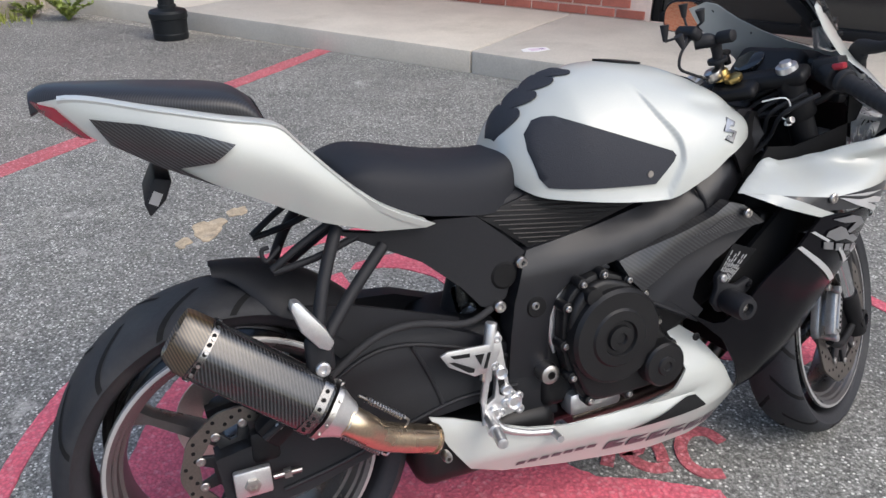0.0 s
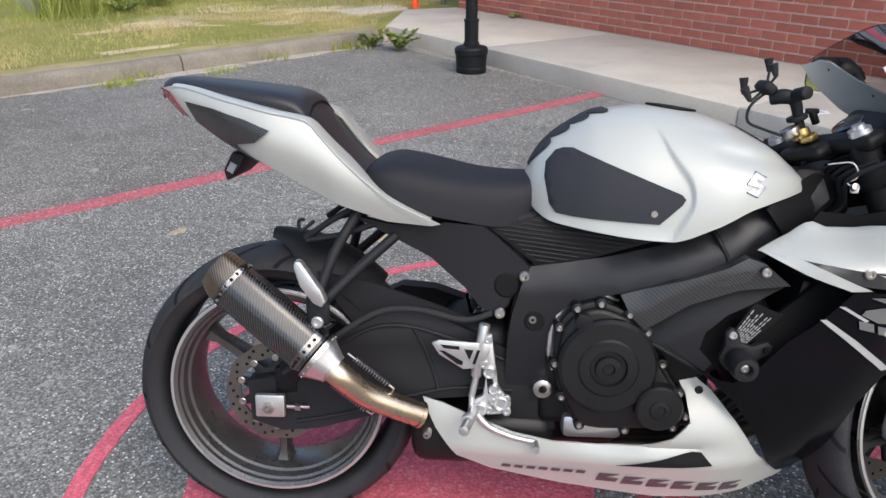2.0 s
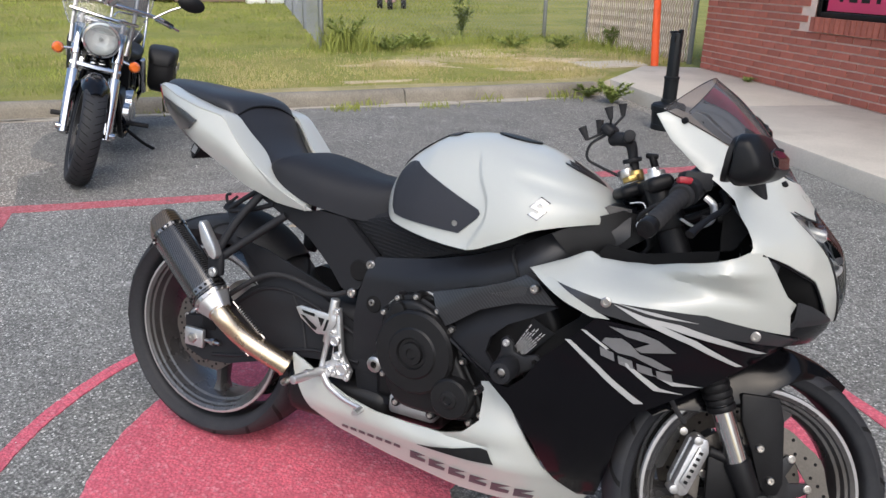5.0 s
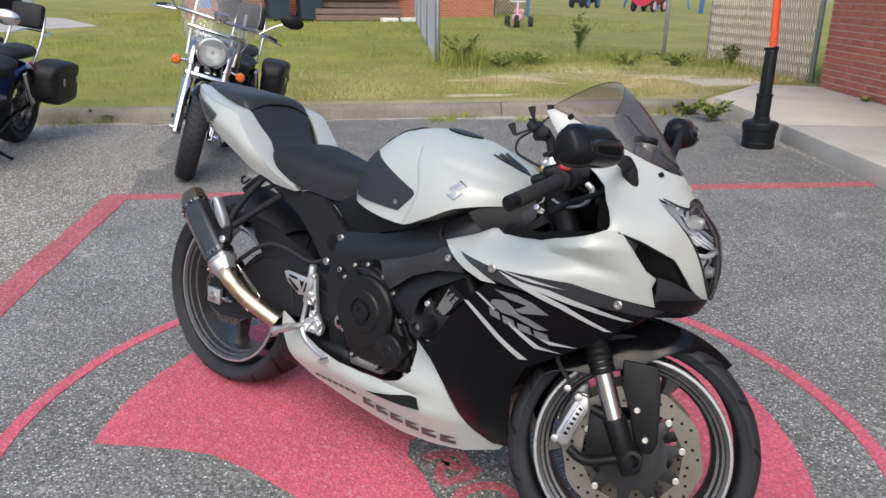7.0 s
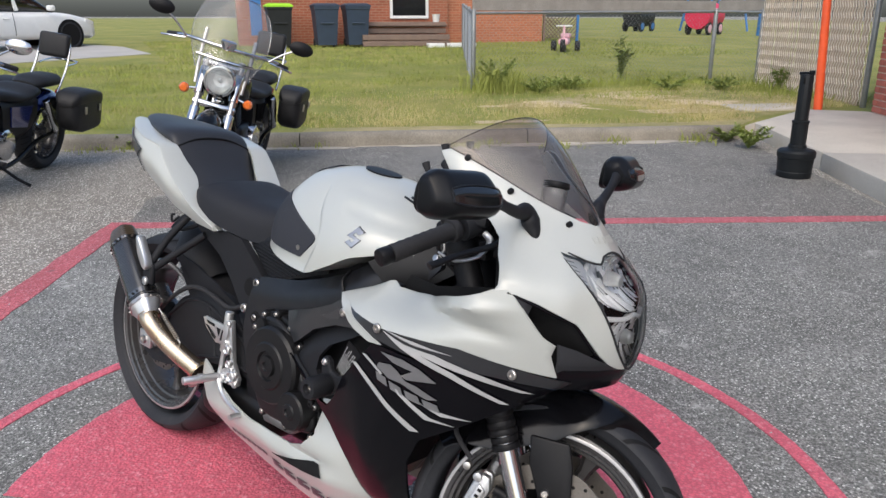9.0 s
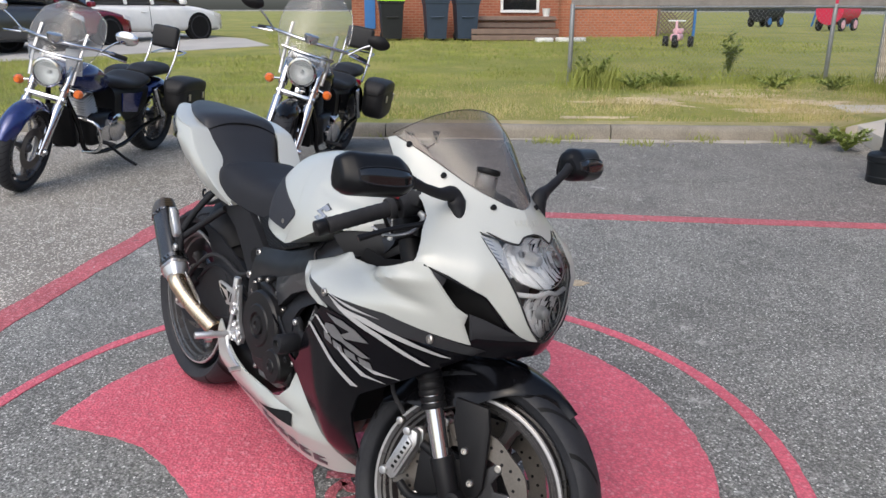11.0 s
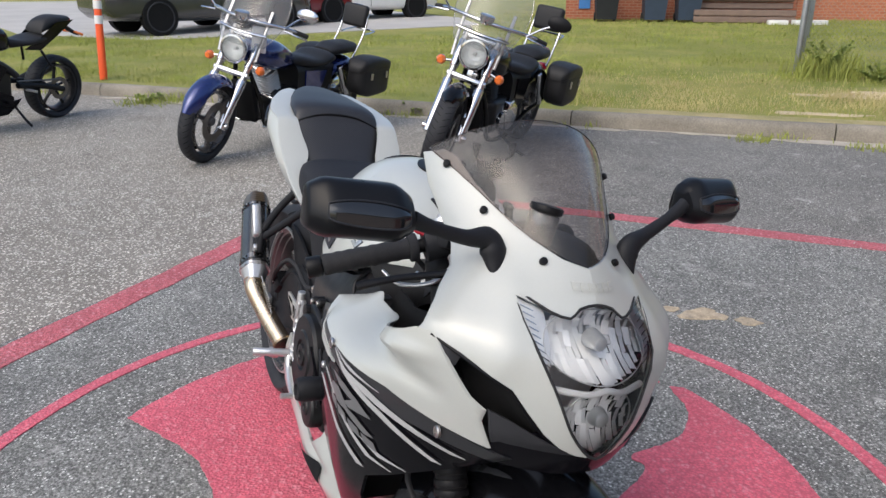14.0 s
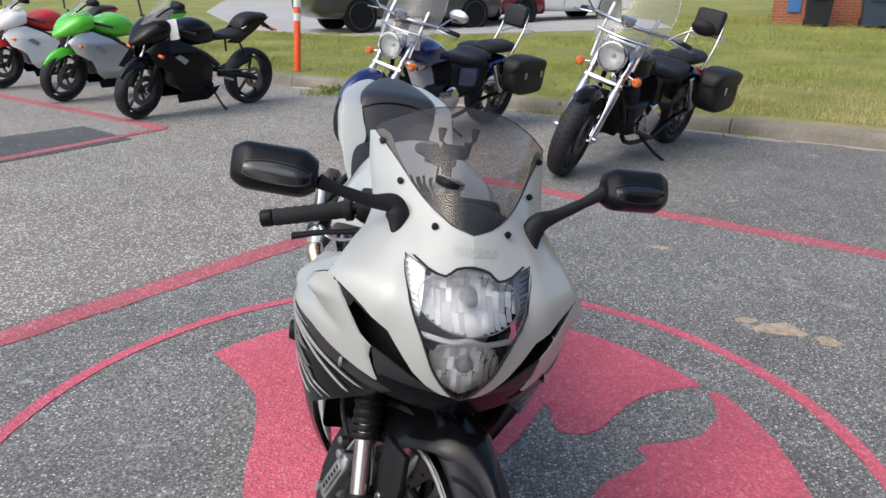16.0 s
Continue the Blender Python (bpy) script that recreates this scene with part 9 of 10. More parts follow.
# ---- neighbouring house ----
def brick_pattern(name, col, mortar):
    m, nt, b = base(name, 0.85)
    v = coords(nt)
    sx = nt.nodes.new("ShaderNodeSeparateXYZ")
    nt.links.new(v, sx.inputs[0])
    cx = nt.nodes.new("ShaderNodeCombineXYZ")
    nt.links.new(sx.outputs[0], cx.inputs[0])
    nt.links.new(sx.outputs[2], cx.inputs[1])
    t = nt.nodes.new("ShaderNodeTexBrick")
    t.inputs["Color1"].default_value, t.inputs["Color2"].default_value, t.inputs["Mortar"].default_value = (*col, 1), (*[c * 0.72 for c in col], 1), (*mortar, 1)
    t.inputs["Scale"].default_value = 1.0
    t.inputs["Mortar Size"].default_value = 0.008
    t.inputs["Brick Width"].default_value = 0.21
    t.inputs["Row Height"].default_value = 0.072
    nt.links.new(cx.outputs[0], t.inputs[0])
    c = mixc(nt, 0.3, t.outputs[0], ramp(nt, noise_tex(nt, v, 2.0), [(0.3, tuple(x * 0.7 for x in col)), (0.7, tuple(x * 1.2 for x in col))]))
    nt.links.new(c, b.inputs["Base Color"])
    bump(nt, b, t.outputs[1], 0.3, 0.004)
    return m


M["house_brick"] = brick_pattern("house_brick", (0.34, 0.105, 0.055), (0.36, 0.25, 0.17))
M["house_brick_pale"] = brick_pattern("house_brick_pale", (0.46, 0.16, 0.085), (0.45, 0.28, 0.18))
HA, HB = Vector((-19.4, 4.7)), Vector((-18.0, 13.4))
hd_ = (HB - HA).normalized()
HM = Matrix.Translation((HA.x, HA.y, 0.40)) @ Matrix.Rotation(math.atan2(hd_.y, hd_.x), 4, "Z")
house = thing("brick_house", HM, "low red brick house with a wooden step deck", "house")
HL = (HB - HA).length
part("wall", box((2.95, 3.0, 1.4), (5.9, 6.0, 2.9), 0.01, 1), "house_brick", house, "red brick wall")
part("wall_extension", box(((5.9 + HL) / 2 + 0.05, 3.0, 1.2), (HL - 5.9 + 0.1, 5.6, 2.5), 0.01, 1), "house_brick_pale", house, "paler brick extension")
part("roof", prism([(-0.4, -0.5), (HL + 0.4, -0.5), (HL + 0.4, 6.5), (-0.4, 6.5)], 2.85, 3.1), "old_wood", house, "grey shingled eaves")
wn_ = part("window", box((4.75, -0.01, 1.30), (0.95, 0.05, 1.0), 0.004, 1), "dark_glass", house, "dark window")
bm = None
for x, z, w, h in ((4.75, 0.78, 1.12, 0.08), (4.75, 1.82, 1.12, 0.08), (4.23, 1.30, 0.08, 0.96), (5.27, 1.30, 0.08, 0.96)):
    bm = box((x, -0.04, z), (w, 0.05, h), 0.006, 1, None, bm)
part("window_frame", bm, "white_plain", wn_, "white window frame")
part("siding_shutter", box((0.5, -0.02, 1.3), (0.3, 0.04, 2.0), 0.004, 1), "toy_blue", house, "blue corner board")
deck = thing("step_deck", HM @ Matrix.Translation((4.4, -0.95, 0)), "low weathered wooden step deck", "deck")
for i in range(4):
    part("plank", box((0, -0.25 + 0.42 * (i // 2), 0.10 + 0.16 * i), (2.4, 0.22, 0.14), 0.01, 1), "deck_wood", deck)
part("deck_top", box((0.1, 0.42, 0.58), (2.2, 0.9, 0.06), 0.006, 1), "deck_wood", deck)
pot = thing("flower_pot", HM @ Matrix.Translation((5.35, -0.75, 0.61)), "small white plastic pot on the deck", "pot")
part("pot_body", revolve([(0, 0.08), (0.24, 0.11), (0.25, 0.115), (0.25, 0.10), (0.05, 0.07)], (0, 0, 0), "z", 16), "white_plain", pot)
for i, (x, w) in enumerate(((-17.0, 0.45), (-16.95, 0.8))):
    y = 9.5 + 0.75 * i
    blk = tagged(part("paving_block", box((0, 0, 0.05), (0.25, w, 0.11), 0.02, 2), "white_plain"), "pale concrete block lying on the grass", "block")
    blk.matrix_basis = Matrix.Translation((x, y, lawn_z(x, y))) @ pose(0, 0, 0, 0, 0, -8 + 10 * i)
lat = thing("lattice_panel", HM @ Matrix.Translation((HL + 0.75, 0.3, 0.1)), "brown wooden lattice panel on a frame", "lattice")
for k in range(-5, 9):
    for s in (-1, 1):
        x0, x1 = -0.55 + k * 0.12, -0.55 + k * 0.12 + s * 0.62
        z0, z1 = 0.06, 0.68
        lo, hi = -0.55, 0.55
        f0, f1 = 0.0, 1.0
        for lim_, sg in ((lo, 1), (hi, -1)):
            for f in (0, 1):
                pass
        cl = sorted(((lo - x0) / (x1 - x0), (hi - x0) / (x1 - x0)))
        f0, f1 = max(0, cl[0]), min(1, cl[1])
        if f1 - f0 > 0.08:
            a_, b_ = Vector((x0 + (x1 - x0) * f0, 0.01 * s, z0 + (z1 - z0) * f0)), Vector((x0 + (x1 - x0) * f1, 0.01 * s, z0 + (z1 - z0) * f1))
            part("lath", rod(a_, b_, 0.018, 4), "deck_wood", lat)
for x in (-0.55, 0.55):
    part("lattice_post", box((x, 0, 0.30), (0.07, 0.07, 0.9), 0.006, 1), "deck_wood" if x < 0 else "toy_blue", lat)

for (x, y), mat, lid, lb in (((-18.35, 5.60), "bin_black", "lime_plastic", "black wheeled bin with a lime green lid"), ((-18.12, 6.78), "bin_blue", "bin_blue", "dark blue wheeled bin against the house"), ((-17.95, 7.58), "bin_blue", "bin_blue", "dark blue wheeled bin against the house")):
    b = thing("wheeled_bin", Matrix.Translation((x, y, lawn_z(x, y))) @ pose(0, 0, 0, 0, 0, -5), lb, "bin", "bins by the house")
    part("bin_body", loft([[(sx * w, sy * w, z) for sx, sy in ((1, 1), (-1, 1), (-1, -1), (1, -1))] for z, w in ((0.06, 0.25), (0.95, 0.31), (0.97, 0.33), (1.03, 0.33))]), mat, b)
    part("bin_lid", loft([[(sx * w, sy * w, z) for sx, sy in ((1, 1), (-1, 1), (-1, -1), (1, -1))] for z, w in ((1.03, 0.345), (1.07, 0.345), (1.12, 0.25))]), lid, b)
    for s in (-1, 1):
        part("bin_wheel", rod((-0.24, s * 0.22, 0.11), (-0.24, s * 0.28, 0.11), 0.11, 16, 0.01), "rubber", b)
    part("lift_bar", rod((0.315, -0.16, 0.62), (0.315, 0.16, 0.62), 0.02, 8), mat, b)


# ---- parked cars ----
def car(m, label, paint, L, H, van, group="cars on the driveway"):
    """x forward, origin on the ground under the middle."""
    r = thing("car", m, label, "car", group)
    wb, R, W = L * 0.585, 0.335, 0.90
    q = lambda name, bm, mat, lab="", par=None, sh=40: part(name, bm, mat, par or r, lab, sh)
    h0 = H * 0.60 if van else H * 0.62
    lowx = [(-L / 2, 0.5), (-L * 0.46, 0.28), (L * 0.46, 0.26), (L / 2, 0.45)]
    top = [(-L / 2, h0 * 0.88), (-L * 0.44, h0 * 1.0), (0, h0 * 1.0), (L * 0.26, h0 * 0.98), (L * 0.42, h0 * 0.84), (L / 2, h0 * 0.62)]
    bot = [(-L / 2, 0.42), (-L * 0.46, 0.26), (0, 0.22), (L * 0.46, 0.24), (L / 2, 0.40)]
    wid = [(-L / 2, W * 0.80), (-L * 0.42, W * 0.97), (0, W), (L * 0.36, W * 0.97), (L * 0.46, W * 0.86), (L / 2, W * 0.62)]
    body = q("body", body_loft(spread((-L / 2, L / 2), 40), top, bot, wid, 0.38, 28), paint, "painted car body", None, 50)
    if van:
        gt = [(-L * 0.49, h0), (-L * 0.47, H * 0.96), (-L * 0.2, H), (L * 0.08, H * 0.985), (L * 0.20, H * 0.85), (L * 0.33, h0)]
    else:
        gt = [(-L * 0.36, h0), (-L * 0.22, H * 0.96), (-L * 0.08, H), (L * 0.06, H * 0.97), (L * 0.24, h0)]
    x0, x1 = gt[0][0], gt[-1][0]
    cab = q("cabin", body_loft(spread((x0, x1), 24), gt, [(x0, h0 - 0.05), (x1, h0 - 0.06)], [(x0, W * 0.78), ((x0 + x1) / 2, W * 0.84), (x1, W * 0.74)], 0.45, 24), "dark_glass", "dark tinted glass cabin", None, 50)
    roof_x = [(x, z) for x, z in gt[1:-1]]
    q("roof", body_loft(spread((roof_x[0][0], roof_x[-1][0] - 0.05), 12), [(x, z + 0.012) for x, z in roof_x], [(x, z - 0.09) for x, z in roof_x], [(roof_x[0][0], W * 0.68), (roof_x[-1][0], W * 0.66)], 0.5, 20), paint, "painted roof", None, 50)
    for s in (-1, 1):
        for f, tilt in ((x0 + 0.10, 12), (x0 + (x1 - x0) * 0.36, 0), (x0 + (x1 - x0) * 0.62, -6)):
            q("pillar", box((f, s * W * 0.815, (h0 + H * 0.95) / 2), (0.09, 0.05, H * 0.95 - h0), 0.01, 1, pose(0, 0, 0, s * 10, tilt, 0)), paint)
        for x in (-wb / 2 - 0.02, wb / 2):
            q("wheel_arch", rod((x, s * (W - 0.20), R), (x, s * (W + 0.004), R), R * 1.15, 32), "dark_void")
            tp = tyre_profile(R, 0.105, R * 0.70)
            w = q("wheel", revolve([(u, r_) for u, r_ in tp], (x, s * (W - 0.09), R), "y", 36, None, True), "tyre", "black tyre on an alloy wheel", None, 50)
            q("rim", revolve([(s * -0.02, 0), (s * 0.045, 0.03), (s * 0.05, 0.06), (s * 0.02, R * 0.5), (s * 0.07, R * 0.68), (s * 0.08, R * 0.72)], (x, s * (W - 0.09), R), "y", 30), "alloy", "", w)
            for k in range(9):
                a = 2 * math.pi * k / 9
                c0, c1 = Vector((x, s * (W - 0.035), R)), Vector((x + R * 0.66 * math.cos(a), s * (W - 0.02), R + R * 0.66 * math.sin(a)))
                q("spoke", rod(c0, c1, 0.018, 6), "alloy", "", w)
        q("headlight", panel([(L * 0.40, h0 * 0.82), (L * 0.485, h0 * 0.70), (L * 0.478, h0 * 0.60), (L * 0.40, h0 * 0.72)], lambda x, z: table(wid)(x) * 0.985, 0.03, 0.06, "y", s, 0.014), "reflector", "clear headlight")
        q("tail_light", panel([(-L * 0.488, h0 * 0.92), (-L * 0.42, h0 * 0.95), (-L * 0.43, h0 * 0.75), (-L * 0.488, h0 * 0.75)], lambda x, z: table(wid)(x) * 0.985, 0.03, 0.06, "y", s, 0.014), "red_lens", "red tail light")
        q("side_mirror", box((x1 - 0.30, s * (W + 0.09), h0 + 0.08), (0.14, 0.20, 0.13), 0.04, 2), paint)
        q("door_seam", tube([(-L * 0.02, s * (W + 0.002), 0.34), (-L * 0.02, s * (W + 0.004), h0 * 0.7), (-L * 0.02, s * (W - 0.03), h0 * 0.96)], 0.006, 5), "dark_void")
        q("door_handle", box((-L * 0.06, s * (W + 0.005), h0 * 0.80), (0.16, 0.03, 0.03), 0.01, 1), paint)
    for k in range(4):
        q("grille_bar", box((L * 0.487 - 0.004 * k, 0, h0 * (0.66 - 0.07 * k)), (0.03, 0.62, 0.025), 0.006, 1), "chrome" if k < 2 else "dark_void")
    q("front_bumper", body_loft(spread((L * 0.44, L * 0.506), 6), [(L * 0.44, h0 * 0.50), (L * 0.506, h0 * 0.46)], [(L * 0.44, 0.22), (L * 0.506, 0.28)], [(L * 0.44, W * 0.92), (L * 0.506, W * 0.60)], 0.4), "dark_void" if van else paint, "bumper")
    return r


def car_pose(wheel_xy, heading, L, front):
    """Pose from where one near-side wheel stands."""
    h = radians(heading)
    f, rt = Vector((math.cos(h), math.sin(h))), Vector((math.sin(h), -math.cos(h)))
    c = Vector(wheel_xy) - f * (L * 0.2925 * (1 if front else -1)) - rt * 0.84
    return Matrix.Translation((c.x, c.y, lawn_z(c.x, c.y) + 0.012)) @ pose(0, 0, 0, 0, 0, heading)


car(car_pose((-14.25, -4.46), 137, 5.15, False), "dark grey minivan parked on the driveway", "grey_paint", 5.15, 1.74, True)
car(car_pose((-18.3, -1.5), 138, 4.6, True), "dark red sedan parked on the driveway", "maroon_paint", 4.6, 1.45, False)
car(car_pose((-20.3, 0.55), 130, 4.9, True), "white sedan parked on the driveway", "white_plain", 4.9, 1.47, False)

# ---- toys on the lawn ----
toy = thing("toy_tricycle", Matrix.Translation((-14.4, 11.9, lawn_z(-14.4, 11.9))) @ pose(0, 0, 0, 0, 0, -40), "pink ride-on toy tricycle on the lawn", "toy")
part("toy_body", box((0.05, 0, 0.24), (0.60, 0.24, 0.16), 0.05, 3), "pink_plastic", toy)
part("toy_seat", box((-0.16, 0, 0.38), (0.26, 0.24, 0.12), 0.04, 3), "pink_plastic", toy)
part("toy_fork", rod((0.26, 0, 0.18), (0.20, 0, 0.62), 0.03, 12, 0.005), "pink_plastic", toy)
part("toy_handlebar", rod((0.20, -0.20, 0.62), (0.20, 0.20, 0.62), 0.02, 10, 0.004), "white_plain", toy)
for x, y, r in ((-0.22, -0.30, 0.13), (-0.22, 0.30, 0.13), (0.27, 0, 0.16)):
    part("toy_wheel", rod((x, y - 0.06, r), (x, y + 0.06, r), r, 20, 0.015), "rubber", toy)
for (x, y), hd2, mat, L2, rr in (((-21.85, 23.2), 115, "toy_red", 1.5, 0.50), ((-27.7, 24.6), 115, "bin_black", 1.5, 0.45)):
    w = thing("barrel_cart", Matrix.Translation((x, y, lawn_z(x, y))) @ pose(0, 0, 0, 0, 0, hd2), "barrel-shaped toy train cart on the lawn", "toy", "barrel carts")
    part("barrel", revolve([(-L2 / 2, rr * 0.8), (-L2 / 2, rr), (L2 / 2, rr), (L2 / 2, rr * 0.8), (L2 / 2 - 0.1, rr * 0.75)], (0, 0, rr + 0.22), "x", 24), mat, w)
    for k in (-0.35, 0.35):
        for s in (-1, 1):
            cw_ = part("cart_wheel", rod((k * L2, s * 0.36, 0.24), (k * L2, s * 0.46, 0.24), 0.24, 18, 0.02), "rubber", w)
            part("wheel_disc", rod((k * L2, s * 0.44, 0.24), (k * L2, s * 0.475, 0.24), 0.16, 16, 0.01), "pink_plastic" if mat == "toy_red" else "toy_blue", cw_)
frame_ = thing("play_frame", Matrix.Translation((-27.0, 28.5, lawn_z(-27, 28.5))), "blue metal play frame on the lawn", "play frame")
for x in (-1.2, 1.2):
    for y in (-1.0, 1.0):
        part("leg", rod((x, y, 0), (x * 0.6, y, 1.7), 0.05, 10), "toy_blue", frame_)
for z in (0.5, 1.0):
    part("rung", rod((-1, -1, z), (-1, 1, z), 0.04, 8), "toy_blue", frame_)
pole = thing("blue_pole", Matrix.Translation((-20.0, 24.2, lawn_z(-20, 24.2))), "blue painted steel pole on the lawn", "pole")
part("pole_tube", rod((0, 0, -0.1), (0.1, 0, 2.4), 0.09, 14, 0.01), "toy_blue", pole)


# ---- grass, weeds ----
def blades(name, spots, mat, label, h, w, kind="stuff", category="grass"):
    """Curved blades, two faces each, at (x, y, z, size)."""
    vs_, fs_ = [], []
    for x, y, z, k in spots:
        a, b = random.uniform(0, 6.283), random.uniform(0, 6.283)
        hh, ww = h * k * random.uniform(0.5, 1.3), w * random.uniform(0.6, 1.4)
        dx, dy = math.cos(a) * ww, math.sin(a) * ww
        lx, ly = math.cos(b) * hh * random.uniform(0.15, 0.8), math.sin(b) * hh * random.uniform(0.15, 0.8)
        i = len(vs_)
        vs_ += [(x - dx, y - dy, z), (x + dx, y + dy, z), (x + dx * 0.7 + lx * 0.35, y + dy * 0.7 + ly * 0.35, z + hh * 0.62), (x - dx * 0.7 + lx * 0.35, y - dy * 0.7 + ly * 0.35, z + hh * 0.62), (x + lx, y + ly, z + hh)]
        fs_ += [(i, i + 1, i + 2, i + 3), (i + 3, i + 2, i + 4)]
    me = bpy.data.meshes.new(name)
    me.from_pydata(vs_, [], fs_)
    me.materials.append(M[mat])
    return tagged(new(name, me), label, category, "", kind)


def lawn_spots(n, x0, x1, y0, y1, fun):
    out = []
    while len(out) < n:
        x, y = random.uniform(x0, x1), random.uniform(y0, y1)
        d = (x + 6.97) * -KD.y + (y + 2.53) * KD.x
        if d < 0.42 or (x > -4.6 and y > 8):
            continue
        k = fun(x, y, d)
        if random.random() < k:
            out.append((x, y, lawn_z(x, y), 0.6 + 0.6 * k))
    return out


patch = lambda x, y, d: max(0.05, 0.55 + 0.9 * noise.noise((x * 0.9, y * 0.9, 4))) * max(0.12, 1 - d / 9) * (0.35 if y > 3.4 and d < 2.6 else 1.0)
dry_f = lambda x, y, d: (max(0.0, 0.5 + 1.1 * noise.noise((x * 1.1, y * 1.1, 9))) * max(0.0, 1 - d / 4)) if y > 2.6 else 0.04
blades("grass", lawn_spots(46000, -14.5, -4.2, -6.5, 11, patch), "grass_blade", "short green grass blades", 0.065, 0.004)
blades("dry_grass", lawn_spots(12000, -9.0, -4.2, 2.0, 10.5, dry_f), "straw_blade", "dry straw-coloured grass", 0.07, 0.0035)
far_lawn = [(random.uniform(-22, -12), random.uniform(-8, 16)) for _ in range(26000)]
blades("grass", [(x, y, lawn_z(x, y), 1.0) for x, y in far_lawn if not (-24 < x < -14 and -9 < y < 2.4)], "grass_blade", "mown lawn grass further off", 0.06, 0.008)


def tuft(n, x, y, z, r, h):
    return [(x + random.gauss(0, r), y + random.gauss(0, r), z, h * random.uniform(0.5, 1.2)) for _ in range(n)]


spots = []
for x, y, n, r, h in ((-6.55, -1.35, 240, 0.14, 1.2), (-6.15, -0.3, 60, 0.08, 0.7), (-5.05, 3.05, 60, 0.07, 0.8), (-4.55, 4.65, 90, 0.10, 0.8), (-4.15, 5.95, 90, 0.10, 0.8), (-3.85, 6.7, 120, 0.12, 1.0), (-5.6, 1.3, 50, 0.06, 0.7), (-7.2, -3.1, 160, 0.14, 1.0), (-7.6, -4.2, 90, 0.12, 0.8), (-6.42, -1.75, 260, 0.16, 0.9), (-5.78, 1.05, 160, 0.12, 0.7), (-5.72, 1.42, 140, 0.09, 0.8), (-4.42, 4.35, 110, 0.09, 0.7), (-4.08, 5.2, 90, 0.10, 0.6), (-5.15, 2.75, 60, 0.08, 0.6)):
    spots += tuft(n, x, y, 0.0, r, h)
blades("kerb_weeds", spots, "grass_blade", "weeds growing in the gutter by the kerb", 0.10, 0.005)
spots = []
for k in range(16):
    t = k / 15
    spots += tuft(70, P1[0] + (P2[0] - P1[0]) * t + random.uniform(-0.05, 0.3), P1[1] + (P2[1] - P1[1]) * t, 0.17, 0.16, random.uniform(0.5, 1.6))
spots += tuft(520, P1[0] + 0.25, P1[1] + 0.25, 0.17, 0.20, 2.6) + tuft(160, P3[0] + 0.6, P3[1] - 0.3, 0.16, 0.3, 2.0) + tuft(160, -5.4, 10.1, 0.13, 0.3, 1.6)
blades("fence_weeds", spots, "grass_blade", "tall weeds along the fence", 0.125, 0.007)


def weed(name, p, n, spread_, h, leaf, label, stems=7):
    """A leafy weed: stems with small oval leaves."""
    r = thing(name, Matrix.Translation(p), label, "weed", "weeds")
    vs_, fs_ = [], []
    for k in range(stems):
        a = 2 * math.pi * k / stems + random.uniform(-0.3, 0.3)
        e = Vector((math.cos(a) * spread_ * random.uniform(0.3, 1.0), math.sin(a) * spread_ * random.uniform(0.3, 1.0), h * random.uniform(0.5, 1.0)))
        part("stem", tube([(0, 0, 0), e * 0.5 + Vector((0, 0, h * 0.12)), e], [0.005, 0.004, 0.002], 5, 2), "leaf", r)
        for j in range(n // stems):
            f = random.uniform(0.15, 1.05)
            c = e * f + Vector((0, 0, h * 0.12 * math.sin(math.pi * min(1, f))))
            d = Vector((random.gauss(0, 1), random.gauss(0, 1), random.uniform(-0.2, 0.9))).normalized()
            s_ = d.cross(Vector((0, 0, 1))).normalized() * leaf * 0.32
            L_ = leaf * random.uniform(0.6, 1.3)
            i = len(vs_)
            up_ = Vector((0, 0, L_ * 0.12))
            vs_ += [c, c + d * L_ * 0.4 + s_ + up_, c + d * L_, c + d * L_ * 0.4 - s_ + up_]
            fs_ += [(i, i + 1, i + 2), (i, i + 2, i + 3)]
    me = bpy.data.meshes.new("leaves")
    me.from_pydata([tuple(v) for v in vs_], [], fs_)
    me.materials.append(M["leaf"])
    ob = new("leaves", me)
    ob.parent = r
    tagged(ob, "small green leaves", "", "", "stuff")
    return r


weed("leafy_weed", (-3.30, 6.88, 0.0), 800, 0.26, 0.22, 0.042, "bushy green weed growing at the kerb corner", 11)
weed("leafy_weed", (-3.70, 6.98, 0.0), 420, 0.22, 0.12, 0.04, "low green weed growing at the kerb corner", 8)
weed("tall_weed", (-8.6, 9.3, 0.19), 260, 0.22, 0.72, 0.09, "tall leafy weed behind the fence", 9)
weed("leafy_weed", (-7.75, 6.45, 0.17), 800, 0.34, 0.46, 0.05, "leafy weed at the foot of the fence post", 9)
weed("leafy_weed", (-6.3, 10.5, 0.16), 120, 0.22, 0.40, 0.08, "leafy weed at the slatted fence", 7)
for x, y in ((-7.35, 6.9), (-7.6, 7.6), (-6.9, 8.9), (-6.55, 9.6)):
    weed("leafy_weed", (x, y, lawn_z(x, y)), 700, 0.42, 0.20, 0.042, "low bushy weed along the wire fence", 13)
weed("leafy_weed", (-6.45, -1.70, 0.0), 220, 0.26, 0.10, 0.045, "low green weed in the gutter", 9)
weed("leafy_weed", (-5.74, 1.30, 0.0), 180, 0.20, 0.12, 0.045, "low green weed in the gutter", 9)
wp_ = wall_pt(1.35, -0.10)
weed("leafy_weed", (wp_[0], wp_[1], 0.15), 60, 0.12, 0.05, 0.05, "small weed at the foot of the brick wall", 6)

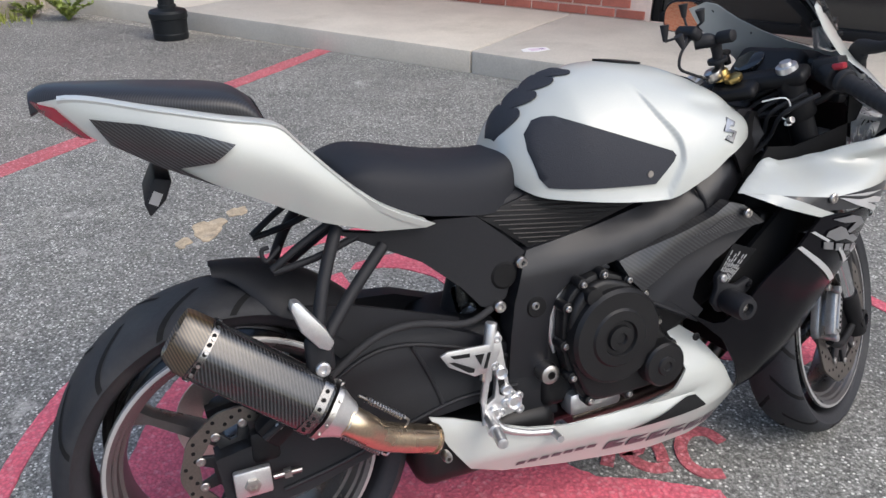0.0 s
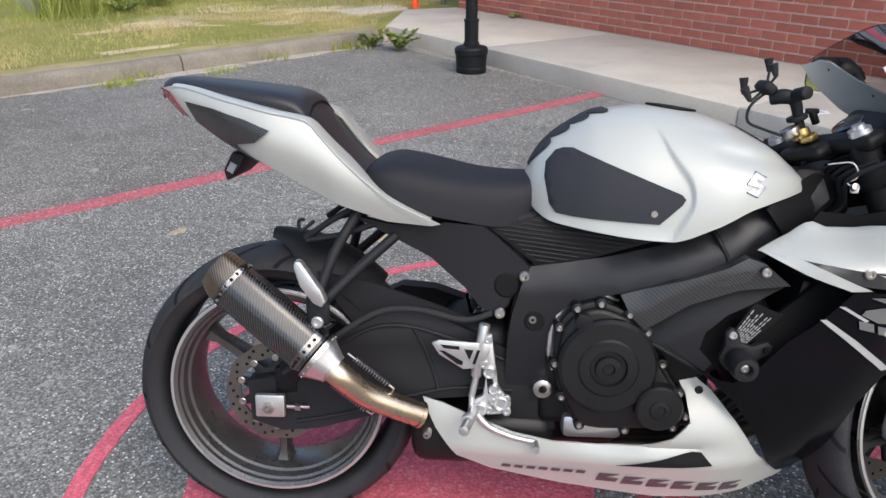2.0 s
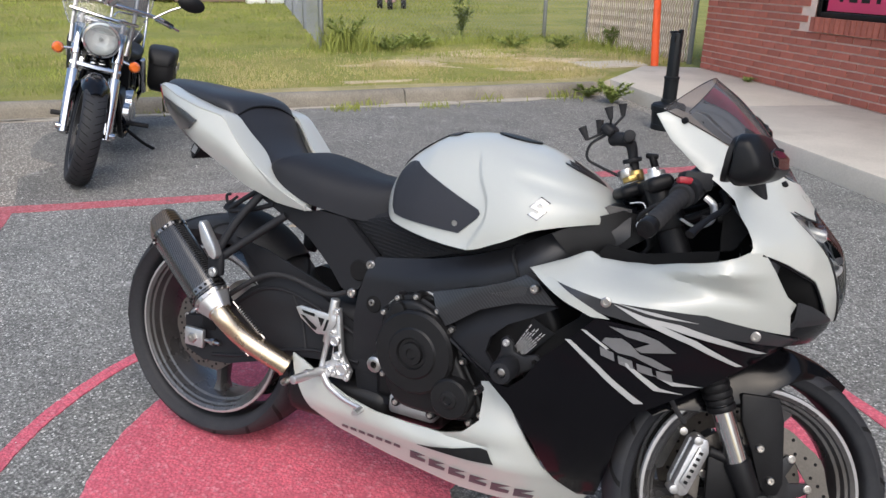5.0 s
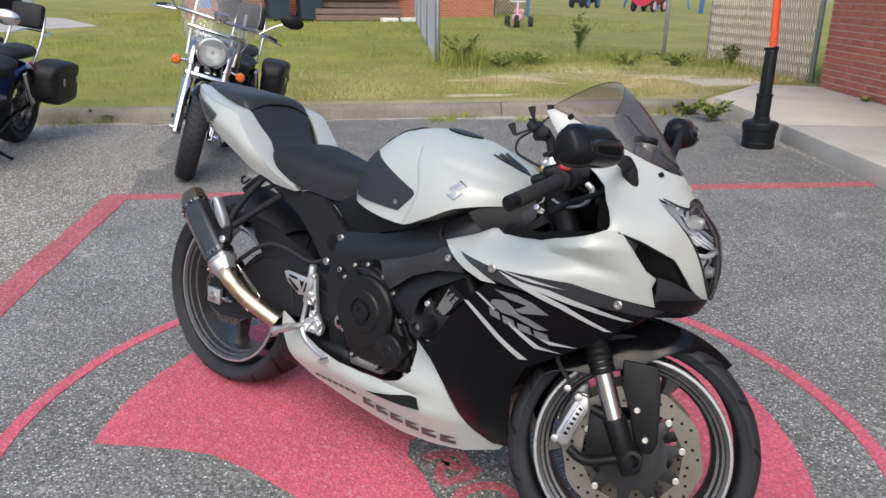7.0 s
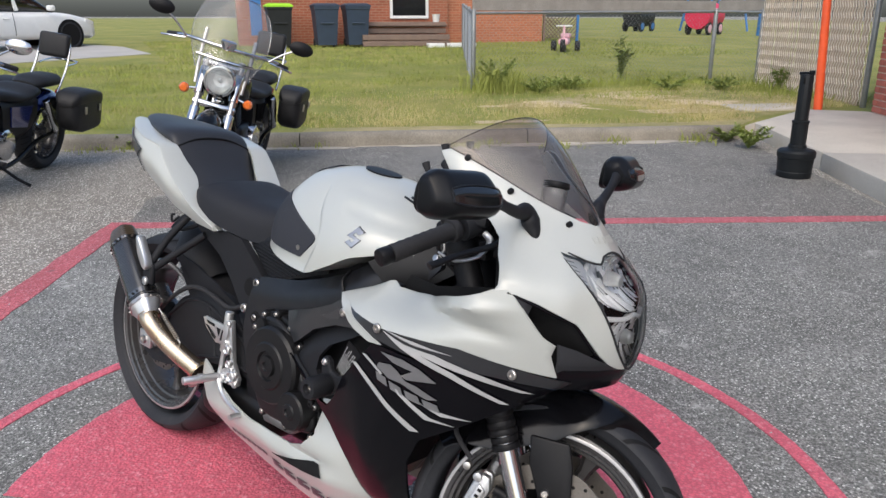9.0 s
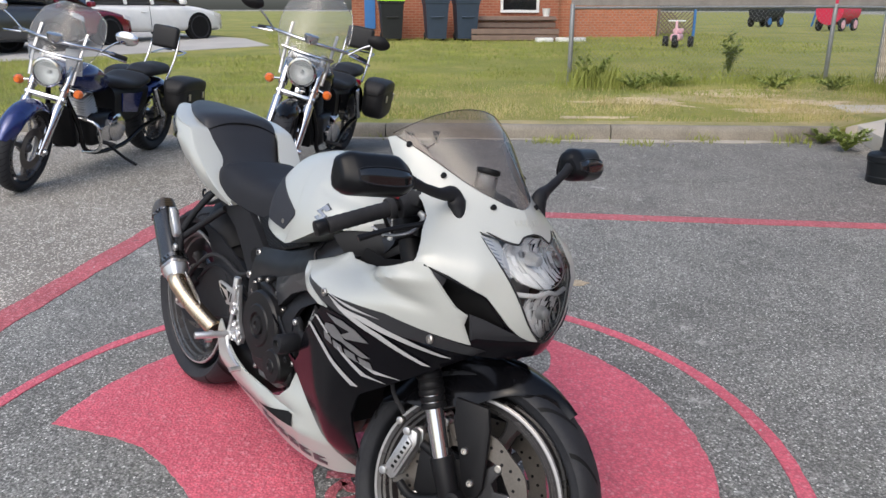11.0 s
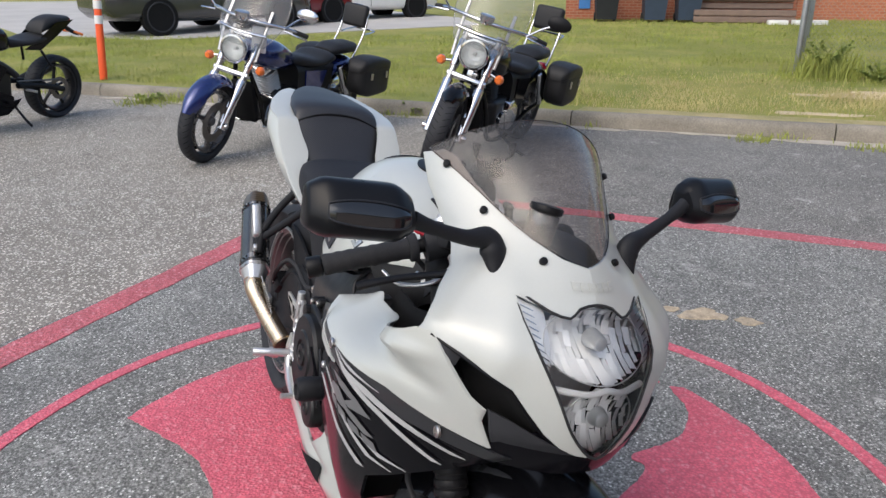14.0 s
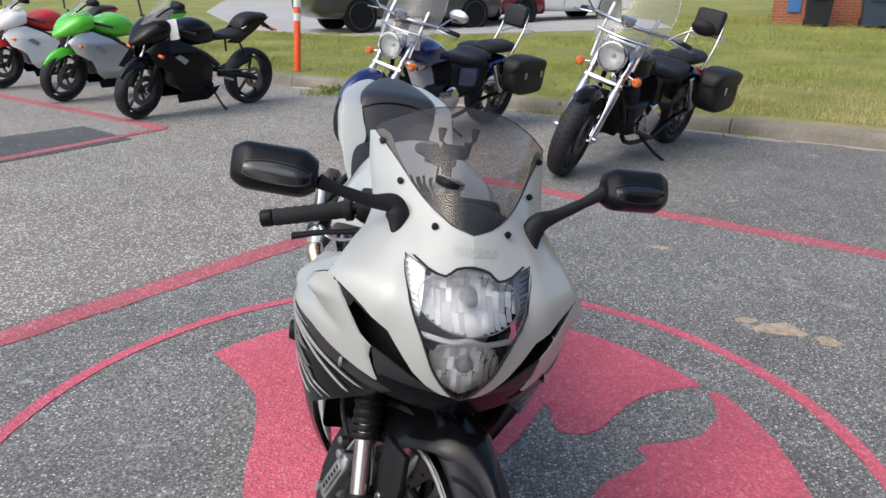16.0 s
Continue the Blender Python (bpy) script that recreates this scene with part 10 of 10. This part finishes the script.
# loose chips of pale stone on the asphalt
vs_, fs_ = [], []
for _ in range(1700):
    x, y = random.uniform(-3.6, 2.2), random.uniform(-0.8, 6.0)
    if (Vector((x, y)) - EC).length < 1.0 or y > 5.0 - 0.5 * x:
        continue
    r = random.choice((0.0022, 0.003, 0.003, 0.004, 0.006))
    a, i = random.uniform(0, 6.28), len(vs_)
    for k in range(4):
        q = r * random.uniform(0.7, 1.3)
        vs_.append((x + q * math.cos(a + k * 1.571), y + q * math.sin(a + k * 1.571), 0.006))
    vs_.append((x, y, 0.006 + r * 0.9))
    fs_ += [(i + k, i + (k + 1) % 4, i + 4) for k in range(4)]
me = bpy.data.meshes.new("loose_grit")
me.from_pydata(vs_, [], fs_)
me.materials.append(M["grit"])
tagged(new("loose_grit", me), "scattered pale stone chips on the asphalt", "grit", "", "stuff")

# card dropped at the pavement's edge
scrap = thing("paper_scrap", Matrix.Translation((0.67, 5.255, 0.1515)) @ pose(0, 0, 0, 0, 0, 30), "creased pale paper card with a lilac print lying on the pavement", "paper")
part("card", prism([(-0.12, -0.03), (-0.04, -0.07), (0.08, -0.05), (0.09, 0.02), (-0.02, 0.06), (-0.10, 0.03)], 0.0, 0.0018), "paper", scrap)
part("card_print", prism([(-0.06, -0.04), (0.06, -0.035), (0.07, 0.0), (-0.05, 0.03)], 0.0018, 0.0026), "lilac", scrap, "lilac printed face")
part("dark_print", prism([(0.02, -0.02), (0.05, -0.018), (0.05, 0.002), (0.02, 0.0)], 0.0026, 0.0032), "violet_decal", scrap)

# ---- bricks of the shop wall ----
BW, BH, BD, J = 0.230, 0.062, 0.012, 0.015
me_full = bpy.data.meshes.new("brick")
bm = box((0, 0, 0), (BW, BD * 2, BH), 0.003, 1)
finish(bm, 30)
bm.to_mesh(me_full)
bm.free()
me_full.materials.append(M["brick"])
near, rest, halves = [], [], []
holes = [(WIN[0], WIN[1], WIN[2] - 0.125, WIN[3]), DOOR]
row = 0
z = 0.15 + BH / 2 + 0.006
while z < 2.6:
    x = (BW + J) * (0.5 if row % 2 else 0.0) + BW / 2
    if row % 2:
        halves.append(z)
    while x < 10.5:
        if not any(h[0] - BW / 2 < x < h[1] + BW / 2 and h[2] < z < h[3] for h in holes):
            (near if z < 1.0 and x < 6.4 else rest).append((x, z))
        x += BW + J
    z += BH + J
    row += 1
near.sort(key=lambda p: (p[1] > 0.62, -p[0]))
for x, z in near[:300]:
    ob = new("brick", me_full)
    ob.parent = wall
    ob.location = (x, 0.010 + random.uniform(-0.0015, 0.0015), z)
for z in halves:
    ob = new("half_brick", me_full)
    ob.parent = wall
    ob.location = ((BW - J) / 4, 0.010, z)
    ob.scale = ((BW - J) / 2 / BW, 1, 1)
vs_, fs_ = [], []
for x, z in near[300:] + rest:
    i = len(vs_)
    y0 = -0.002 + random.uniform(-0.0015, 0.0015)
    a, c = BW / 2, BH / 2
    vs_ += [(x - a, y0, z - c), (x + a, y0, z - c), (x + a, y0, z + c), (x - a, y0, z + c), (x - a, 0.02, z - c), (x + a, 0.02, z - c), (x + a, 0.02, z + c), (x - a, 0.02, z + c)]
    fs_ += [(i, i + 1, i + 2, i + 3), (i, i + 4, i + 5, i + 1), (i + 1, i + 5, i + 6, i + 2), (i + 2, i + 6, i + 7, i + 3), (i + 3, i + 7, i + 4, i)]
me = bpy.data.meshes.new("brickwork")
me.from_pydata(vs_, [], fs_)
me.materials.append(M["brick"])
ob = new("brickwork", me)
ob.parent = wall
tagged(ob, "red brickwork higher up the wall", "", "", "stuff")
x = WIN[0] + 0.03
while x < WIN[1]:
    ob = new("sill_brick", me_full)
    ob.parent = wall
    ob.location = (x, -0.012, WIN[2] - 0.062)
    ob.rotation_euler = (0, math.pi / 2, 0)
    ob.scale = (0.60, 1.9, 1.0)
    x += BH + J
